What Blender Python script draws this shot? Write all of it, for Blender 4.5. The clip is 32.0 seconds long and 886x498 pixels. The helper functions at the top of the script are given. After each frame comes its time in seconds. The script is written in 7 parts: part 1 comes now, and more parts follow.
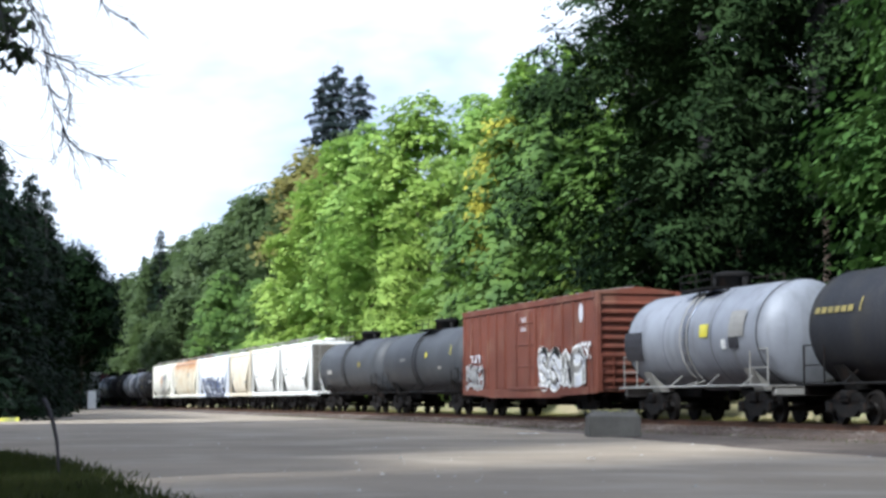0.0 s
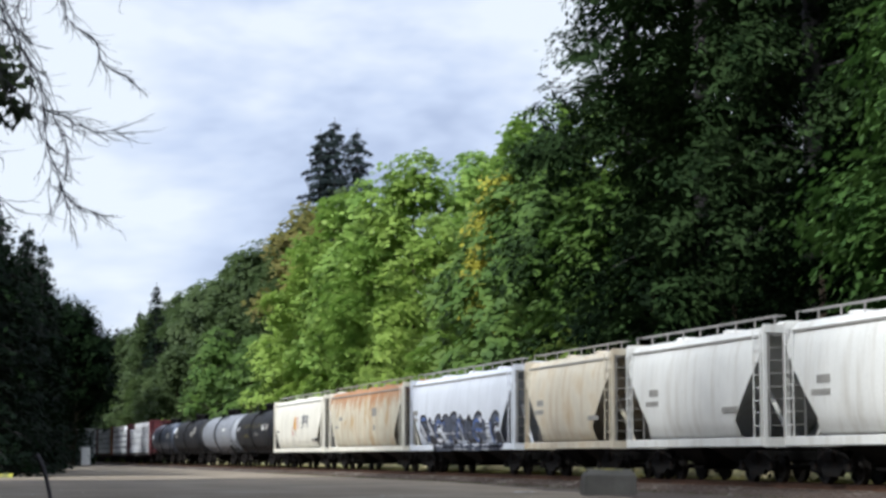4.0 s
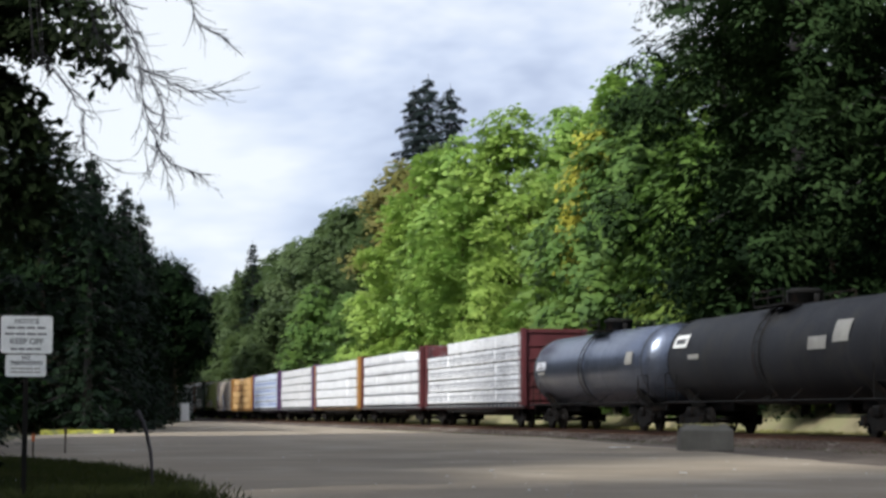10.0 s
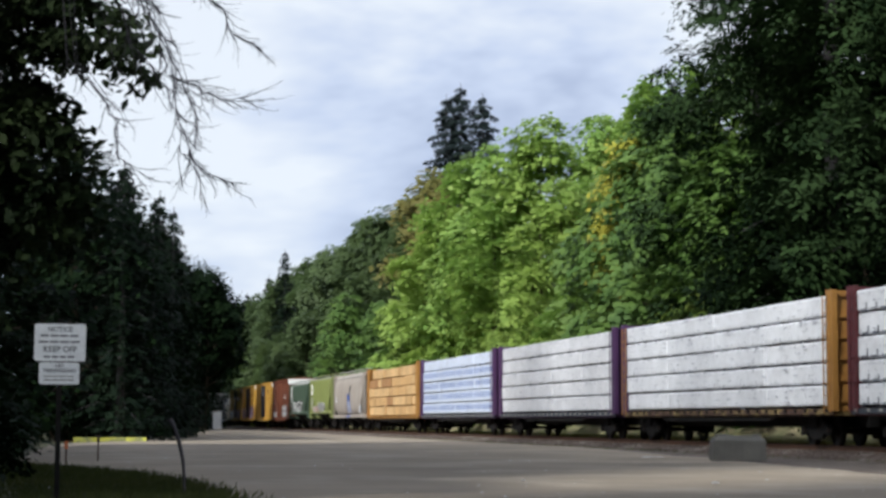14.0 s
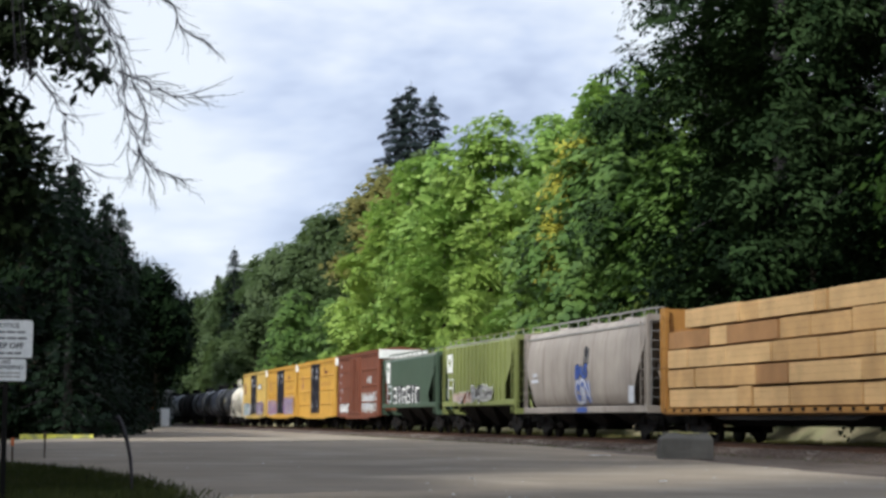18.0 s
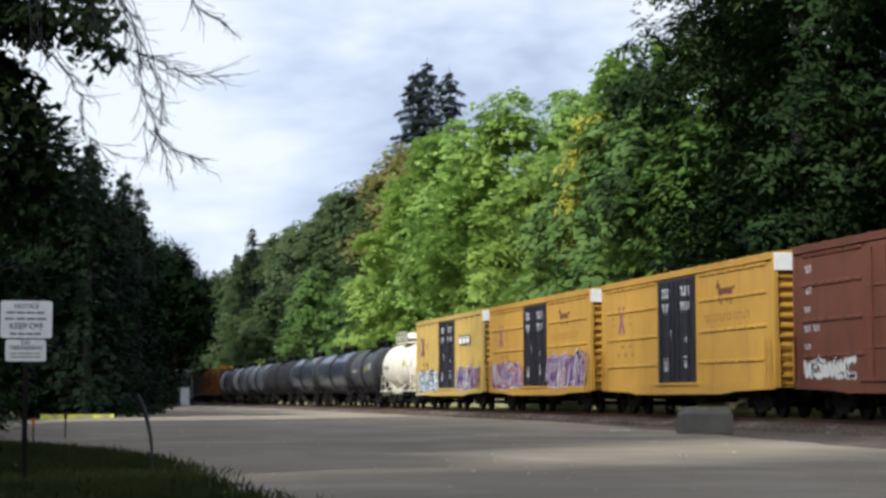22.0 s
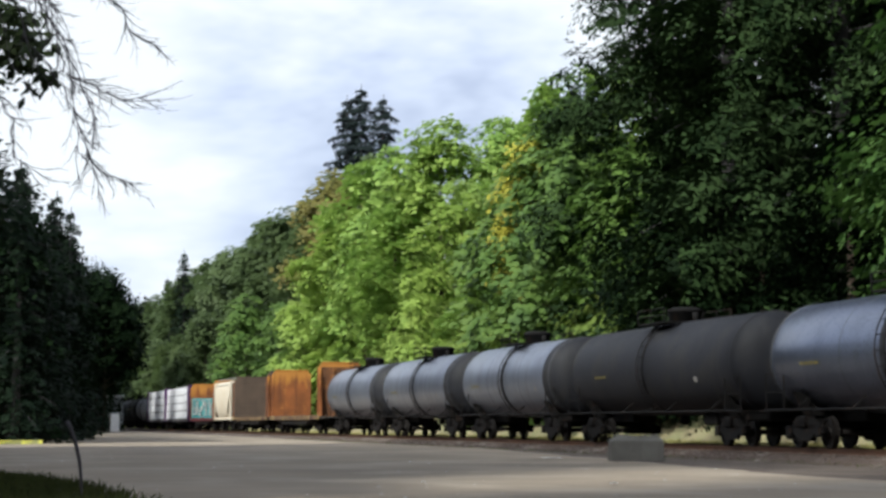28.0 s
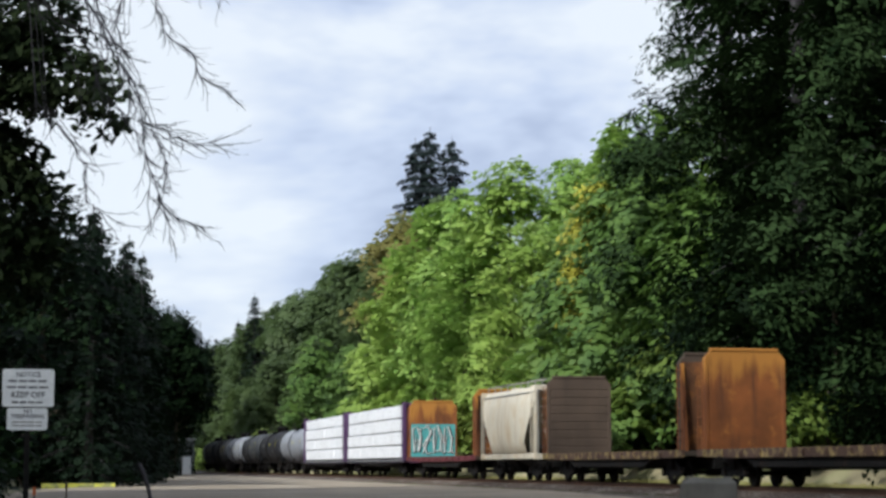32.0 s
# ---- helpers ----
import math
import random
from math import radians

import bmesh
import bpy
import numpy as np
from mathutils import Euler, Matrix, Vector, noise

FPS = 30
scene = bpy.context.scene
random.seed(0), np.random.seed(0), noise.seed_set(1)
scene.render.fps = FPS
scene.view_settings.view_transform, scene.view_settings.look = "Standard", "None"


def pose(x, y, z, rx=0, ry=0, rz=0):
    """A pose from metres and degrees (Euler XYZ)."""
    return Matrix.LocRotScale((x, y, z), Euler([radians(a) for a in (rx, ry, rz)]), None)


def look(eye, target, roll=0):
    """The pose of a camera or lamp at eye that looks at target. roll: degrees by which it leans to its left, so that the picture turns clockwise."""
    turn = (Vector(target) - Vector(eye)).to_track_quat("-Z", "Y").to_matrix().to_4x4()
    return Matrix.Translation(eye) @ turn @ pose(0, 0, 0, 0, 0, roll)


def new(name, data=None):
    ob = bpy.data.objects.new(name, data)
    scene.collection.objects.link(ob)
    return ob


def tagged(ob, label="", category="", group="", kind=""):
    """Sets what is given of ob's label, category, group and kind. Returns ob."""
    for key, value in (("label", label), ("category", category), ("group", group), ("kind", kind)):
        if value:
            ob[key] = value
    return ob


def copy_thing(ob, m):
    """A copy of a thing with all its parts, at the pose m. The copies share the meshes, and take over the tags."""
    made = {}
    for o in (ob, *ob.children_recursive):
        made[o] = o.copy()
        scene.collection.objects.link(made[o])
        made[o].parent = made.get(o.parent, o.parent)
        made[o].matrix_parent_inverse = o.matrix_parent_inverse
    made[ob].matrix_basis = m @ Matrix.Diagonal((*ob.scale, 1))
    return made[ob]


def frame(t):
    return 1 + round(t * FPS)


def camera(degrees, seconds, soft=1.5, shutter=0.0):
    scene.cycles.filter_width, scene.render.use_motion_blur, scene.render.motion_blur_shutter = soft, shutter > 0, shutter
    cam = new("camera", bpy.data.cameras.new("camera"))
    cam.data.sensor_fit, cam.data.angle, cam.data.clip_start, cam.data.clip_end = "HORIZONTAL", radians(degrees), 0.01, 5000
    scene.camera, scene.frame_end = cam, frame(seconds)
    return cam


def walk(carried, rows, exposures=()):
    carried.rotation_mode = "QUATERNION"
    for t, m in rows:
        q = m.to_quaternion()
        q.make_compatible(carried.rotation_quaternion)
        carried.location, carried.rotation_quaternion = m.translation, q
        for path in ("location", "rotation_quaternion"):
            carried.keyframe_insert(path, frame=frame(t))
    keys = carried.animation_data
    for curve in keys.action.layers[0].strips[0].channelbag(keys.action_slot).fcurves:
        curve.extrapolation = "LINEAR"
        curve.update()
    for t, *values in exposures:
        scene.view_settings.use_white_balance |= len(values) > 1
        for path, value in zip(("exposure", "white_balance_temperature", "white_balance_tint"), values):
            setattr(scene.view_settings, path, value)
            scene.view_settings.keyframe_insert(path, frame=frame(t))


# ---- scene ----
# The viewer stands still by a gravel lot and turns a hand-held camera; the railway runs along y at x = 22.5.
EYE = (0.0, 0.0, 0.95)
RAIL = 0.30
TRACK = 22.5
SPEED = 18.14


def view(yaw, pitch, roll):
    return pose(*EYE, 90 + pitch, 0, yaw) @ pose(0, 0, 0, 0, 0, roll)


# seconds, turn to the left, tilt up and roll in degrees
PATH = [
    (0, -15.44, 4.77, -0.15), (0.5, -15.45, 4.91, 0.02), (1, -15.50, 4.88, 0.11), (1.5, -15.42, 5.12, 0.12),
    (2, -15.76, 4.91, 0.04), (2.5, -15.26, 5.01, 0.01), (4.5, -15.61, 7.20, 0.08), (5, -14.08, 7.82, 0.03),
    (5.5, -13.17, 8.50, 0.05), (6, -13.02, 8.17, 0.09), (6.5, -12.74, 7.20, 0.24), (7, -12.25, 5.94, 0.33),
    (7.5, -12.43, 5.63, 0.28), (8, -13.04, 5.31, 0.05), (8.5, -13.16, 5.12, -0.10), (9, -12.76, 4.95, 0.01),
    (9.5, -12.43, 5.16, 0.02), (10, -12.56, 5.19, 0.01), (10.5, -11.86, 5.41, 0.18), (11, -8.92, 5.17, 0.22),
    (11.5, -8.93, 5.52, 0.32), (12, -9.42, 5.61, 0.30), (12.5, -9.84, 5.18, 0.26), (13, -10.60, 5.26, 0.31),
    (13.5, -11.56, 5.48, 0.18), (14, -11.54, 5.47, 0.20), (14.5, -11.78, 5.40, 0.16), (16.5, -11.56, 5.69, 0.34),
    (17, -12.01, 5.47, 0.36), (17.5, -12.24, 5.49, 0.37), (18, -13.14, 5.41, 0.35), (18.5, -13.26, 5.19, 0.30),
    (19, -13.16, 4.77, -0.06), (19.5, -13.68, 4.89, 0.13), (20, -13.59, 5.16, 0.09), (20.5, -13.33, 5.18, 0.16),
    (21, -12.99, 5.66, 0.25), (21.5, -12.43, 5.68, -0.00), (22, -12.58, 4.68, -0.13), (22.5, -13.25, 4.86, -0.16),
    (23, -13.26, 5.47, -0.34), (23.5, -13.32, 6.36, -0.26), (24, -12.97, 6.43, -0.22), (24.5, -13.36, 6.30, -0.19),
    (25, -14.10, 6.30, -0.28), (25.5, -14.48, 6.44, -0.25), (27.5, -15.12, 5.71, -0.01), (28, -14.71, 5.52, 0.02),
    (28.5, -14.07, 5.41, 0.05), (29, -11.13, 5.59, 0.06), (29.5, -10.58, 5.89, 0.02), (30, -10.71, 6.21, -0.06),
    (30.5, -11.90, 6.16, -0.05), (31, -12.28, 6.70, -0.05), (31.5, -12.18, 6.78, -0.08), (32, -12.50, 6.85, -0.09),
]
EXPOSURES = [(0, 0.78, 5600, 9), (2.5, 0.68, 5600, 9), (4.5, -0.02, 5900, 9), (6.2, -0.04, 5900, 9), (9, 0.16, 6100, 9), (15, 0.03, 5950, 9), (17, 0.08, 5950, 9), (25, 0.2, 6000, 8), (28, 0.28, 6100, 8), (29.5, 0.2, 6050, 8), (32, 0.06, 5950, 8)]
cam = camera(27.53, 32.0, soft=3.0)
walk(cam, [(t, view(a, b, c)) for t, a, b, c in PATH], EXPOSURES)

# ---- light ----
world = bpy.data.worlds.new("sky")
scene.world = world
world.use_nodes = True
wn, wl = world.node_tree.nodes, world.node_tree.links
wn.clear()
w_out = wn.new("ShaderNodeOutputWorld")
w_bg = wn.new("ShaderNodeBackground")
w_sky = wn.new("ShaderNodeTexSky")
w_sky.sky_type, w_sky.sun_disc = "NISHITA", False
w_sky.sun_elevation, w_sky.sun_rotation = radians(42), radians(232)
w_dim = wn.new("ShaderNodeVectorMath")
w_dim.operation = "SCALE"
w_dim.inputs["Scale"].default_value = 0.10
w_co = wn.new("ShaderNodeTexCoord")
w_map = wn.new("ShaderNodeMapping")
w_map.inputs["Scale"].default_value = (2.0, 2.0, 5.0)
w_map.inputs["Rotation"].default_value = (0.0, radians(-14), 0.0)
w_map.inputs["Location"].default_value = (0.35, 0.2, 0.1)
w_noise = wn.new("ShaderNodeTexNoise")
w_noise.inputs["Scale"].default_value = 1.5
w_noise.inputs["Detail"].default_value = 5
w_noise.inputs["Roughness"].default_value = 0.57
w_noise.inputs["Distortion"].default_value = 0.25
w_ramp = wn.new("ShaderNodeValToRGB")
w_ramp.color_ramp.elements[0].position, w_ramp.color_ramp.elements[0].color = 0.39, (0.50, 0.55, 0.70, 1)
w_ramp.color_ramp.elements[1].position, w_ramp.color_ramp.elements[1].color = 0.57, (0.99, 0.995, 1.0, 1)
mid = w_ramp.color_ramp.elements.new(0.47)
mid.color = (0.72, 0.77, 0.90, 1)
w_mix = wn.new("ShaderNodeMix")
w_mix.data_type = "RGBA"
w_mix.inputs[0].default_value = 0.88
wl.new(w_co.outputs["Generated"], w_map.inputs["Vector"])
wl.new(w_map.outputs[0], w_noise.inputs["Vector"])
wl.new(w_noise.outputs["Fac"], w_ramp.inputs[0])
wl.new(w_sky.outputs[0], w_dim.inputs[0])
wl.new(w_dim.outputs[0], w_mix.inputs[6])
wl.new(w_ramp.outputs[0], w_mix.inputs[7])
wl.new(w_mix.outputs[2], w_bg.inputs["Color"])
w_bg.inputs["Strength"].default_value = 0.94
wl.new(w_bg.outputs[0], w_out.inputs[0])

sun = new("sun", bpy.data.lights.new("sun", "SUN"))
sun.data.energy, sun.data.angle, sun.data.color = 5.0, radians(8.0), (1.0, 0.95, 0.84)
sun.matrix_basis = look((-62, -48, 66), (0, 0, 0))


# ---- materials ----
def links_of(name):
    m = bpy.data.materials.new(name)
    m.use_nodes = True
    n, l = m.node_tree.nodes, m.node_tree.links
    return m, n, l, n["Principled BSDF"]


def noise_node(n, l, co, scale, detail=4.0, stretch=None, rough=0.55):
    t = n.new("ShaderNodeTexNoise")
    t.inputs["Scale"].default_value, t.inputs["Detail"].default_value = scale, detail
    t.inputs["Roughness"].default_value = rough
    if stretch:
        mp = n.new("ShaderNodeMapping")
        mp.inputs["Scale"].default_value = stretch
        l.new(co, mp.inputs["Vector"])
        co = mp.outputs[0]
    l.new(co, t.inputs["Vector"])
    return t.outputs["Fac"]


def ramp_node(n, l, fac, a, b, low=0.0, high=1.0):
    r = n.new("ShaderNodeMapRange")
    r.inputs["From Min"].default_value, r.inputs["From Max"].default_value = a, b
    r.inputs["To Min"].default_value, r.inputs["To Max"].default_value = low, high
    l.new(fac, r.inputs["Value"])
    return r.outputs["Result"]


def blend(n, l, fac, a, b, mode="MIX"):
    m = n.new("ShaderNodeMix")
    m.data_type, m.blend_type = "RGBA", mode
    for socket, value in ((m.inputs[0], fac), (m.inputs[6], a), (m.inputs[7], b)):
        if isinstance(value, (int, float)):
            socket.default_value = value
        elif isinstance(value, tuple):
            socket.default_value = (*value, 1)
        else:
            l.new(value, socket)
    return m.outputs[2]


def surface(name, base, rough=0.6, metal=0.0, scale=1.2, var=0.25, fine=25.0, bump=0.15, streak=None, streak_amount=0.5,
            patch=None, patch_amount=0.4, patch_scale=0.8, rust_or_lit_top=None, gloss=0.5):
    """A worn surface: broad mottling, fine grain and relief, and if asked dirt that runs down, patches of another
    colour and a top tint, either rust creeping from the roof or overhead light.
    """
    m, n, l, p = links_of(name)
    co = n.new("ShaderNodeTexCoord").outputs["Object"]
    broad = ramp_node(n, l, noise_node(n, l, co, scale), 0.3, 0.7, 1 - var, 1 + var * 0.6)
    grain = noise_node(n, l, co, fine, 3)
    g = ramp_node(n, l, grain, 0.25, 0.75, 0.9, 1.08)
    both = n.new("ShaderNodeMath")
    both.operation = "MULTIPLY"
    l.new(broad, both.inputs[0])
    l.new(g, both.inputs[1])
    sc = n.new("ShaderNodeVectorMath")
    sc.operation = "SCALE"
    sc.inputs[0].default_value = base
    l.new(both.outputs[0], sc.inputs["Scale"])
    col = sc.outputs[0]
    if patch:
        f = ramp_node(n, l, noise_node(n, l, co, patch_scale, 6), 0.62 - patch_amount * 0.3, 0.72 - patch_amount * 0.2)
        col = blend(n, l, f, col, patch)
    if streak:
        f = ramp_node(n, l, noise_node(n, l, co, 1.0, 5, (2.6, 2.6, 0.28)), 0.5, 0.78, 0.0, streak_amount)
        col = blend(n, l, f, col, streak)
    if rust_or_lit_top:
        z = n.new("ShaderNodeSeparateXYZ")
        l.new(co, z.inputs[0])
        wob = noise_node(n, l, co, 1.0, 5, (2.2, 2.2, 0.22))
        add = n.new("ShaderNodeMath")
        add.operation = "MULTIPLY_ADD"
        l.new(wob, add.inputs[0])
        add.inputs[1].default_value = 3.2
        l.new(z.outputs["Z"], add.inputs[2])
        col = blend(n, l, ramp_node(n, l, add.outputs[0], rust_or_lit_top[1], rust_or_lit_top[1] + 0.7, 0, 0.95), col, rust_or_lit_top[0])
    l.new(col, p.inputs["Base Color"])
    p.inputs["Metallic"].default_value = metal
    p.inputs["Specular IOR Level"].default_value = gloss
    l.new(ramp_node(n, l, grain, 0.3, 0.7, max(0.05, rough - 0.12), min(1.0, rough + 0.1)), p.inputs["Roughness"])
    if bump:
        b = n.new("ShaderNodeBump")
        b.inputs["Strength"].default_value, b.inputs["Distance"].default_value = bump, 0.03
        l.new(grain, b.inputs["Height"])
        l.new(b.outputs[0], p.inputs["Normal"])
    return m


def foliage(name, dark, light, hue=None, glow=0.35, gloss=0.3):
    m, n, l, p = links_of(name)
    isl = n.new("ShaderNodeNewGeometry").outputs["Random Per Island"]
    obj = n.new("ShaderNodeObjectInfo").outputs["Random"]
    co = n.new("ShaderNodeTexCoord").outputs["Object"]
    mixed = n.new("ShaderNodeMath")
    mixed.operation = "MULTIPLY_ADD"
    l.new(isl, mixed.inputs[0])
    mixed.inputs[1].default_value = 0.14
    l.new(ramp_node(n, l, noise_node(n, l, co, 0.8, 3), 0.34, 0.66, 0.0, 0.86), mixed.inputs[2])
    col = blend(n, l, mixed.outputs[0], dark, light)
    if hue:
        col = blend(n, l, ramp_node(n, l, obj, 0.55, 1.0, 0.0, 0.7), col, hue)
    col = blend(n, l, ramp_node(n, l, noise_node(n, l, co, 0.22), 0.35, 0.7, 0.0, 0.6), col, blend(n, l, 1.0, col, (0.72, 0.85, 0.68), "MULTIPLY"))
    l.new(col, p.inputs["Base Color"])
    p.inputs["Roughness"].default_value = 0.62
    p.inputs["Specular IOR Level"].default_value = gloss
    tr = n.new("ShaderNodeBsdfTranslucent")
    l.new(col, tr.inputs["Color"])
    mx = n.new("ShaderNodeMixShader")
    mx.inputs[0].default_value = glow
    l.new(p.outputs[0], mx.inputs[1])
    l.new(tr.outputs[0], mx.inputs[2])
    l.new(mx.outputs[0], n["Material Output"].inputs["Surface"])
    return m


RUST = (0.16, 0.055, 0.022)
GRIME = (0.05, 0.045, 0.04)
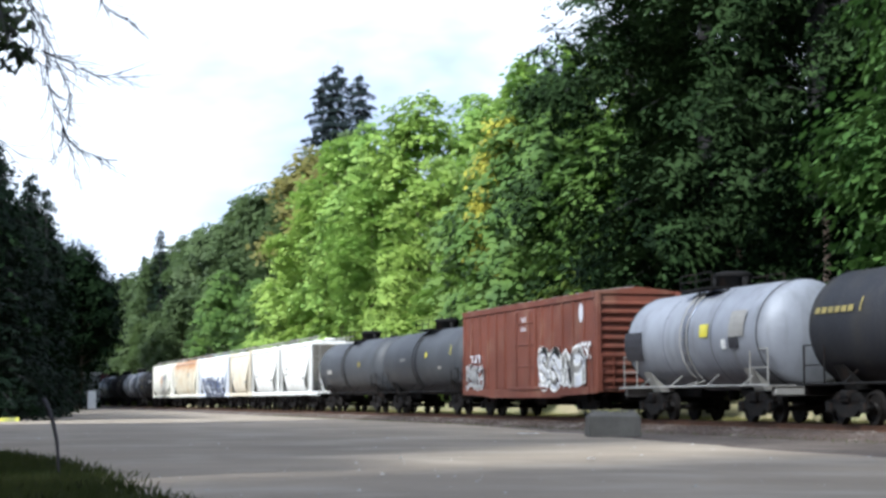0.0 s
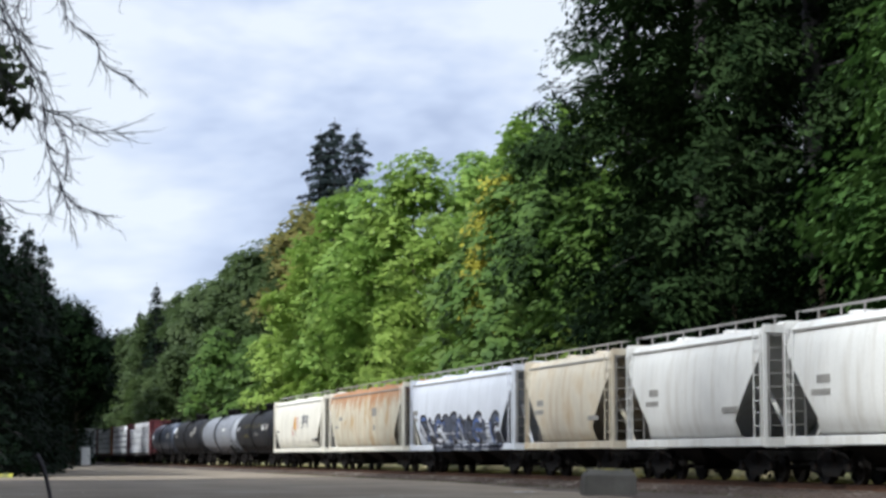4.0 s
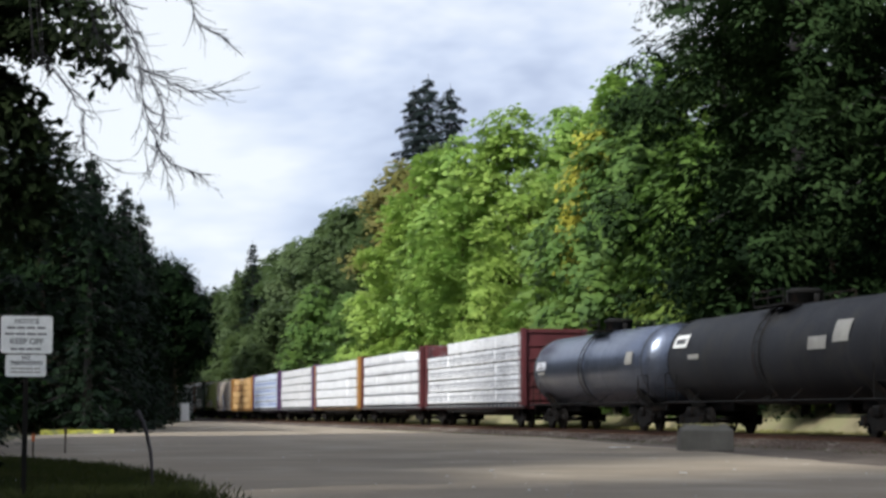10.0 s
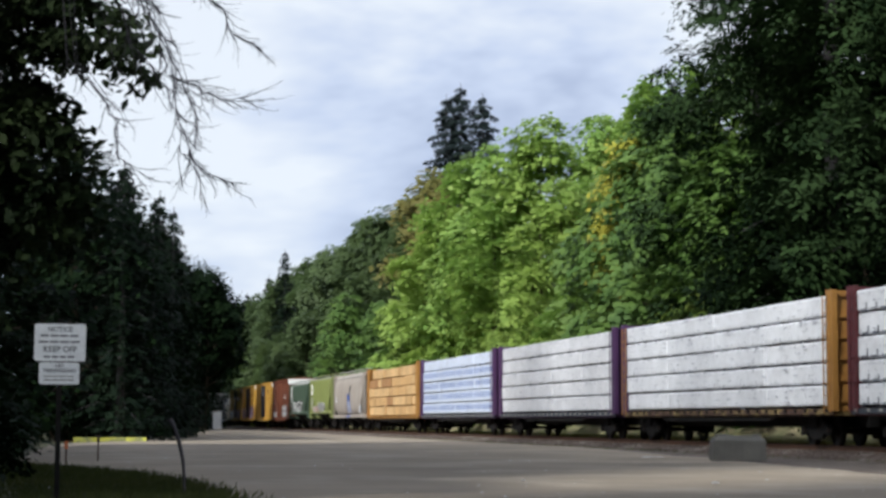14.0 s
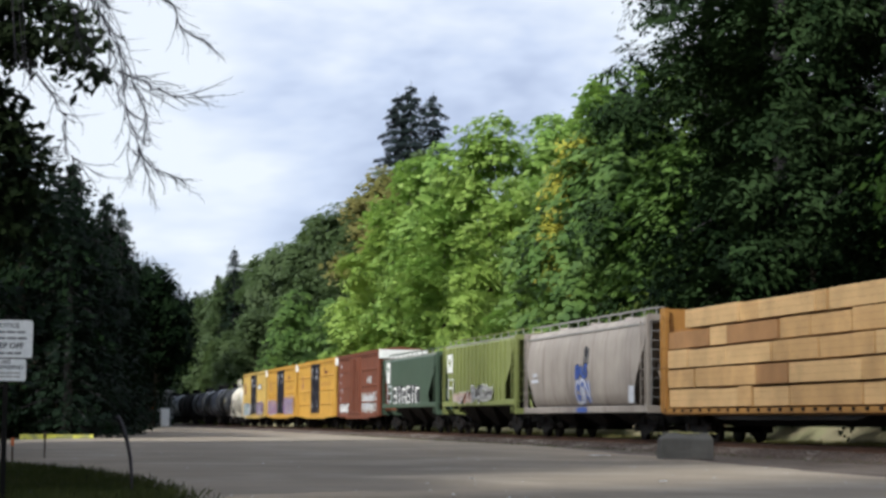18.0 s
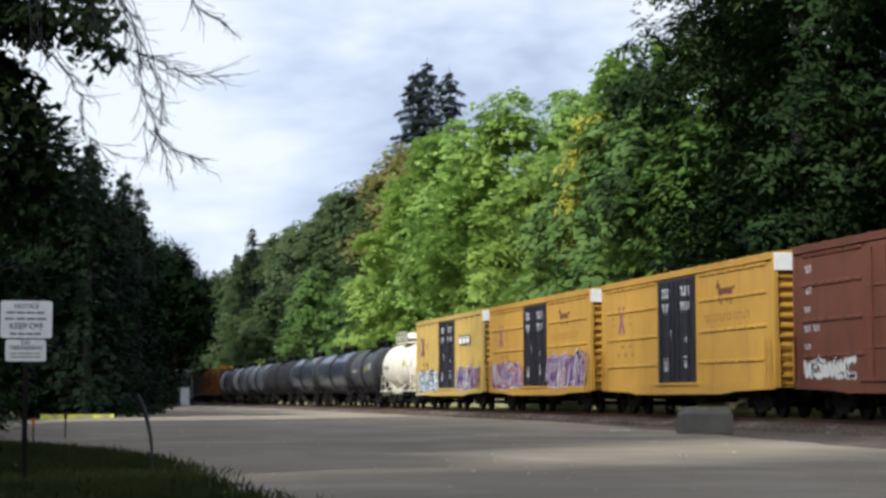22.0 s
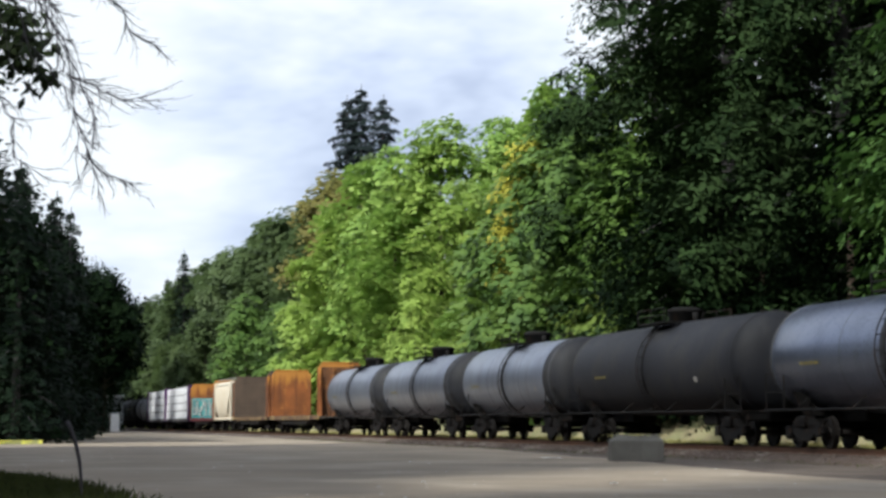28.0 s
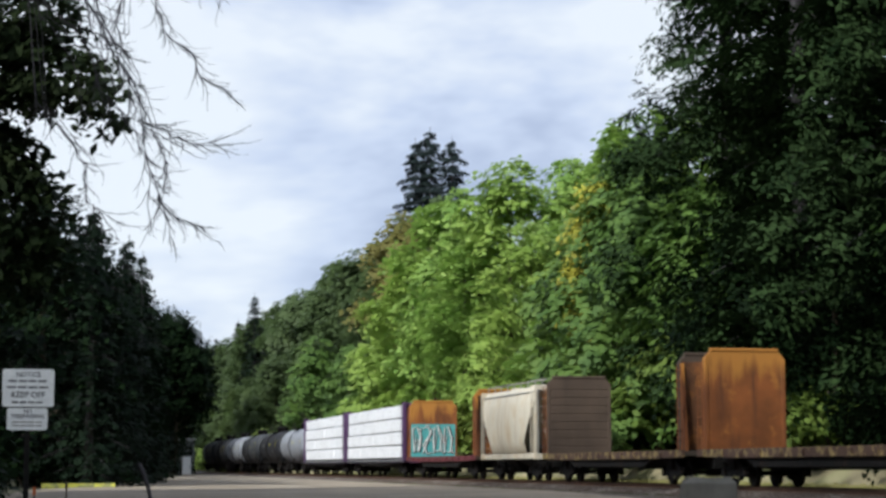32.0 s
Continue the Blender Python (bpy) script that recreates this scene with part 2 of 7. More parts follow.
M = {
    "gravel": surface("gravel_lot", (0.250, 0.203, 0.150), 0.97, scale=0.22, var=0.26, fine=9, bump=0.2, patch=(0.31, 0.262, 0.203), patch_amount=0.45, patch_scale=0.3),
    "pebble": surface("pale_pebbles", (0.48, 0.46, 0.42), 0.95, scale=3, var=0.4, fine=20, bump=0.3),
    "dirt": surface("brown_dirt_shoulder", (0.078, 0.058, 0.045), 0.95, scale=0.6, var=0.35, fine=12, bump=0.8, patch=(0.12, 0.098, 0.08), patch_amount=0.35, patch_scale=0.7),
    "pale_gravel": surface("pale_gravel_strip", (0.27, 0.235, 0.14), 0.95, scale=0.6, var=0.2, fine=10, bump=0.5, patch=(0.22, 0.22, 0.11), patch_amount=0.45, patch_scale=0.5),
    "grass_ground": surface("grass_soil", (0.058, 0.062, 0.026), 0.95, scale=0.6, var=0.45, fine=12, bump=0.6, patch=(0.15, 0.12, 0.065), patch_amount=0.4, patch_scale=1.1),
    "ballast": surface("ballast", (0.082, 0.058, 0.046), 0.95, scale=0.8, var=0.3, fine=16, bump=0.9, patch=(0.19, 0.17, 0.15), patch_amount=0.25),
    "hill": surface("hill_soil", (0.03, 0.042, 0.016), 0.95, scale=0.4, var=0.5, fine=6, bump=0.7),
    "tie": surface("creosoted_timber", (0.055, 0.042, 0.033), 0.9, scale=2, fine=30, bump=0.5),
    "rail": surface("rusty_rail", (0.13, 0.07, 0.045), 0.5, 0.6, scale=2, fine=30),
    "black": surface("black_tank_paint", (0.010, 0.011, 0.016), 0.7, scale=0.8, var=0.35, streak=(0.03, 0.029, 0.028), streak_amount=0.5, patch=(0.018, 0.017, 0.017), bump=0.05, gloss=0.38),
    "charcoal": surface("charcoal_tank_paint", (0.050, 0.054, 0.062), 0.62, 0.15, scale=0.8, var=0.25, streak=(0.065, 0.065, 0.066), streak_amount=0.4, bump=0.05),
    "grey": surface("grey_tank_paint", (0.185, 0.21, 0.28), 0.34, 0.88, scale=0.8, var=0.22, streak=(0.075, 0.078, 0.088), streak_amount=0.25, bump=0.05),
    "pale_grey": surface("pale_grey_tank_paint", (0.29, 0.305, 0.345), 0.58, 0.3, scale=0.8, var=0.2, streak=(0.13, 0.13, 0.13), streak_amount=0.6, bump=0.05),
    "blue_grey": surface("blue_grey_tank_paint", (0.25, 0.275, 0.335), 0.42, 0.75, scale=0.8, var=0.2, streak=(0.13, 0.13, 0.13), streak_amount=0.6, bump=0.05),
    "cream": surface("cream_tank_paint", (0.80, 0.75, 0.64), 0.45, scale=0.7, var=0.12, streak=(0.3, 0.22, 0.13), streak_amount=0.45, bump=0.05),
    "steel": surface("dark_running_gear", (0.008, 0.0075, 0.0075), 0.85, 0.0, scale=3, var=0.4, patch=(0.02, 0.013, 0.01), patch_amount=0.3, patch_scale=2, gloss=0.2),
    "wheel": surface("wheel_steel", (0.014, 0.012, 0.011), 0.6, 0.3, scale=3, var=0.3, gloss=0.25),
    "galv": surface("galvanised_grating", (0.36, 0.35, 0.34), 0.6, 0.1, scale=3, var=0.25, streak=RUST, streak_amount=0.35),
    "white_hopper": surface("white_hopper_paint", (0.74, 0.74, 0.72), 0.55, scale=0.6, var=0.1, streak=(0.36, 0.31, 0.24), streak_amount=0.5, bump=0.05),
    "bluish_hopper": surface("bluish_white_paint", (0.68, 0.71, 0.78), 0.55, scale=0.6, var=0.1, streak=(0.4, 0.42, 0.46), streak_amount=0.45, bump=0.05),
    "ivory_hopper": surface("ivory_hopper_paint", (0.79, 0.765, 0.68), 0.55, scale=0.6, var=0.1, streak=(0.42, 0.35, 0.24), streak_amount=0.4, bump=0.05),
    "tan_hopper": surface("tan_hopper_paint", (0.64, 0.585, 0.475), 0.6, scale=0.6, var=0.16, streak=(0.42, 0.30, 0.17), streak_amount=0.75, patch=(0.52, 0.42, 0.28), patch_amount=0.35, patch_scale=0.6, bump=0.05),
    "rusty_hopper": surface("rusty_white_hopper", (0.58, 0.54, 0.43), 0.65, scale=0.7, var=0.16, streak=(0.38, 0.22, 0.10), streak_amount=0.8, patch=(0.46, 0.34, 0.2), patch_amount=0.35, patch_scale=0.9, bump=0.1, rust_or_lit_top=((0.36, 0.165, 0.065), 4.7)),
    "dusty_hopper": surface("dusty_grey_hopper", (0.36, 0.315, 0.275), 0.65, scale=0.6, var=0.2, streak=(0.17, 0.13, 0.11), streak_amount=0.8, bump=0.05),
    "olive": surface("faded_green_paint", (0.225, 0.255, 0.082), 0.6, scale=0.7, var=0.15, streak=(0.25, 0.25, 0.12), streak_amount=0.5, bump=0.05),
    "green": surface("dark_green_paint", (0.052, 0.085, 0.055), 0.6, scale=0.7, var=0.16, streak=(0.11, 0.12, 0.085), streak_amount=0.5, bump=0.05),
    "oxide": surface("oxide_red_boxcar", (0.155, 0.047, 0.028), 0.6, scale=0.7, var=0.2, streak=(0.08, 0.036, 0.026), streak_amount=0.6, patch=(0.19, 0.085, 0.055), patch_amount=0.25, bump=0.08),
    "brown": surface("brown_boxcar", (0.165, 0.050, 0.024), 0.6, scale=0.7, var=0.18, streak=(0.075, 0.035, 0.024), streak_amount=0.6, bump=0.08),
    "yellow": surface("yellow_boxcar", (0.56, 0.31, 0.05), 0.55, scale=0.6, var=0.12, streak=(0.3, 0.17, 0.05), streak_amount=0.45, bump=0.05),
    "pale_yellow": surface("faded_yellow_boxcar", (0.52, 0.36, 0.10), 0.6, scale=0.6, var=0.15, streak=(0.3, 0.2, 0.08), streak_amount=0.5, bump=0.05),
    "door_black": surface("blue_black_door", (0.016, 0.015, 0.022), 0.5, scale=1, var=0.3),
    "white_paint": surface("white_marking_paint", (0.84, 0.84, 0.82), 0.6, scale=1.5, var=0.12, fine=20, bump=0.03),
    "yellow_mark": surface("yellow_marking", (0.62, 0.55, 0.05), 0.55, scale=2, var=0.15),
    "faint_mark": surface("faint_brown_marking", (0.40, 0.20, 0.045), 0.6, scale=2, var=0.2),
    "pink_mark": surface("faded_ribbon_paint", (0.27, 0.09, 0.14), 0.6, scale=3, var=0.3),
    "dull_mark": surface("faded_marking", (0.22, 0.18, 0.05), 0.6, scale=2, var=0.2),
    "grey_mark": surface("grey_marking", (0.30, 0.29, 0.27), 0.6, scale=2, var=0.2),
    "black_mark": surface("black_marking", (0.025, 0.024, 0.03), 0.6, scale=2, var=0.2),
    "orange_mark": surface("orange_marking", (0.36, 0.11, 0.03), 0.6, scale=2, var=0.2),
    "feather": surface("orange_feather_paint", (0.62, 0.30, 0.03), 0.6, scale=3, var=0.3),
    "grey_brown": surface("grey_brown_paint", (0.30, 0.20, 0.16), 0.6, scale=3, var=0.3),
    "maroon": surface("maroon_centerbeam", (0.10, 0.02, 0.025), 0.6, scale=1, var=0.25, streak=(0.06, 0.025, 0.02), streak_amount=0.5),
    "purple": surface("purple_centerbeam", (0.075, 0.03, 0.10), 0.6, scale=1, var=0.25, streak=(0.05, 0.03, 0.05), streak_amount=0.5),
    "orange_steel": surface("orange_centerbeam", (0.40, 0.20, 0.045), 0.6, scale=1, var=0.2, streak=(0.2, 0.08, 0.03), streak_amount=0.6),
    # brighter orange towards the top is overhead light put into the colour
    "rust_panel": surface("rusted_orange_bulkhead", (0.225, 0.072, 0.016), 0.8, scale=0.9, var=0.4, streak=(0.075, 0.026, 0.012), streak_amount=1.0, patch=(0.36, 0.14, 0.026), patch_amount=0.2, patch_scale=1.4, bump=0.3, rust_or_lit_top=((0.42, 0.18, 0.03), 5.0)),
    "rust_dark": surface("dark_rust_steel", (0.13, 0.052, 0.018), 0.85, scale=1.2, var=0.4, streak=(0.05, 0.022, 0.012), streak_amount=0.8, patch=(0.30, 0.12, 0.025), patch_amount=0.3, patch_scale=1.8),
    "dark_panel": surface("weathered_brown_bulkhead", (0.085, 0.058, 0.042), 0.85, scale=0.7, var=0.25, streak=(0.05, 0.035, 0.026), streak_amount=0.7, bump=0.25),
    "deck_paint": surface("flaking_yellow_sill", (0.36, 0.27, 0.10), 0.75, scale=1.4, var=0.3, patch=(0.07, 0.036, 0.024), patch_amount=1.0, patch_scale=2.6),
    "wrap": surface("white_lumber_wrap", (0.83, 0.84, 0.88), 0.42, scale=0.9, var=0.1, fine=5, bump=0.45),
    "wrap_grey": surface("dull_white_lumber_wrap", (0.74, 0.74, 0.77), 0.45, scale=0.9, var=0.12, fine=5, bump=0.45),
    "wrap_blue": surface("bluish_lumber_wrap", (0.66, 0.72, 0.86), 0.42, scale=0.9, var=0.1, fine=5, bump=0.45),
    "crease": surface("wrap_crease", (0.40, 0.41, 0.46), 0.6, scale=2, var=0.2),
    "stamp": surface("blue_grey_stamp", (0.10, 0.115, 0.16), 0.6, scale=2, var=0.3),
    "stamp_blue": surface("blue_stamp", (0.10, 0.17, 0.42), 0.6, scale=2, var=0.2),
    "strap_dark": surface("dark_gap", (0.05, 0.055, 0.07), 0.8),
    "lumber": surface("raw_lumber", (0.55, 0.34, 0.145), 0.75, scale=1.0, var=0.22, fine=14, bump=0.3),
    "lumber_pale": surface("pale_raw_lumber", (0.63, 0.41, 0.19), 0.75, scale=1.0, var=0.2, fine=14, bump=0.3),
    "lumber_red": surface("reddish_raw_lumber", (0.38, 0.20, 0.08), 0.75, scale=1.0, var=0.2, fine=14, bump=0.3),
    "concrete": surface("weathered_concrete", (0.135, 0.130, 0.118), 0.9, scale=1.6, var=0.25, fine=22, bump=0.4, streak=(0.085, 0.08, 0.072), streak_amount=0.6),
    "sign_white": surface("sign_sheet", (0.80, 0.82, 0.83), 0.4, scale=3, var=0.06, bump=0.0),
    "sign_black": surface("sign_lettering", (0.10, 0.105, 0.12), 0.6),
    "sign_blue": surface("sign_blue_band", (0.07, 0.09, 0.2), 0.6),
    "bark": surface("bark", (0.085, 0.062, 0.046), 0.9, scale=3, var=0.35, fine=20, bump=0.45),
    "twig": surface("bare_twig_bark", (0.055, 0.05, 0.055), 0.9, scale=6, var=0.3),
    "cabinet": surface("pale_cabinet_paint", (0.86, 0.87, 0.87), 0.5, scale=2, var=0.08),
    "shed": surface("grey_sheet_metal", (0.33, 0.35, 0.37), 0.6, scale=2, var=0.15),
    "kerb_yellow": surface("yellow_kerb_paint", (0.56, 0.54, 0.07), 0.8, scale=2, var=0.3, patch=(0.24, 0.25, 0.09), patch_amount=0.5, patch_scale=2.5),
    "litter": surface("white_litter", (0.7, 0.7, 0.7), 0.7),
    "paint_red": surface("graffiti_red", (0.48, 0.10, 0.09), 0.5, scale=3, var=0.15),
    "paint_violet": surface("graffiti_violet", (0.15, 0.06, 0.30), 0.5, scale=3, var=0.15),
    "paint_blue": surface("graffiti_blue", (0.06, 0.12, 0.42), 0.5, scale=3, var=0.15),
    "paint_teal": surface("graffiti_teal", (0.09, 0.36, 0.37), 0.5, scale=3, var=0.15),
    "paint_silver": surface("graffiti_silver", (0.62, 0.63, 0.68), 0.5, scale=3, var=0.2),
    "cone_orange": surface("orange_marker", (0.65, 0.16, 0.04), 0.6),
    "maple": foliage("maple_leaves", (0.155, 0.265, 0.055), (0.37, 0.50, 0.125), (0.36, 0.46, 0.10), 0.38),
    "maple_gold": foliage("yellowing_maple_leaves", (0.24, 0.24, 0.03), (0.50, 0.45, 0.06), None, 0.3),
    "maple_rust": foliage("browning_maple_leaves", (0.12, 0.12, 0.03), (0.22, 0.19, 0.055)),
    "alder": foliage("alder_leaves", (0.066, 0.128, 0.028), (0.155, 0.245, 0.056), (0.14, 0.215, 0.046), 0.36),
    # distance haze is put into this paler, flatter leaf colour
    "far_leaf": foliage("haze_toned_leaves", (0.082, 0.116, 0.052), (0.122, 0.170, 0.068), (0.115, 0.16, 0.05), 0.5),
    # near-black leaf green: the wood's shade is put into the colour
    "shade_leaf": foliage("shade_darkened_leaves", (0.0035, 0.008, 0.004), (0.010, 0.020, 0.007), None, 0.12, gloss=0.03),
    "dim_leaf": foliage("dark_green_leaves", (0.040, 0.090, 0.022), (0.11, 0.19, 0.05), None, 0.25, gloss=0.1),
    # darkened maple green: shade on the overhanging crown is in the colour
    "near_leaf": foliage("shade_toned_maple_leaves", (0.008, 0.016, 0.006), (0.040, 0.056, 0.020), None, 0.2, gloss=0.1),
    "needle": foliage("dark_needles", (0.004, 0.009, 0.006), (0.012, 0.022, 0.011), None, 0.1, gloss=0.08),
    "cedar": foliage("cedar_sprays", (0.008, 0.017, 0.007), (0.041, 0.067, 0.026), None, 0.10, gloss=0.02),
    "fir_needle": foliage("blue_black_needles", (0.014, 0.02, 0.024), (0.03, 0.042, 0.04), glow=0.1, gloss=0.08),
    "bush": foliage("bramble_leaves", (0.10, 0.165, 0.03), (0.21, 0.285, 0.06), (0.22, 0.26, 0.06), 0.4),
    "grass": foliage("grass_blades", (0.045, 0.062, 0.018), (0.105, 0.115, 0.035)),
    "dry_grass": foliage("dry_grass_blades", (0.30, 0.27, 0.10), (0.50, 0.45, 0.20)),
}


# ---- building helpers ----
def bm_new():
    return bmesh.new()


def part(name, bm, material, parent, label=""):
    """Links a bmesh (or a ready mesh) as one mesh object under a thing or part."""
    if isinstance(bm, bmesh.types.BMesh):
        me = bpy.data.meshes.new(name)
        bm.to_mesh(me)
        bm.free()
    else:
        me = bm
    if material and not me.materials:
        me.materials.append(M[material])
    ob = new(name, me)
    ob.parent = parent
    if label:
        ob["label"] = label
    return ob


def thing(name, at, label, category, group="", kind=""):
    ob = new(name)
    ob.empty_display_size = 0.3
    ob.matrix_basis = at
    return tagged(ob, label, category, group, kind)


def box(bm, x0, x1, y0, y1, z0, z1):
    v = [bm.verts.new((x, y, z)) for z in (z0, z1) for y in (y0, y1) for x in (x0, x1)]
    for f in ((0, 2, 3, 1), (4, 5, 7, 6), (0, 1, 5, 4), (2, 6, 7, 3), (0, 4, 6, 2), (1, 3, 7, 5)):
        bm.faces.new([v[i] for i in f])
    return v


def soft_box(bm, x0, x1, y0, y1, z0, z1, r=0.02, seg=1):
    v = box(bm, x0, x1, y0, y1, z0, z1)
    edges = list({e for q in v for e in q.link_edges})
    bmesh.ops.bevel(bm, geom=edges, offset=r, segments=seg, affect="EDGES", profile=0.5)


def tube(bm, pts, r0, r1=None, seg=6, cap=True):
    """A round bar through the points, tapering from r0 to r1."""
    r1 = r0 if r1 is None else r1
    pts = [Vector(p) for p in pts]
    rings, side = [], None
    for i, p in enumerate(pts):
        d = (pts[min(i + 1, len(pts) - 1)] - pts[max(i - 1, 0)]).normalized()
        side = d.orthogonal().normalized() if side is None else (side - d * side.dot(d)).normalized()
        up = d.cross(side)
        r = r0 + (r1 - r0) * i / max(1, len(pts) - 1)
        rings.append([bm.verts.new(p + (side * math.cos(a) + up * math.sin(a)) * r) for a in (2 * math.pi * k / seg for k in range(seg))])
    for a, b in zip(rings, rings[1:]):
        for k in range(seg):
            f = bm.faces.new((a[k], a[(k + 1) % seg], b[(k + 1) % seg], b[k]))
            f.smooth = seg > 5
    if cap:
        bm.faces.new(rings[0][::-1])
        bm.faces.new(rings[-1])


def lathe_y(bm, prof, cx, cz, seg=28, smooth=True):
    """Turns the profile of (y, radius) about a level axis along y."""
    rings = []
    for y, r in prof:
        if r < 1e-4:
            rings.append([bm.verts.new((cx, y, cz))])
        else:
            rings.append([bm.verts.new((cx + r * math.sin(2 * math.pi * k / seg), y, cz + r * math.cos(2 * math.pi * k / seg))) for k in range(seg)])
    for a, b in zip(rings, rings[1:]):
        for k in range(seg):
            q = [a[k % len(a)], a[(k + 1) % len(a)], b[(k + 1) % len(b)], b[k % len(b)]]
            q = list(dict.fromkeys(q))
            if len(q) > 2:
                bm.faces.new(q).smooth = smooth


def lathe_z(bm, prof, cx, cy, seg=16):
    rings = []
    for z, r in prof:
        rings.append([bm.verts.new((cx + r * math.cos(2 * math.pi * k / seg), cy + r * math.sin(2 * math.pi * k / seg), z)) for k in range(seg)])
    for a, b in zip(rings, rings[1:]):
        for k in range(seg):
            bm.faces.new((a[k], a[(k + 1) % seg], b[(k + 1) % seg], b[k])).smooth = True
    bm.faces.new(rings[0][::-1])
    bm.faces.new(rings[-1])


def extrude_y(bm, pts, y0, y1, smooth=False):
    """A closed outline of (x, z) drawn along y."""
    a = [bm.verts.new((x, y0, z)) for x, z in pts]
    b = [bm.verts.new((x, y1, z)) for x, z in pts]
    n = len(pts)
    for i in range(n):
        bm.faces.new((a[i], a[(i + 1) % n], b[(i + 1) % n], b[i])).smooth = smooth
    bm.faces.new(a[::-1])
    bm.faces.new(b)


def extrude_x(bm, pts, x0, x1):
    """A closed outline of (y, z) drawn along x."""
    a = [bm.verts.new((x0, y, z)) for y, z in pts]
    b = [bm.verts.new((x1, y, z)) for y, z in pts]
    n = len(pts)
    for i in range(n):
        bm.faces.new((a[i], a[(i + 1) % n], b[(i + 1) % n], b[i]))
    bm.faces.new(a[::-1])
    bm.faces.new(b)


SHARED = {}


def shared(key, build):
    """One mesh for all alike parts."""
    if key not in SHARED:
        bm = bm_new()
        build(bm)
        me = bpy.data.meshes.new(key if isinstance(key, str) else key[0])
        bm.to_mesh(me)
        bm.free()
        SHARED[key] = me
    return SHARED[key]


# ---- ground, lot and railway ----
def hill_z(x, y):
    """Height of the ground: level by the lot, a wooded bank beyond the railway."""
    if x < 27:
        return -0.05
    s = min(x - 27, 33)
    z = 0.80 * s - 0.0058 * s * s
    return z + 0.5 * noise.noise((x * 0.08, y * 0.05, 0.0)) * min(1.0, s / 6)


def sheet(name, xs, ys, zf, material, label, category):
    verts = [(x, y, zf(x, y)) for y in ys for x in xs]
    w = len(xs)
    faces = [(j * w + i, j * w + i + 1, (j + 1) * w + i + 1, (j + 1) * w + i) for j in range(len(ys) - 1) for i in range(w - 1)]
    me = bpy.data.meshes.new(name)
    me.from_pydata(verts, [], faces)
    for p in me.polygons:
        p.use_smooth = True
    me.materials.append(M[material])
    return tagged(new(name, me), label, category, kind="structure")


XS = [-2500, -800, -300, -100, -40, -20, -10, 0, 10, 19, 22, 25] + [27 + 1.5 * i for i in range(24)] + [70, 90, 130, 300, 900, 2500]
YS = [-2500, -900, -400, -200] + [-100 + 12 * i for i in range(56)] + [620, 800, 1200, 2500]
sheet("ground", XS, YS, lambda x, y: hill_z(x, y), "grass_ground", "rough grass and soil rising to a wooded bank", "ground")

LOT_EDGE = [(5, -60), (3, 2), (1.9, 14), (1.7, 20), (1.75, 24), (1.5, 28), (0.7, 33), (-0.6, 37), (-1.2, 45), (-1.2, 60), (-0.6, 78), (1.0, 90), (6, 120), (11, 160), (16, 210), (18.6, 250)]


def lot_edge(y):
    for (xa, ya), (xb, yb) in zip(LOT_EDGE, LOT_EDGE[1:]):
        if ya <= y <= yb:
            return xa + (xb - xa) * (y - ya) / (yb - ya)
    return LOT_EDGE[-1][0]


def build_lot():
    bm = bm_new()
    rows = []
    y = -60.0
    while y <= 250:
        e = lot_edge(y) + 0.35 * noise.noise((y * 0.35, 3.0, 0)) + 0.12 * noise.noise((y * 1.7, 9.0, 0))
        right = min(19.9, 15.2 + max(0.0, y - 31) * 0.125) + 0.35 * noise.noise((y * 0.4, 40, 0)) + 0.12 * noise.noise((y * 1.9, 60, 0))
        row = []
        for k in range(13):
            x = e + (right - e) * k / 12
            z = 0.03 + 0.035 * noise.noise((x * 0.16, y * 0.16, 0))
            row.append(bm.verts.new((x, y, -0.02 if k in (0, 12) else z)))
        rows.append(row)
        y += 0.8 if 10 < y < 110 else 2.5
    for a, b in zip(rows, rows[1:]):
        for k in range(12):
            bm.faces.new((a[k], a[k + 1], b[k + 1], b[k])).smooth = True
    ob = part("lot", bm, "gravel", None)
    tagged(ob, "grey compacted gravel lot beside the railway", "gravel lot", kind="structure")


build_lot()

sheet("shoulder", [12.5 + 0.5 * i for i in range(17)], [-30 + 2 * i for i in range(80)], lambda x, y: -0.02 + 0.012 * noise.noise((x * 0.7, y * 0.7, 4)), "dirt", "brown dirt and gravel shoulder below the track", "dirt shoulder")
XP = [25.2, 25.7, 26.3, 27.0, 27.4, 27.8, 28.2]
YP = [10 + 2.5 * i for i in range(100)]
sheet("path", XP, YP, lambda x, y: max(0.02, hill_z(x, y) + 0.07) + 0.04 * noise.noise((x * 0.5, y * 0.4, 2)) - (0.16 if x in (25.2, 28.2) else 0), "pale_gravel", "pale gravel strip behind the railway", "gravel path")

track = thing("railway_track", pose(0, 0, 0), "straight railway track on brown stone ballast", "railway track", kind="structure")
bm = bm_new()
prof = [(19.7, -0.05), (20.9, 0.13), (24.1, 0.13), (25.4, -0.05)]
ring = None
y = -700.0
while y <= 900:
    cur = [bm.verts.new((x + 0.12 * noise.noise((x, y * 0.6, 1)), y, z + 0.02 * noise.noise((x * 2, y * 0.9, 5)))) for x, z in prof]
    if ring:
        for k in range(3):
            bm.faces.new((ring[k], ring[k + 1], cur[k + 1], cur[k]))
    ring = cur
    y += 0.9 if 25 < y < 130 else 6.0
part("ballast_bed", bm, "ballast", track, "brown crushed stone ballast")
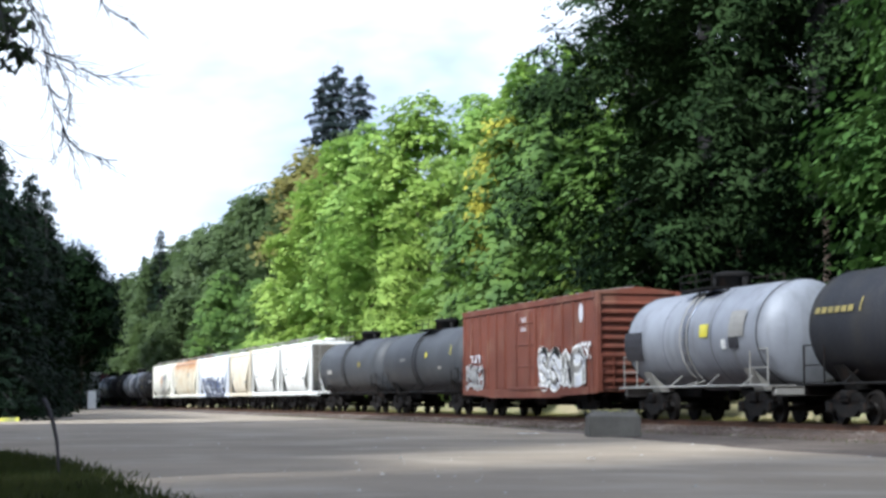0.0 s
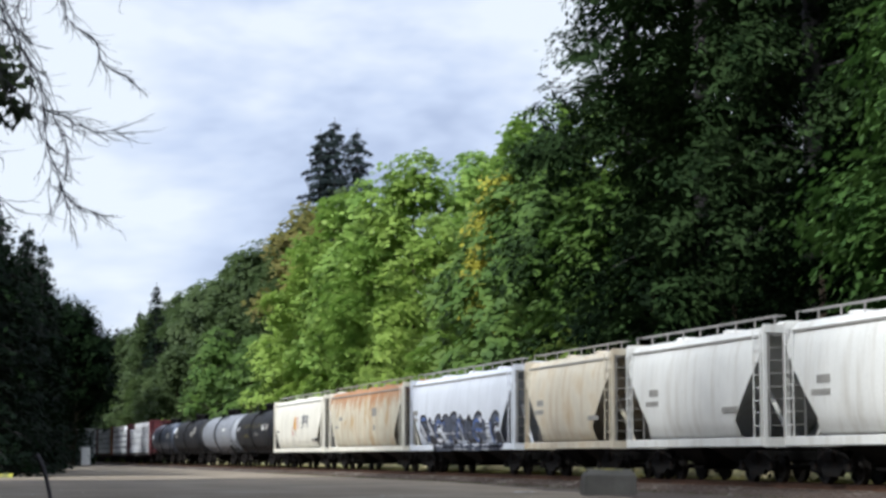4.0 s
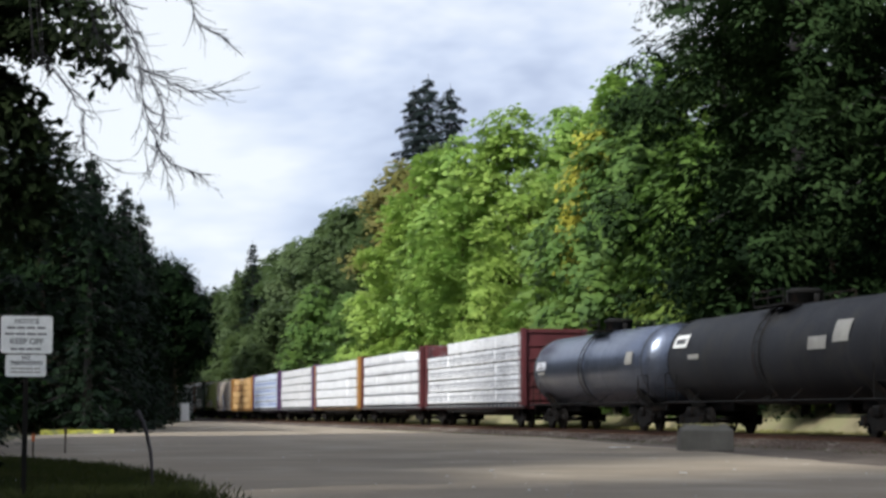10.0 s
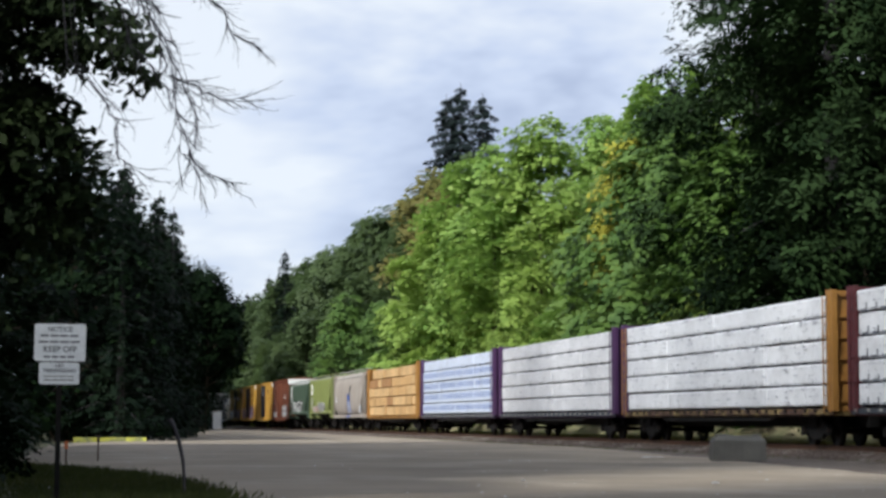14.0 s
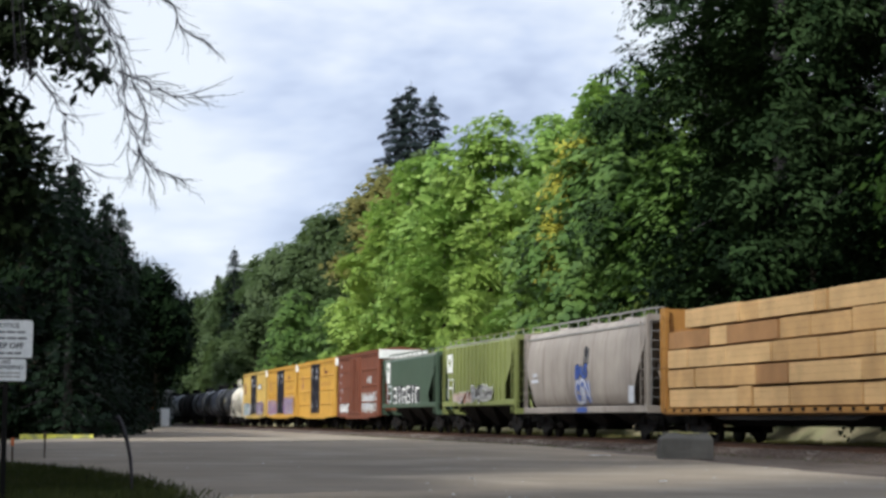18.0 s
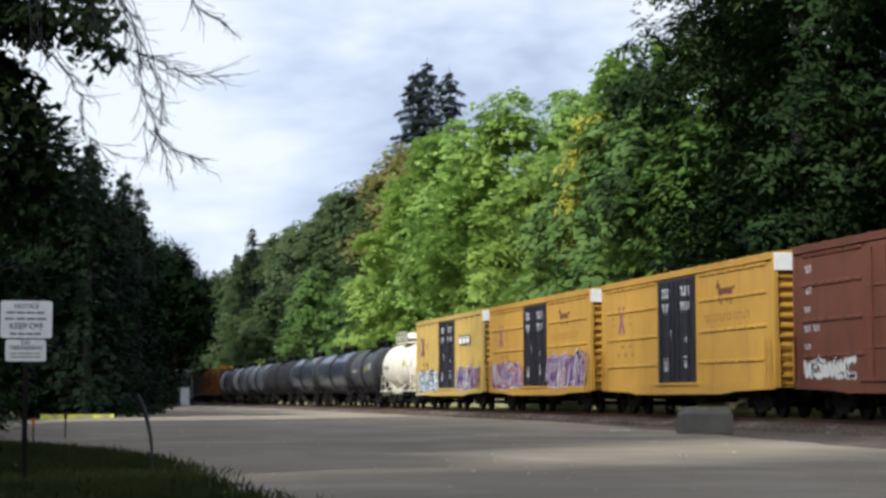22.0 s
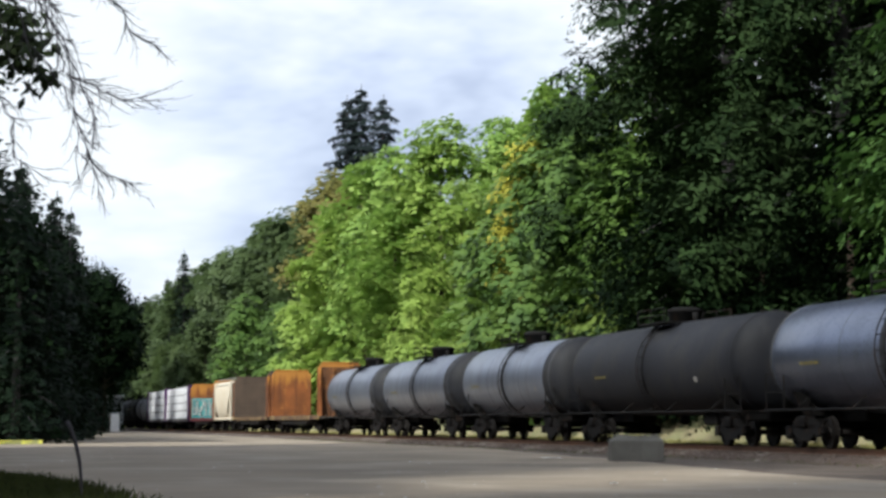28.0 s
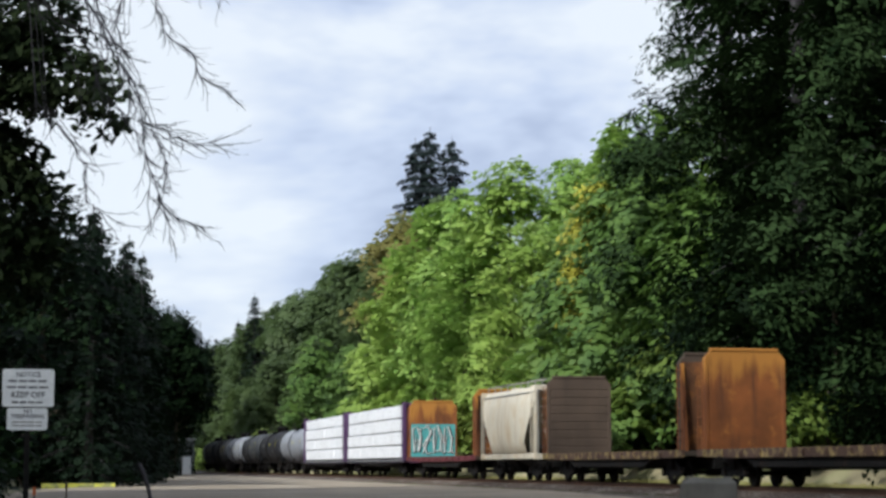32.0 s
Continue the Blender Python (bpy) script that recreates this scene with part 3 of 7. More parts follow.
for side in (-0.755, 0.755):
    bm = bm_new()
    extrude_y(bm, [(TRACK + side + a, b) for a, b in ((-0.07, 0.145), (0.07, 0.145), (0.07, 0.158), (0.012, 0.175), (0.012, 0.26), (0.036, 0.27), (0.036, RAIL), (-0.036, RAIL), (-0.036, 0.27), (-0.012, 0.26), (-0.012, 0.175), (-0.07, 0.158))], -700, 900)
    part("rail", bm, "rail", track)

# ballast stones scattered on the shoulder
rng = random.Random(5)
bm = bm_new()
for _ in range(2600):
    x, y, r = rng.uniform(19.6, 21.3), rng.uniform(30, 110), rng.uniform(0.025, 0.06)
    z = 0.0 + max(0.0, min(1.0, (x - 19.7) / 1.2)) * 0.16
    v = [bm.verts.new((x + r * rng.uniform(0.6, 1.3) * a, y + r * rng.uniform(0.6, 1.3) * b, z + r * c)) for a, b, c in ((-1, -1, 0), (1, -1, 0), (1, 1, 0), (-1, 1, 0), (0.2, 0.1, 1))]
    for f in ((0, 1, 4), (1, 2, 4), (2, 3, 4), (3, 0, 4)):
        bm.faces.new([v[i] for i in f])
ob = part("ballast_stones", bm, "ballast", None)
tagged(ob, "loose brown ballast stones along the track shoulder", "stones", kind="stuff")


rng = random.Random(15)
bm = bm_new()
for _ in range(260):
    y = 17 + 40 * rng.random() ** 1.6
    x, r = rng.uniform(lot_edge(y) + 0.6, 15), rng.uniform(0.008, 0.030) * rng.uniform(0.5, 1.2)
    v = [bm.verts.new((x + r * rng.uniform(0.6, 1.5) * a, y + r * rng.uniform(0.6, 1.3) * b, 0.02 + 0.035 * noise.noise((x * 0.16, y * 0.16, 0)) + r * c)) for a, b, c in ((-1, -1, 0), (1, -1, 0), (1, 1, 0), (-1, 1, 0), (0.2, 0.1, 1.3))]
    for f in ((0, 1, 4), (1, 2, 4), (2, 3, 4), (3, 0, 4)):
        bm.faces.new([v[i] for i in f])
tagged(part("lot_pebbles", bm, "pebble", None), "pale loose pebbles strewn over the gravel lot", "pebbles", kind="stuff")


# ---- vegetation ----
def leaf_mesh(name, centres, size, rs, facing, aspect=0.8, loose=0.34, hang=0.25):
    """Folded leaf blades at the centres, their faces turned about the given ways; each is an island of its own."""
    n = len(centres)
    c = np.asarray(centres)
    nn = np.asarray(facing) + rs.normal(size=(n, 3)) * loose
    nn /= np.linalg.norm(nn, axis=1)[:, None] + 1e-9
    d = rs.normal(size=(n, 3))
    d[:, 2] -= hang
    d -= nn * np.sum(d * nn, 1)[:, None]
    d /= np.linalg.norm(d, axis=1)[:, None] + 1e-9
    s = np.cross(nn, d)
    L = size * rs.uniform(0.6, 1.4, n)[:, None]
    W = L * aspect * rs.uniform(0.7, 1.1, n)[:, None]
    v = np.empty((n, 4, 3))
    v[:, 0] = c - d * L * 0.5 - nn * L * 0.06
    v[:, 1] = c + s * W * 0.5
    v[:, 2] = c + d * L * 0.5 - nn * L * 0.10
    v[:, 3] = c - s * W * 0.5
    me = bpy.data.meshes.new(name)
    me.vertices.add(n * 4)
    me.vertices.foreach_set("co", v.reshape(-1))
    me.loops.add(n * 6)
    idx = (np.arange(n)[:, None] * 4 + np.array([0, 2, 1, 0, 3, 2])).reshape(-1)
    me.loops.foreach_set("vertex_index", idx.astype(np.int32))
    me.polygons.add(n * 2)
    me.polygons.foreach_set("loop_start", np.arange(0, n * 6, 3, dtype=np.int32))
    me.polygons.foreach_set("use_smooth", np.ones(n * 2, dtype=bool))
    me.update(calc_edges=True)
    # leaves of one pad are shaded much alike
    soft = np.asarray(facing) / (np.linalg.norm(facing, axis=1)[:, None] + 1e-9) + 0.2 * nn
    soft /= np.linalg.norm(soft, axis=1)[:, None] + 1e-9
    me.normals_split_custom_set_from_vertices(np.repeat(soft, 4, 0))
    return me


def clumps(rs, lobes, count, per, spread, flat=0.38):
    """Leaf centres in flat drooping pads over the outsides of the lobes (x, y, z, radius, height factor), and the ways that they face."""
    area = np.array([q[3] ** 2 for q in lobes])
    pick = rs.choice(len(lobes), count, p=area / area.sum())
    lob = np.array(lobes)[pick]
    u = rs.normal(size=(count, 3))
    u[:, 2] = u[:, 2] * 0.9 + 0.1
    u /= np.linalg.norm(u, axis=1)[:, None]
    rad = lob[:, 3:4] * (1.06 - 0.5 * rs.uniform(0, 1, (count, 1)) ** 2.2)
    base = lob[:, :3] + u * rad * np.stack([np.ones(count), np.ones(count), lob[:, 4]], 1)
    big = rs.uniform(0.7, 1.35, (count, 1)) * spread
    off = rs.normal(size=(count, per, 3)) * big[:, None, :]
    off[:, :, 2] *= flat
    # pads slope down and away from the tree
    out = u[:, None, :2]
    off[:, :, 2] -= 0.55 * np.sum(off[:, :, :2] * out, 2)
    c = (base[:, None, :] + off).reshape(-1, 3)
    face = u * 0.5 + np.array([-0.30, -0.22, 0.72])
    return c, np.repeat(face, per, 0)


def make_limbs(bm, height, r, rs, lobes, lean=0.0):
    top = Vector((lean, 0, height * 0.8))
    tube(bm, [(0, 0, -0.6), (lean * 0.2, 0, height * 0.3), (lean * 0.6, 0, height * 0.55), top], r, r * 0.25, 7)
    for q in lobes[:7]:
        z = min(max(q[2] - q[3] * 0.9, height * 0.18), height * 0.7)
        f = z / (height * 0.8)
        a = Vector((lean * f, 0, z))
        b = Vector(q[:3])
        tube(bm, [a, a.lerp(b, 0.5) + Vector((0, 0, 0.15 * q[3])), b], r * 0.35, r * 0.08, 5)


def broadleaf(name, height, width, seed, leaves, material, leaf=0.36, trunk=0.28, low=0.12, lobes_n=16, label="", category="tree", pad=0.55, per=15):
    rs = np.random.RandomState(seed)
    lobes = []
    for k in range(lobes_n):
        f = (k + 0.5) / lobes_n
        z = height * (low + (0.9 - low) * f)
        girth = width * 0.5 * (math.sin(math.pi * min(1.0, 0.18 + 0.80 * f)) ** 0.7)
        a = k * 2.4 + rs.uniform(-0.5, 0.5)
        r = width * rs.uniform(0.13, 0.27)
        d = max(0.0, girth - r * 0.6) * rs.uniform(0.6, 1.08)
        lobes.append((d * math.cos(a), d * math.sin(a), z, r, rs.uniform(0.7, 1.0)))
    th = thing(name, pose(0, 0, 0), label, category)
    bm = bm_new()
    make_limbs(bm, height, trunk, rs, lobes)
    part("trunk", bm, "bark", th)
    c, u = clumps(rs, lobes, leaves // per, per, pad, 0.4)
    part("crown", leaf_mesh("crown", c, leaf, rs, u, 0.85, 0.2), material, th)
    return th


def conifer(name, height, width, seed, sprays, material, size=0.3, label="", bare=0.05, power=0.75, ragged=0.25, tiers=1.4, boughs=8, category="conifer"):
    """A straight trunk with tiers of drooping boughs hung with sprays."""
    rs = np.random.RandomState(seed)
    th = thing(name, pose(0, 0, 0), label, category)
    bm = bm_new()
    tube(bm, [(0, 0, -0.6), (0.05, 0, height * 0.5), (0, 0, height)], height * 0.014 + 0.1, 0.03, 7)
    rows = int(height * tiers)
    plan = []
    for k in range(rows):
        f = bare + (1 - bare) * k / rows
        reach = width * 0.5 * (1 - f) ** power * rs.uniform(1 - ragged, 1 + ragged * 0.5) + 0.3
        a0 = rs.uniform(0, 6.28)
        for j in range(boughs):
            plan.append((f * height + rs.uniform(-0.3, 0.3), a0 + j * 6.28 / boughs + rs.uniform(-0.3, 0.3), reach * rs.uniform(0.55, 1.12)))
    total = sum(q[2] for q in plan)
    centres, faces = [], []
    for i, (z0, a, rr) in enumerate(plan):
        per = max(5, int(sprays * rr / total))
        ca, sa = math.cos(a), math.sin(a)
        if i % 2 == 0:
            tube(bm, [(0, 0, z0), (rr * 0.5 * ca, rr * 0.5 * sa, z0 + rr * 0.02), (rr * ca, rr * sa, z0 - rr * 0.2)], 0.028, 0.008, 4, False)
        t = rs.uniform(0.1, 1.0, per) ** 0.65
        side = rs.normal(size=per) * (0.10 + 0.16 * rr * (1.15 - t))
        c = np.stack([rr * t * ca - side * sa, rr * t * sa + side * ca, z0 + rr * (0.08 * t - 0.30 * t * t) - np.abs(side) * 0.35 - rs.exponential(0.10 + 0.02 * rr, per)], 1)
        centres.append(c)
        faces.append(np.stack([0.55 * ca - side * 0.8 * sa, 0.55 * sa + side * 0.8 * ca, np.full(per, 0.7)], 1))
    part("trunk", bm, "twig", th)
    part("crown", leaf_mesh("crown", np.concatenate(centres), size, rs, np.concatenate(faces), 0.55, 0.28, 0.9), material, th)
    return th


def cedar(name, height, width, seed, leaves, material, size, label):
    """A straight trunk hung from the ground up with heavy drooping boughs, dark gaps between them."""
    rs = np.random.RandomState(seed)
    th = thing(name, pose(0, 0, 0), label, "conifer")
    bm = bm_new()
    tube(bm, [(0, 0, -0.6), (0.05, 0, height * 0.5), (0, 0, height)], height * 0.014 + 0.1, 0.03, 7)
    lobes = []
    n = 62
    for k in range(n):
        f = (k + 0.5) / n
        reach = width * 0.5 * (1 - f) ** 0.62 * rs.uniform(0.55, 1.05) + 0.2
        a = k * 2.4 + rs.uniform(-0.4, 0.4)
        r = (0.62 + 0.16 * reach) * rs.uniform(0.75, 1.2)
        z = height * (0.03 + 0.95 * f)
        x, y = reach * math.cos(a), reach * math.sin(a)
        tube(bm, [(0, 0, z + 0.1), (x * 0.5, y * 0.5, z + 0.25), (x, y, z - 0.2 * reach)], 0.05, 0.015, 4, False)
        lobes.append((x, y, z - 0.25 * reach, r, rs.uniform(0.75, 1.1)))
        lobes.append((x * 0.55, y * 0.55, z - 0.08 * reach, r * 0.9, 0.7))
    part("trunk", bm, "twig", th)
    c, u = clumps(rs, lobes, leaves // 20, 20, 0.29, 0.5)
    part("crown", leaf_mesh("crown", c, size, rs, u, 0.5, 0.25, 1.2), material, th)
    return th


def shrub(name, w, h, seed, leaves, material, leaf=0.26, label="", category="shrub"):
    rs = np.random.RandomState(seed)
    lobes = [(rs.uniform(-w, w) * 0.35, rs.uniform(-w, w) * 0.35, h * rs.uniform(0.25, 0.7), w * rs.uniform(0.2, 0.33), h / w * rs.uniform(0.7, 1.0)) for _ in range(7)]
    th = thing(name, pose(0, 0, 0), label, category)
    for q in lobes[:3]:
        bm = bm_new()
        tube(bm, [(q[0] * 0.1, q[1] * 0.1, -0.2), (q[0] * 0.6, q[1] * 0.6, q[2] * 0.6), q[:3]], 0.05, 0.015, 4)
        part("stem", bm, "bark", th)
    c, u = clumps(rs, lobes, leaves // 14, 14, leaf * 1.1)
    part("crown", leaf_mesh("crown", c, leaf, rs, u), material, th)
    return th


def plant(th, x, y, scale=1.0, turn=0.0, z=None, tall=1.0):
    """Stands a copy of the thing on the ground."""
    z = hill_z(x, y) if z is None else z
    ob = copy_thing(th, pose(x, y, z, 0, 0, turn))
    ob.scale = (scale, scale, scale * tall)
    return ob


# parents of the repeats: each is itself planted, the rest are copies
MAPLE = [broadleaf("maple_tree", 18, 9.5, 11 + k, 11000, "maple", 0.40, 0.3, 0.06, 15, "bright green broadleaf maple on the railway bank", pad=0.30) for k in range(3)]
GOLD = broadleaf("maple_tree", 18, 7.0, 31, 6000, "maple_gold", 0.42, 0.28, 0.45, 13, "maple with yellowing leaves on the railway bank", pad=0.46)
RUSTY = broadleaf("maple_tree", 18, 8, 33, 6000, "maple_rust", 0.46, 0.28, 0.2, 14, "maple with browning crown on the railway bank")
ALDER = [broadleaf("alder_tree", 13, 7.5, 41 + k, 7500, "alder", 0.38, 0.22, 0.03, 15, "soft green alder tree beside the railway", pad=0.28) for k in range(2)]
FAR = [broadleaf("broadleaf_tree", 20, 11, 51 + k, 5500, "far_leaf", 0.72, 0.3, 0.06, 14, "dull green broadleaf tree in the distant woods", pad=0.6) for k in range(2)]
SHADE = [broadleaf("broadleaf_tree", 13, 9, 61 + k, 9000, "shade_leaf", 0.30, 0.3, 0.03, 18, "dark broadleaf tree edging the lot, shade in its leaf colour", pad=0.5) for k in range(2)]
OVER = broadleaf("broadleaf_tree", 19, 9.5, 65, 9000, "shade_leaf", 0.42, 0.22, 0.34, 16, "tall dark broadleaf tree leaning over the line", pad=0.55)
CEDAR = [cedar("cedar_tree", 32, 10.5, 71 + k, 56000, "cedar", 0.31, "tall dark green cedar on the bank") for k in range(2)]
DIM = broadleaf("broadleaf_tree", 13, 7.5, 67, 10000, "dim_leaf", 0.30, 0.22, 0.03, 14, "dark green broadleaf tree under the cedars", pad=0.4)
SPRUCE = [conifer("conifer_tree", 20, 7.5, 81 + k, 7000, "needle", 0.36, "dark conifer in the woods") for k in range(2)]
FIR = conifer("fir_tree", 29, 9.0, 91, 11000, "fir_needle", 0.42, "tall ragged blue-black fir on the hilltop", 0.3, 0.5, 0.5, 0.7, 7)
SHADE_CONIFER = conifer("conifer_tree", 40, 9.0, 88, 6500, "needle", 1.0, "unseen tall conifer added to shade the lot and train", 0.03, 0.55, 0.25)
BUSH = [shrub("bramble_bush", 3.6, 2.6, 95 + k, 2800, "bush", 0.28, "leafy yellow-green bramble beside the track") for k in range(2)]
DIMBUSH = shrub("shaded_bush", 3.4, 2.4, 99, 2600, "shade_leaf", 0.2, "dark leafy bush under the trees")

FIRST = {}


def stand(th, x, y, scale=1.0, turn=0.0, tall=1.0):
    """Plants the first of a kind itself, then copies."""
    if th not in FIRST:
        FIRST[th] = True
        th.matrix_basis = pose(x, y, hill_z(x, y), 0, 0, turn)
        th.scale = (scale, scale, scale * tall)
        return th
    return plant(th, x, y, scale, turn, None, tall)


rng = random.Random(21)
# the wood on the bank: bright maples in front
for i, (x, y, top) in enumerate([(31.5, 158, 23.2), (32, 146, 23), (32, 133, 21.6), (32, 122.5, 22), (36, 112, 21.4), (30.4, 95.5, 19.4), (32.5, 95, 20.6), (37.5, 127, 23.8), (36.5, 119, 22.4)]):
    if i == 5:
        stand(GOLD, 28.2, 90, 0.62, rng.uniform(0, 360), 1.4 * rng.uniform(0.98, 1.04))
        continue
    stand(RUSTY if i == 0 else MAPLE[i % 3], x, y, (top - hill_z(x, y)) / 17.4, rng.uniform(0, 360), rng.uniform(0.98, 1.04))
for i, (x, y, top) in enumerate([(28.6, 150, 15), (28.8, 141, 18), (28.4, 131, 15.5), (28.6, 122, 16.5), (28.4, 115, 9.5), (29.0, 106, 15.5), (28.3, 100, 10), (28.8, 93, 15), (28.4, 87, 14.8), (30.5, 89, 18), (28.3, 81, 14.6), (28.5, 75.5, 13.5)]):
    tree, full = (ALDER[i % 2], 12.6) if y < 97 else (MAPLE[(i + 1) % 3], 17.4)
    stand(tree, x, y, (top - hill_z(x, y)) / full, rng.uniform(0, 360), 1.0)
stand(MAPLE[1], 36.6, 95, (21.6 - hill_z(36.6, 95)) / 17.4, 140)
# alders and bluish shrubs further along
for i in range(13):
    y = 158 + i * 15 + rng.uniform(-3, 3)
    stand(ALDER[i % 2] if i < 3 else FAR[i % 2], 28.5 + rng.uniform(-0.6, 1.5) + (0 if i < 3 else 1.5), y, rng.uniform(0.82, 1.12) * (1.0 if i < 3 else 0.6), rng.uniform(0, 360))
# the darker wood behind, up the slope
for i in range(60):
    y = 96 + i * 7.5 + rng.uniform(-3, 3)
    x = 37 + (i % 3) * 5.5 + rng.uniform(-1.5, 1.5)
    if y > 186:
        stand(FAR[i % 2], x - 1.5, y, rng.uniform(0.85, 1.05), rng.uniform(0, 360))
    elif x < 46:
        stand(FAR[i % 2], x, y, rng.uniform(0.44, 0.52), rng.uniform(0, 360))
for x, y, top in [(34, 297, 29.5), (35, 330, 25.5), (33, 352, 26), (38, 116, 24.4), (38.5, 113, 23.6), (37, 108, 22.6), (36, 262, 23)]:
    stand(SPRUCE[int(y) % 2], x, y, (top - hill_z(x, y)) / 20, rng.uniform(0, 360))
for i in range(14):
    stand(SPRUCE[i % 2], 30 + rng.uniform(0, 8), 330 + i * 14, rng.uniform(0.9, 1.2), rng.uniform(0, 360))
stand(FIR, 50, 233.5, (46.2 - hill_z(50, 233.5)) / 29, 30)
stand(FIR, 51.9, 228.5, (44.0 - hill_z(51.9, 228.5)) / 29, 130)
stand(FIR, 49.2, 239, (45.6 - hill_z(49.2, 239)) / 29, 220)
# tall dark cedars and the trees about them
for x, y, h in [(31.0, 78.5, 36), (30.5, 69, 34), (31.5, 61, 35), (33, 53, 34), (36, 47, 34)]:
    stand(CEDAR[int(y) % 2], x, y, h / 32, rng.uniform(0, 360))
for x, y, h in [(39, 61, 33), (41, 70, 32), (42, 80, 28), (38, 52, 34), (40, 44, 34), (37, 39, 32), (40, 88, 22)]:
    stand(CEDAR[int(y) % 2], x, y, h / 32, rng.uniform(0, 360))
for x, y, s in [(28.4, 69.5, 0.72), (28.6, 62, 0.7), (28.6, 55, 0.72), (32, 44, 0.95)]:
    stand(SHADE[int(y) % 2], x, y, s, rng.uniform(0, 360), 1.1)
for x, y, s in [(28.4, 47.5, 0.82), (29, 41, 0.9), (30, 35, 0.9)]:
    stand(DIM, x, y, s * 1.35, rng.uniform(0, 360))
# undergrowth by the track
for i in range(58):
    y = 34 + i * 3.1 + rng.uniform(-1, 1)
    # nearest bushes take the copy with shade in its leaf colour
    stand(BUSH[i % 2] if y > 60 else DIMBUSH, 28.1 + rng.uniform(-0.3, 1.2) + (1.6 if 74 < y < 128 else 0.0), y, rng.uniform(0.75, 1.35) * (1.5 if 74 < y < 128 else 1.0), rng.uniform(0, 360))
for i in range(18):
    stand(BUSH[i % 2], 27 + rng.uniform(-0.5, 1.0), 214 + i * 9, rng.uniform(1.2, 1.9), rng.uniform(0, 360))

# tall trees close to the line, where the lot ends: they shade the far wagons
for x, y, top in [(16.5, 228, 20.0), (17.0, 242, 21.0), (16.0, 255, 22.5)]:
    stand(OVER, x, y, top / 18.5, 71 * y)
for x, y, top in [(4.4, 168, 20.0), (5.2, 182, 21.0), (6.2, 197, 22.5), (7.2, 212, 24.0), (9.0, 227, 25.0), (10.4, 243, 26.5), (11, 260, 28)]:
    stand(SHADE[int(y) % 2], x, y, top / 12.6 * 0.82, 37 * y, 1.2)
# wood left of the lot, its shade put into the leaf colour
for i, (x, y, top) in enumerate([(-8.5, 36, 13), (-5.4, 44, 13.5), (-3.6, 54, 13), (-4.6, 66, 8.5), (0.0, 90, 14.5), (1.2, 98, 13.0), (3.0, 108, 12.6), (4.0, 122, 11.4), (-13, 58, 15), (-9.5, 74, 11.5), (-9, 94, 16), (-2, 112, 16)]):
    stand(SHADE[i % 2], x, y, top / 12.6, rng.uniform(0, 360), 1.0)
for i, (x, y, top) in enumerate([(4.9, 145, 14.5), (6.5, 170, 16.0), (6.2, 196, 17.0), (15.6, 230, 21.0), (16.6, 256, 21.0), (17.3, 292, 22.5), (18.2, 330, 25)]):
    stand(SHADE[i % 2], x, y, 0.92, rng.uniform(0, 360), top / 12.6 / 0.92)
# hidden back row, added only to shade the far wagons
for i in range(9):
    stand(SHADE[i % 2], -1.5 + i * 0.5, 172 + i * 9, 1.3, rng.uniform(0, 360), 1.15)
for x, y, top in [(2.4, 95, 14.6), (-0.4, 91, 16.0), (7.2, 149, 16.4), (5.4, 117, 13.8), (4.3, 102, 13.5), (5.9, 128, 14.5), (8.0, 158, 15.5), (9.8, 184, 16.5), (5.4, 120, 16.2), (8.0, 150, 15.2), (5.9, 112, 14.2), (6.4, 138, 15.0), (9.2, 176, 15.6), (2.2, 86, 13.2)]:
    stand(SPRUCE[int(y) % 2], x, y, top / 20, rng.uniform(0, 360))
for i in range(26):
    y = 88 + i * 5.5
    stand(DIMBUSH, min(lot_edge(y) - 1.4, 0.0708 * y - 2.6) + rng.uniform(-0.6, 0.2), y, rng.uniform(0.8, 1.4), rng.uniform(0, 360))
for x, y, s in [(-1.7, 21.5, 0.5), (-2.6, 24, 0.7), (-1.6, 28, 0.55), (-2.6, 33, 0.9), (-3.2, 40, 1.0), (-3.0, 48, 1.0), (-3.4, 57, 1.1), (-3.2, 70, 1.2), (-3.6, 18.5, 0.8)]:
    stand(DIMBUSH, x, y, s, rng.uniform(0, 360))


# unseen conifers added off to the left, to shade lot and near train
for i in range(16):
    # one is left out to let sun through to the sign
    if i != 4:
        stand(SHADE_CONIFER, -12.2 - (i % 3) * 2.4, -8 + i * 4.4, 1.0 + 0.03 * (i % 4), 47 * i)


# unseen wood added behind lot and viewer, to block low sky light
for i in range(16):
    # gap kept so that sun reaches the sign
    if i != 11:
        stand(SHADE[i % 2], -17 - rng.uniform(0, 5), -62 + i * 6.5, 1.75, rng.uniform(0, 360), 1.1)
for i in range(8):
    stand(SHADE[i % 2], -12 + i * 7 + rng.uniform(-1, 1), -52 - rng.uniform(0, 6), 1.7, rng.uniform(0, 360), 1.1)


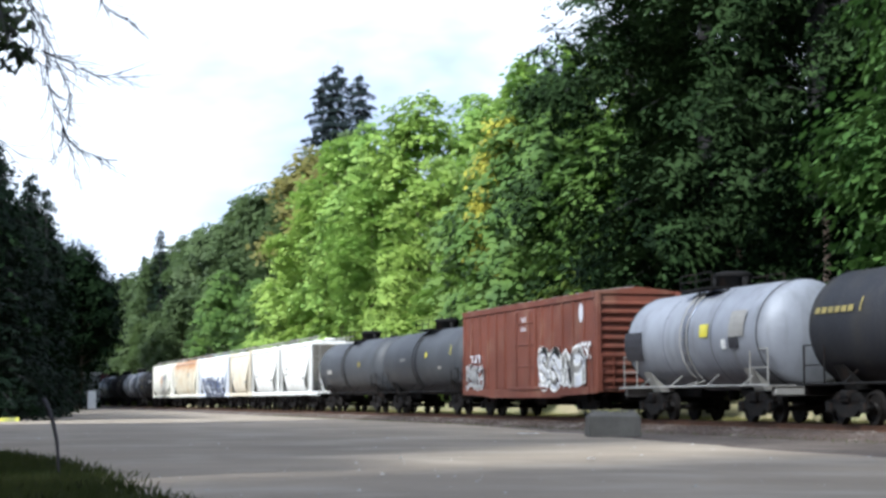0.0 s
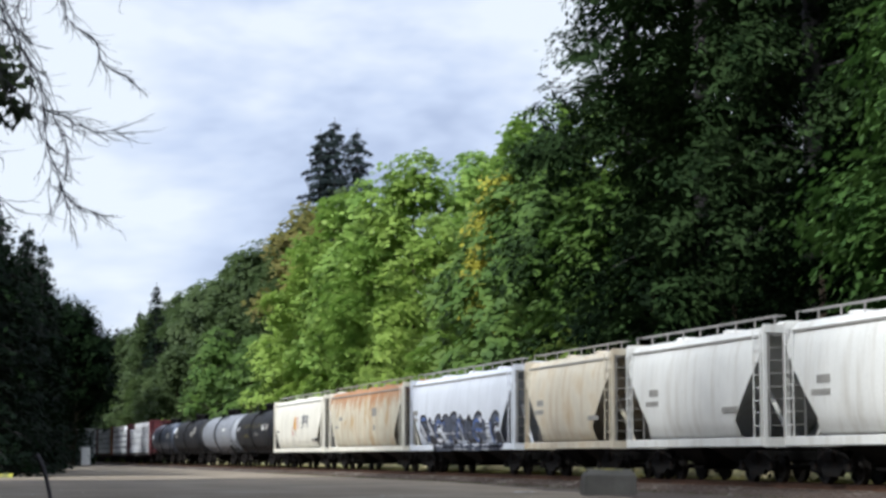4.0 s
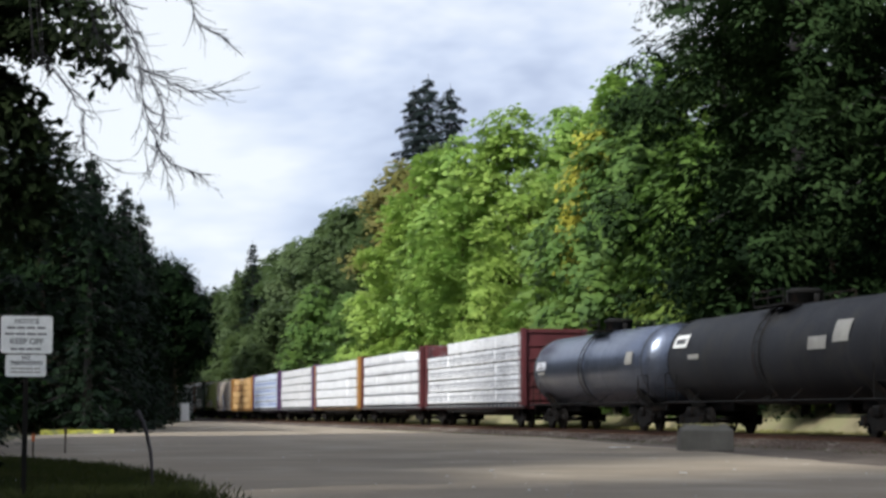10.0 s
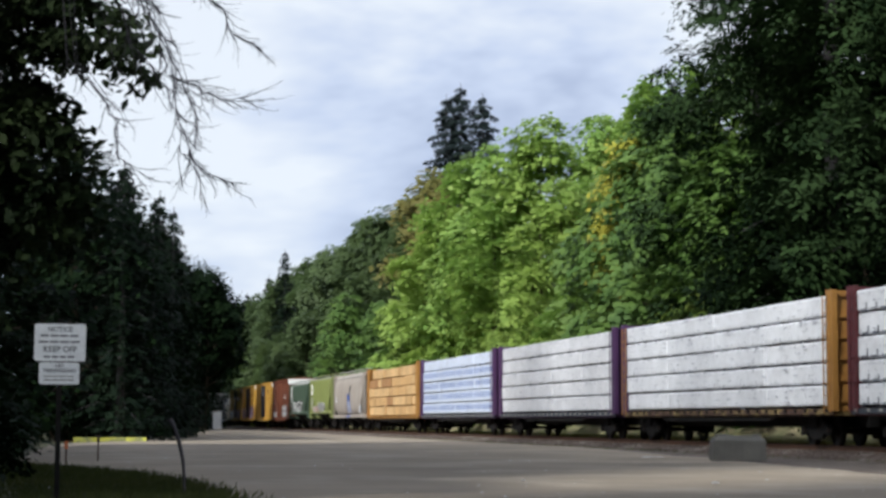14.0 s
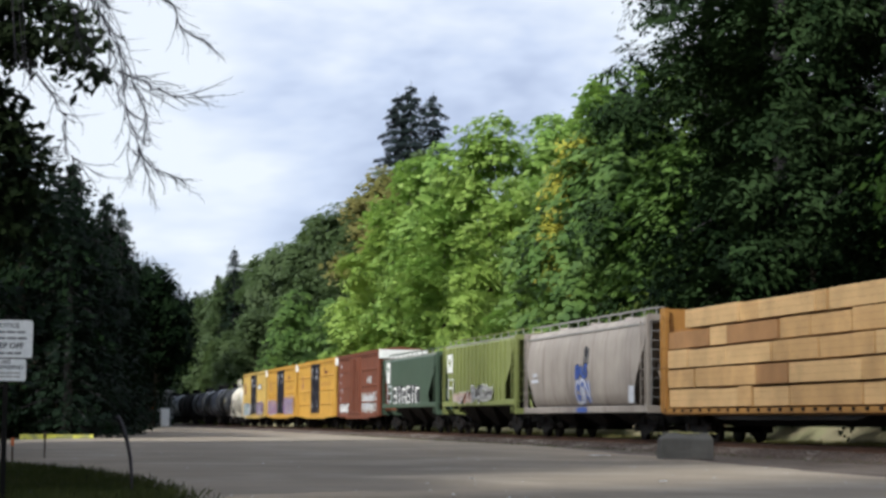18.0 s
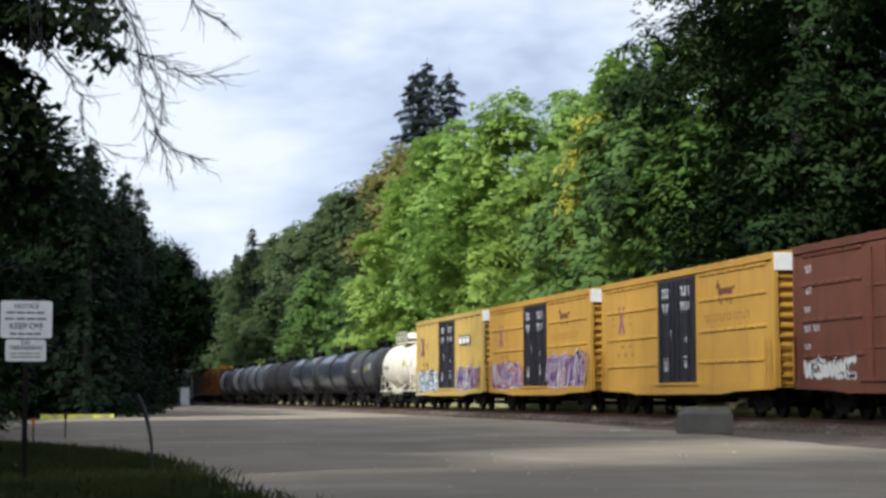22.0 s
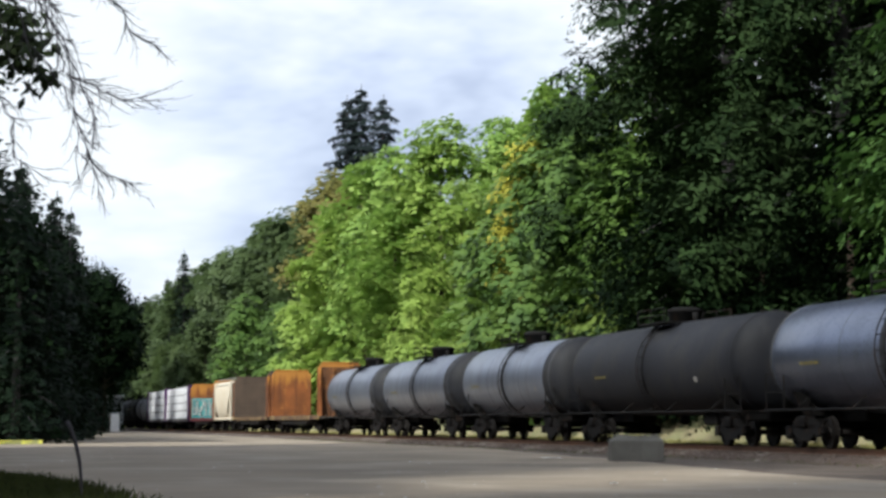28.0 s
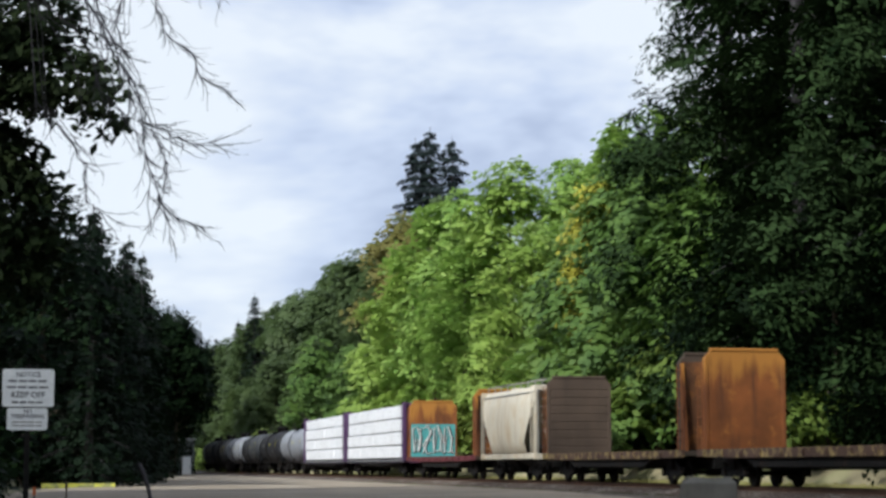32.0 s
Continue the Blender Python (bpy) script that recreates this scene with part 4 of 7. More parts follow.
# the near tree whose boughs hang into view
def near_tree():
    rs = np.random.RandomState(7)
    th = thing("overhanging_tree", pose(0, 0, 0), "dark broadleaf tree with hanging boughs beside the sign", "tree")
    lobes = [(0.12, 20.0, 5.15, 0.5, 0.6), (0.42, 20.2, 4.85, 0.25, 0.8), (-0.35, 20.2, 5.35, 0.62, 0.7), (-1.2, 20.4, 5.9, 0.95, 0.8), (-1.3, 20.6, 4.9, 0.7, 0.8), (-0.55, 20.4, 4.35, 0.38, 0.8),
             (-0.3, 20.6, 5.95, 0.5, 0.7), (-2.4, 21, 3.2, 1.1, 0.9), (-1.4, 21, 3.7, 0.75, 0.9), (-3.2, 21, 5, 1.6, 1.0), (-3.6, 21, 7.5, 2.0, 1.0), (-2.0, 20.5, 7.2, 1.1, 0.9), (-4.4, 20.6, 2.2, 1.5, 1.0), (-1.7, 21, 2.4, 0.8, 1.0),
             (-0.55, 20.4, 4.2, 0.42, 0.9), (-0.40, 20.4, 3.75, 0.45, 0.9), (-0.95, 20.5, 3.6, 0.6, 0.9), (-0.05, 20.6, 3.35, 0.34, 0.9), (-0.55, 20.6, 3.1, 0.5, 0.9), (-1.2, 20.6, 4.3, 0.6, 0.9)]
    bm = bm_new()
    tube(bm, [(-5.6, 20.5, -0.3), (-5.4, 20.6, 3), (-5.0, 20.6, 6), (-4.6, 20.5, 9.5)], 0.26, 0.1, 9)
    for q in lobes[3:9]:
        a = Vector((-5.2, 20.6, max(1.8, q[2] * 0.7)))
        tube(bm, [a, a.lerp(Vector(q[:3]), 0.5) + Vector((0, 0, 0.3)), q[:3]], 0.035, 0.01, 6)
    part("trunk", bm, "bark", th)
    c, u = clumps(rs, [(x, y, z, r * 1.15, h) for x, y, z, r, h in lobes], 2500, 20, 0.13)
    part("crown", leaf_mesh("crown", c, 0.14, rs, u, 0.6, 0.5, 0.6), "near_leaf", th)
    bm = bm_new()
    tube(bm, [(-4.7, 20.5, 8.6), (-2.5, 19.4, 8.2), (-0.6, 18.6, 7.4), (0.8, 18.1, 6.9), (2.2, 18.0, 6.7)], 0.09, 0.03, 7)
    part("bare_limb", bm, "twig", th)
    # bare hanging branches
    def wavy(pts, rr, amount):
        """More points along a path, bent a little."""
        out = []
        for a, b in zip(pts, pts[1:]):
            a, b = Vector(a), Vector(b)
            for f in (0.0, 0.34, 0.67):
                out.append(a.lerp(b, f) + Vector((rr.uniform(-1, 1), rr.uniform(-1, 1), rr.uniform(-1, 1))) * amount)
        return out + [Vector(pts[-1])]

    def grow(bm, pts, r, depth, rr):
        tube(bm, pts, r, r * 0.4, 5, False)
        if depth == 0:
            return
        for k in range(1, len(pts)):
            for _ in range(2 if depth == 2 and k > 2 else 1):
                p = Vector(pts[k - 1]).lerp(Vector(pts[k]), rr.uniform(0.0, 1.0))
                d = (Vector(pts[k]) - Vector(pts[k - 1])).normalized()
                d = (d + Vector((rr.uniform(-0.45, 0.5), rr.uniform(-0.3, 0.3), rr.uniform(-0.3, 0.25)))).normalized()
                ln = rr.uniform(0.10, 0.36) * (0.45 if depth == 1 else 1.0)
                bend = rr.uniform(-1.1, 1.2)
                way = [p]
                for q in range(1, 4):
                    f = q / 3
                    way.append(p + d * ln * f + Vector((0.55 * bend * ln * f * f + rr.uniform(-0.05, 0.05) * ln, 0, -0.35 * ln * f * (1 - f) + 0.22 * bend * ln * f * f)))
                grow(bm, way, r * 0.55, depth - 1, rr)
    rr = random.Random(3)
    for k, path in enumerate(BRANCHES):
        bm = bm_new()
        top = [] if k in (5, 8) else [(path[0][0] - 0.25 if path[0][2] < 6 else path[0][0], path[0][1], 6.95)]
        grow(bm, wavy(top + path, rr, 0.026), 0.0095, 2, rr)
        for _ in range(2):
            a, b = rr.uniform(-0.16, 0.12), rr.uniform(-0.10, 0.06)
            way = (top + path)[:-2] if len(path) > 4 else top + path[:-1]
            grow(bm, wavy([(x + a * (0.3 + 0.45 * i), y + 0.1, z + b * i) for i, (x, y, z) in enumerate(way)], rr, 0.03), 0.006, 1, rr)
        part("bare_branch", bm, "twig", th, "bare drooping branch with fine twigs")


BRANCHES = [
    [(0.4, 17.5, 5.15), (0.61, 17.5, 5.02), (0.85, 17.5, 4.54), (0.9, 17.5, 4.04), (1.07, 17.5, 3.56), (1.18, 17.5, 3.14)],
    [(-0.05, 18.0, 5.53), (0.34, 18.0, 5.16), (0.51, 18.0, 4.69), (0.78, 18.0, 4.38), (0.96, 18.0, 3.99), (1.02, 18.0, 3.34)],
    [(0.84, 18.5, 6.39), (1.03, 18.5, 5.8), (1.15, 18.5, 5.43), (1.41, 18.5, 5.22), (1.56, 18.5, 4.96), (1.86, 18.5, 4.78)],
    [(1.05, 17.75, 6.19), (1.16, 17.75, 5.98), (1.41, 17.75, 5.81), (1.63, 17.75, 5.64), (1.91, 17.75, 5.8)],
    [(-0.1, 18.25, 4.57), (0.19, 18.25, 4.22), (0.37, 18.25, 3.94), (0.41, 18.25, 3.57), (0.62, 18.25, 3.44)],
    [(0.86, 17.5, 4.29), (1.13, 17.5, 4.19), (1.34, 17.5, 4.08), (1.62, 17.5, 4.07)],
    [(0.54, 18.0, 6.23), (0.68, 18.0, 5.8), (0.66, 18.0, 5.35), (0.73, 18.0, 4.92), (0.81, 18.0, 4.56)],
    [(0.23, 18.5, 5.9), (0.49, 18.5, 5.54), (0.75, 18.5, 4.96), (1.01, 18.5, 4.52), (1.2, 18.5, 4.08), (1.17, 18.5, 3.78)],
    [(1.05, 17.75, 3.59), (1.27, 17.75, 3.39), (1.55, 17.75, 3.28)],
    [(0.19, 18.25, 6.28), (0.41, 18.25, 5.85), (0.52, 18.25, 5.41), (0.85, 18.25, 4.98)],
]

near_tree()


# grass blades on the verge and beside the track
def blades(name, n, region, h, material, label, seed):
    rs = np.random.RandomState(seed)
    pts = []
    while len(pts) < n:
        p = region(rs)
        if p is not None:
            pts.append(p)
    c = np.array(pts)
    c[:, 2] += h * 0.42
    me = leaf_mesh(name, c, h, rs, np.tile([-0.5, -1.0, 0.0], (len(c), 1)), 0.12, 0.7, -3.0)
    ob = part(name, me, material, None)
    tagged(ob, label, "grass", kind="stuff")


def verge(rs):
    y = rs.uniform(13, 37)
    e = lot_edge(y)
    x = e - abs(rs.normal()) * 1.6 + 0.05 + rs.normal() * 0.22
    return (x, y, 0.0) if x > -5 else None


blades("verge_grass", 14000, verge, 0.16, "grass", "unmown green grass on the verge by the sign", 3)
blades("trackside_grass", 16000, lambda rs: (26.9 + rs.normal() * 0.6, rs.uniform(30, 175), 0.0), 0.38, "dry_grass", "dry straw-coloured grass behind the track", 4)
blades("lot_weeds", 1500, lambda rs: (19.6 + abs(rs.normal()) * -0.7, rs.uniform(30, 110), 0.0), 0.10, "grass", "sparse low weeds at the lot's edge", 5)


# ---- things about the lot ----
def block():
    th = thing("concrete_block", pose(16.42, 43.3, 0.02, 0, 0, -9), "rough grey concrete block standing on the gravel", "concrete block")
    bm = bm_new()
    v = box(bm, -0.66, 0.66, -0.34, 0.34, 0, 0.62)
    bmesh.ops.bevel(bm, geom=[e for e in bm.edges if min(q.co.z for q in e.verts) > 0.5], offset=0.12, segments=1, affect="EDGES", profile=0.5)
    bmesh.ops.bevel(bm, geom=[e for e in bm.edges if max(q.co.z for q in e.verts) > 0.3], offset=0.02, segments=1, affect="EDGES", profile=0.5)
    bmesh.ops.subdivide_edges(bm, edges=bm.edges[:], cuts=2, use_grid_fill=True)
    for v in bm.verts:
        v.co += Vector((noise.noise(v.co * 3), noise.noise(v.co * 3 + Vector((9, 0, 0))), 0.6 * noise.noise(v.co * 4))) * 0.03
    part("body", bm, "concrete", th)
    bm = bm_new()
    for sx in (-0.36, 0.33):
        soft_box(bm, sx - 0.24, sx + 0.24, -0.2, 0.2, 0.60, 0.655, 0.02, 1)
    part("locking_lug", bm, "concrete", th)
    rs = np.random.RandomState(8)
    c = np.stack([rs.normal(0.0, 0.28, 260), rs.normal(0.0, 0.12, 260), np.full(260, 0.64)], 1)
    tagged(part("moss_tuft", leaf_mesh("moss_tuft", c, 0.10, rs, np.tile([-0.3, -0.6, 0.6], (260, 1)), 0.25, 0.6, -2.0), "dry_grass", th, "dry grass tuft on the block's top"), kind="stuff")


block()


def lettering(parent, text, x, z, size, material, y, name="lettering"):
    cu = bpy.data.curves.new(name, "FONT")
    cu.body, cu.size, cu.align_x, cu.align_y, cu.extrude, cu.offset = text, size, "CENTER", "CENTER", 0.001, size * 0.02
    ob = new(name, cu)
    deps = bpy.context.evaluated_depsgraph_get()
    me = bpy.data.meshes.new_from_object(ob.evaluated_get(deps))
    bpy.data.objects.remove(ob)
    me.transform(pose(x, y, z, 90, 0, 0))
    me.materials.clear()
    return part(name, me, material, parent)


def notice():
    th = thing("notice_sign", pose(-0.14, 20.0, 0.143, 0, 0, 3), "white railroad keep-off notice on a thin metal post", "sign")
    th.scale = (0.94, 0.94, 0.94)
    bm = bm_new()
    box(bm, -0.03, 0.03, -0.012, 0.012, -0.4, 2.03)
    part("post", bm, "steel", th)
    for name, x0, x1, z0, z1 in (("upper_board", -0.29, 0.29, 1.54, 1.97), ("lower_board", -0.23, 0.225, 1.275, 1.525)):
        bm = bm_new()
        v = box(bm, x0, x1, -0.022, -0.016, z0, z1)
        edges = [e for e in bm.edges if abs(e.verts[0].co.y - e.verts[1].co.y) > 0.001]
        bmesh.ops.bevel(bm, geom=edges, offset=0.03, segments=4, affect="EDGES", profile=0.5)
        b = part(name, bm, "sign_white", th)
        if name == "upper_board":
            lettering(b, "NOTICE", 0, 1.905, 0.075, "sign_black", -0.0235)
            lettering(b, "KEEP OFF", 0, 1.675, 0.09, "sign_black", -0.0235)
            rows = ((1.833, 0.44, 0.022), (1.762, 0.48, 0.022), (1.59, 0.36, 0.022))
            for z, w, h in rows:
                bm = bm_new()
                for k in range(4):
                    a = -w / 2 + w * k / 4
                    box(bm, a, a + w / 4 - 0.018, -0.0242, -0.0225, z - h / 2, z + h / 2)
                part("text_bar", bm, "sign_black", b)
        else:
            lettering(b, "NO", 0, 1.487, 0.06, "sign_black", -0.0235)
            lettering(b, "TRESPASSING", 0, 1.43, 0.062, "sign_black", -0.0235)
            for z in (1.365, 1.325):
                bm = bm_new()
                for k in range(4):
                    box(bm, -0.17 + k * 0.085, -0.095 + k * 0.085, -0.0242, -0.0225, z - 0.008, z + 0.008)
                part("text_bar", bm, "grey_mark", b)


notice()


def stick():
    th = thing("bent_stake", pose(1.33, 21.9, 0.0), "thin bent dark stake leaning in the verge grass", "stake")
    bm = bm_new()
    tube(bm, [(0.01, 0, -0.1), (0.0, 0, 0.3), (-0.02, 0, 0.5), (-0.07, 0, 0.72), (-0.12, 0, 0.86), (-0.18, 0.02, 0.98)], 0.017, 0.030, 7)
    part("shaft", bm, "twig", th)


stick()


def kerb():
    th = thing("parking_kerb", pose(1.7, 82.5, 0.0, 0, 0, -3), "yellow painted concrete parking kerb", "parking kerb")
    for k in range(2):
        bm = bm_new()
        extrude_x(bm, [(-0.18, 0), (0.18, 0), (0.12, 0.22), (-0.12, 0.22)], -1.6 + k * 1.62, 0.0 + k * 1.6)
        part("kerb_stone", bm, "kerb_yellow", th)


kerb()


def marker_stakes():
    for x, y, m, h in ((-0.1, 40.5, "cone_orange", 0.5), (0.62, 43, "bark", 0.62)):
        th = thing("survey_stake", pose(x, y, 0), "thin wooden survey stake by the lot's edge", "stake")
        bm = bm_new()
        box(bm, -0.02, 0.02, -0.01, 0.01, -0.1, h)
        part("shaft", bm, "bark", th)
        bm = bm_new()
        box(bm, -0.035, 0.035, -0.02, 0.02, h - 0.16, h + 0.01)
        part("flag", bm, m, th)


marker_stakes()


def cabinet():
    th = thing("utility_cabinet", pose(16.8, 215, 0.0), "white upright utility cabinet beside the track", "utility cabinet")
    bm = bm_new()
    soft_box(bm, -0.5, 0.5, -0.4, 0.4, 0, 2.1, 0.04)
    part("body", bm, "cabinet", th)
    bm = bm_new()
    box(bm, -0.44, 0.44, -0.415, -0.402, 0.15, 1.95)
    part("door", bm, "cabinet", th)
    bm = bm_new()
    box(bm, 0.3, 0.34, -0.45, -0.415, 0.95, 1.15)
    part("handle", bm, "steel", th)
    th = thing("signal_hut", pose(18.6, 238, 0.0), "pale metal railway equipment hut with a flat roof", "hut")
    bm = bm_new()
    box(bm, -0.95, 0.95, -1.2, 1.2, 0, 4.3)
    part("wall", bm, "shed", th)
    bm = bm_new()
    soft_box(bm, -1.05, 1.05, -1.4, 1.4, 4.3, 4.6, 0.03)
    part("roof", bm, "cabinet", th)
    bm = bm_new()
    box(bm, -0.45, 0.45, -1.23, -1.205, 0, 2.1)
    part("door", bm, "cabinet", th)


cabinet()

for x, y, a, w in ((14.9, 45.6, 20, 0.32), (6.9, 27.5, 60, 0.05), (-0.2, 25, 0, 0.1), (9.5, 26, 10, 0.06)):
    th = thing("paper_litter", pose(x, y, 0.05, 0, 0, a), "crumpled white paper litter on the ground", "litter")
    bm = bm_new()
    g = [[bm.verts.new((-w + w * i, (j - 1) * w * 0.35, 0.02 * ((i + j) % 2))) for i in range(3)] for j in range(3)]
    for j in range(2):
        for i in range(2):
            bm.faces.new((g[j][i], g[j][i + 1], g[j + 1][i + 1], g[j + 1][i]))
    bmesh.ops.solidify(bm, geom=bm.faces[:], thickness=0.006)
    part("sheet", bm, "litter", th)


# ---- the train: each vehicle stands at the origin on the rail top, its length along y, its near side at -x ----
def side_frame(bm, x):
    pts = [(-1.12, 0.42), (-0.62, 0.40), (-0.34, 0.20), (0.34, 0.20), (0.62, 0.40), (1.12, 0.42), (1.12, 0.60), (0.70, 0.62), (0.42, 0.80), (-0.42, 0.80), (-0.70, 0.62), (-1.12, 0.60)]
    extrude_x(bm, pts, x - 0.07, x + 0.07)


def wheelset(bm):
    for s in (-1, 1):
        prof = [(0.66, 0.0), (0.66, 0.14), (0.70, 0.16), (0.70, 0.36), (0.67, 0.41), (0.67, 0.445), (0.70, 0.44), (0.715, 0.415), (0.80, 0.41), (0.80, 0.35), (0.755, 0.33), (0.755, 0.15), (0.82, 0.12), (0.82, 0.0)]
        rings = []
        for x, r in prof:
            rings.append([bm.verts.new((s * x, r * math.cos(k * math.pi / 9), r * math.sin(k * math.pi / 9))) for k in range(18)])
        for a, b in zip(rings, rings[1:]):
            for k in range(18):
                bm.faces.new((a[k], a[(k + 1) % 18], b[(k + 1) % 18], b[k]))
    tube(bm, [(-1.05, 0, 0), (1.05, 0, 0)], 0.08, None, 8)


def spring_pack(bm):
    for x in (-0.98, 0.98):
        for y in (-0.16, 0.0, 0.16):
            lathe_z(bm, [(0.26, 0.07), (0.34, 0.055), (0.40, 0.07), (0.48, 0.055), (0.56, 0.07)], x, y, 8)


def add_bogie(car, y):
    b = part("bogie", shared("bogie_bolster", lambda bm: soft_box(bm, -1.15, 1.15, -0.22, 0.22, 0.56, 0.86, 0.04)), "steel", car)
    b.location = (0, y, 0)
    for x in (-0.98, 0.98):
        part("side_frame", shared(("side_frame", x), lambda bm: side_frame(bm, x)), "steel", b)
    part("spring_pack", shared("spring_pack", spring_pack), "steel", b)
    for dy in (-0.87, 0.87):
        w = part("wheelset", shared("wheelset", wheelset), "wheel", b)
        w.location = (0, dy, 0.42)
        for x in (-1.0, 1.0):
            a = part("axle_box", shared(("axle_box", x), lambda bm: soft_box(bm, x - 0.12, x + 0.12, -0.13, 0.13, 0.30, 0.58, 0.03)), "steel", b)
            a.location = (0, dy, 0)
    return b


def add_coupler(car, y, s):
    def build(bm):
        soft_box(bm, -0.09, 0.09, 0 if s > 0 else -0.62, 0.62 if s > 0 else 0, 0.74, 0.95, 0.03)
        soft_box(bm, -0.17, 0.17, (0.45 if s > 0 else -0.75), (0.75 if s > 0 else -0.45), 0.70, 0.99, 0.05)
    c = part("coupler", shared(("coupler", s), build), "steel", car)
    c.location = (0, y, 0)

    def hose(bm):
        tube(bm, [(0.35, 0, 0.8), (0.36, s * 0.2, 0.6), (0.34, s * 0.42, 0.42), (0.3, s * 0.6, 0.5)], 0.03, None, 5)
    h = part("air_hose", shared(("air_hose", s), hose), "steel", car)
    h.location = (0, y, 0)


def running_gear(car, L, inset=2.0):
    for s in (-1, 1):
        add_bogie(car, s * (L / 2 - inset))
        add_coupler(car, s * L / 2, s)


def add_ladder(car, x, y, z0, z1, material, along="y", w=0.42, step=0.32):
    """Rungs on a car's side (along y) or end (along x)."""
    key = ("ladder", along, w, round(z1 - z0, 2), step)

    def build(bm):
        n = max(2, int((z1 - z0) / step))
        d = (lambda a, z: (a, 0, z)) if along == "x" else (lambda a, z: (0, a, z))
        for a in (-w / 2, w / 2):
            tube(bm, [d(a, 0), d(a, z1 - z0)], 0.022, None, 4)
        for k in range(n):
            z = (z1 - z0) * (k + 0.5) / n
            tube(bm, [d(-w / 2, z), d(w / 2, z)], 0.016, None, 4)
    if (key, material) not in SHARED:
        SHARED[(key, material)] = shared((*key, material), build)
    ob = part("ladder", SHARED[(key, material)], material, car)
    ob.location = (x, y, z0)
    return ob


def bars(car, x, rows, material, name="marking"):
    """Flat painted bars standing in for lettering: (y0, y1, z0, z1), a little proud of the side at x."""
    for y0, y1, z0, z1 in rows:
        bm = bm_new()
        box(bm, x - 0.002, x + 0.004, y0, y1, z0, z1)
        part(name, bm, material, car)


def letters(car, x, y0, y1, z0, z1, n, material, name="stencil"):
    """A row of small painted strokes standing in for lettering that cannot be read."""
    bm = bm_new()
    w = (y1 - y0) / n
    for k in range(n):
        a = y0 + w * k
        box(bm, x - 0.002, x + 0.004, a + w * 0.1, a + w * 0.38, z0, z1)
        if k % 3 != 1:
            box(bm, x - 0.0025, x + 0.004, a + w * 0.38, a + w * 0.85, z1 - (z1 - z0) * 0.25, z1)
        if k % 2:
            box(bm, x - 0.0025, x + 0.004, a + w * 0.38, a + w * 0.85, z0, z0 + (z1 - z0) * 0.28)
    tagged(part(name, bm, material, car), kind="stuff")


def ribbon(bm, pts, half, place):
    """A flat band of that half width along the points (along, up), bent onto a side by place(); rounded at its ends."""
    pts = [Vector(p) for p in pts]
    left, right = [], []
    for i, p in enumerate(pts):
        d = (pts[min(i + 1, len(pts) - 1)] - pts[max(i - 1, 0)])
        d = d.normalized() if d.length > 1e-5 else Vector((1, 0))
        s = Vector((-d.y, d.x)) * half * (0.55 if i in (0, len(pts) - 1) else 1.0)
        left.append(bm.verts.new(place(*(p + s))))
        right.append(bm.verts.new(place(*(p - s))))
    for i in range(len(pts) - 1):
        bm.faces.new((left[i], left[i + 1], right[i + 1], right[i]))


# strokes of sprayed lettering in a unit cell: bars, bowls, hooks and zigzags, none a letter of its own
STROKES = [
    [(0.1, 0.0), (0.08, 0.5), (0.12, 1.0)], [(0.85, 0.05), (0.9, 0.5), (0.82, 0.95)], [(0.1, 0.95), (0.6, 1.0), (0.9, 0.75), (0.55, 0.5), (0.15, 0.5)],
    [(0.9, 0.85), (0.5, 1.0), (0.12, 0.6), (0.3, 0.1), (0.85, 0.12)], [(0.05, 0.05), (0.45, 0.95), (0.9, 0.05)], [(0.1, 0.1), (0.5, 0.0), (0.92, 0.3), (0.5, 0.55), (0.12, 0.75), (0.5, 1.0), (0.9, 0.9)],
    [(0.1, 0.5), (0.85, 0.45)], [(0.1, 0.08), (0.5, 0.02), (0.95, 0.12)], [(0.12, 0.95), (0.35, 0.1), (0.55, 0.7), (0.75, 0.08), (0.95, 0.95)], [(0.1, 0.9), (0.5, 0.5), (0.95, 0.02)],
]


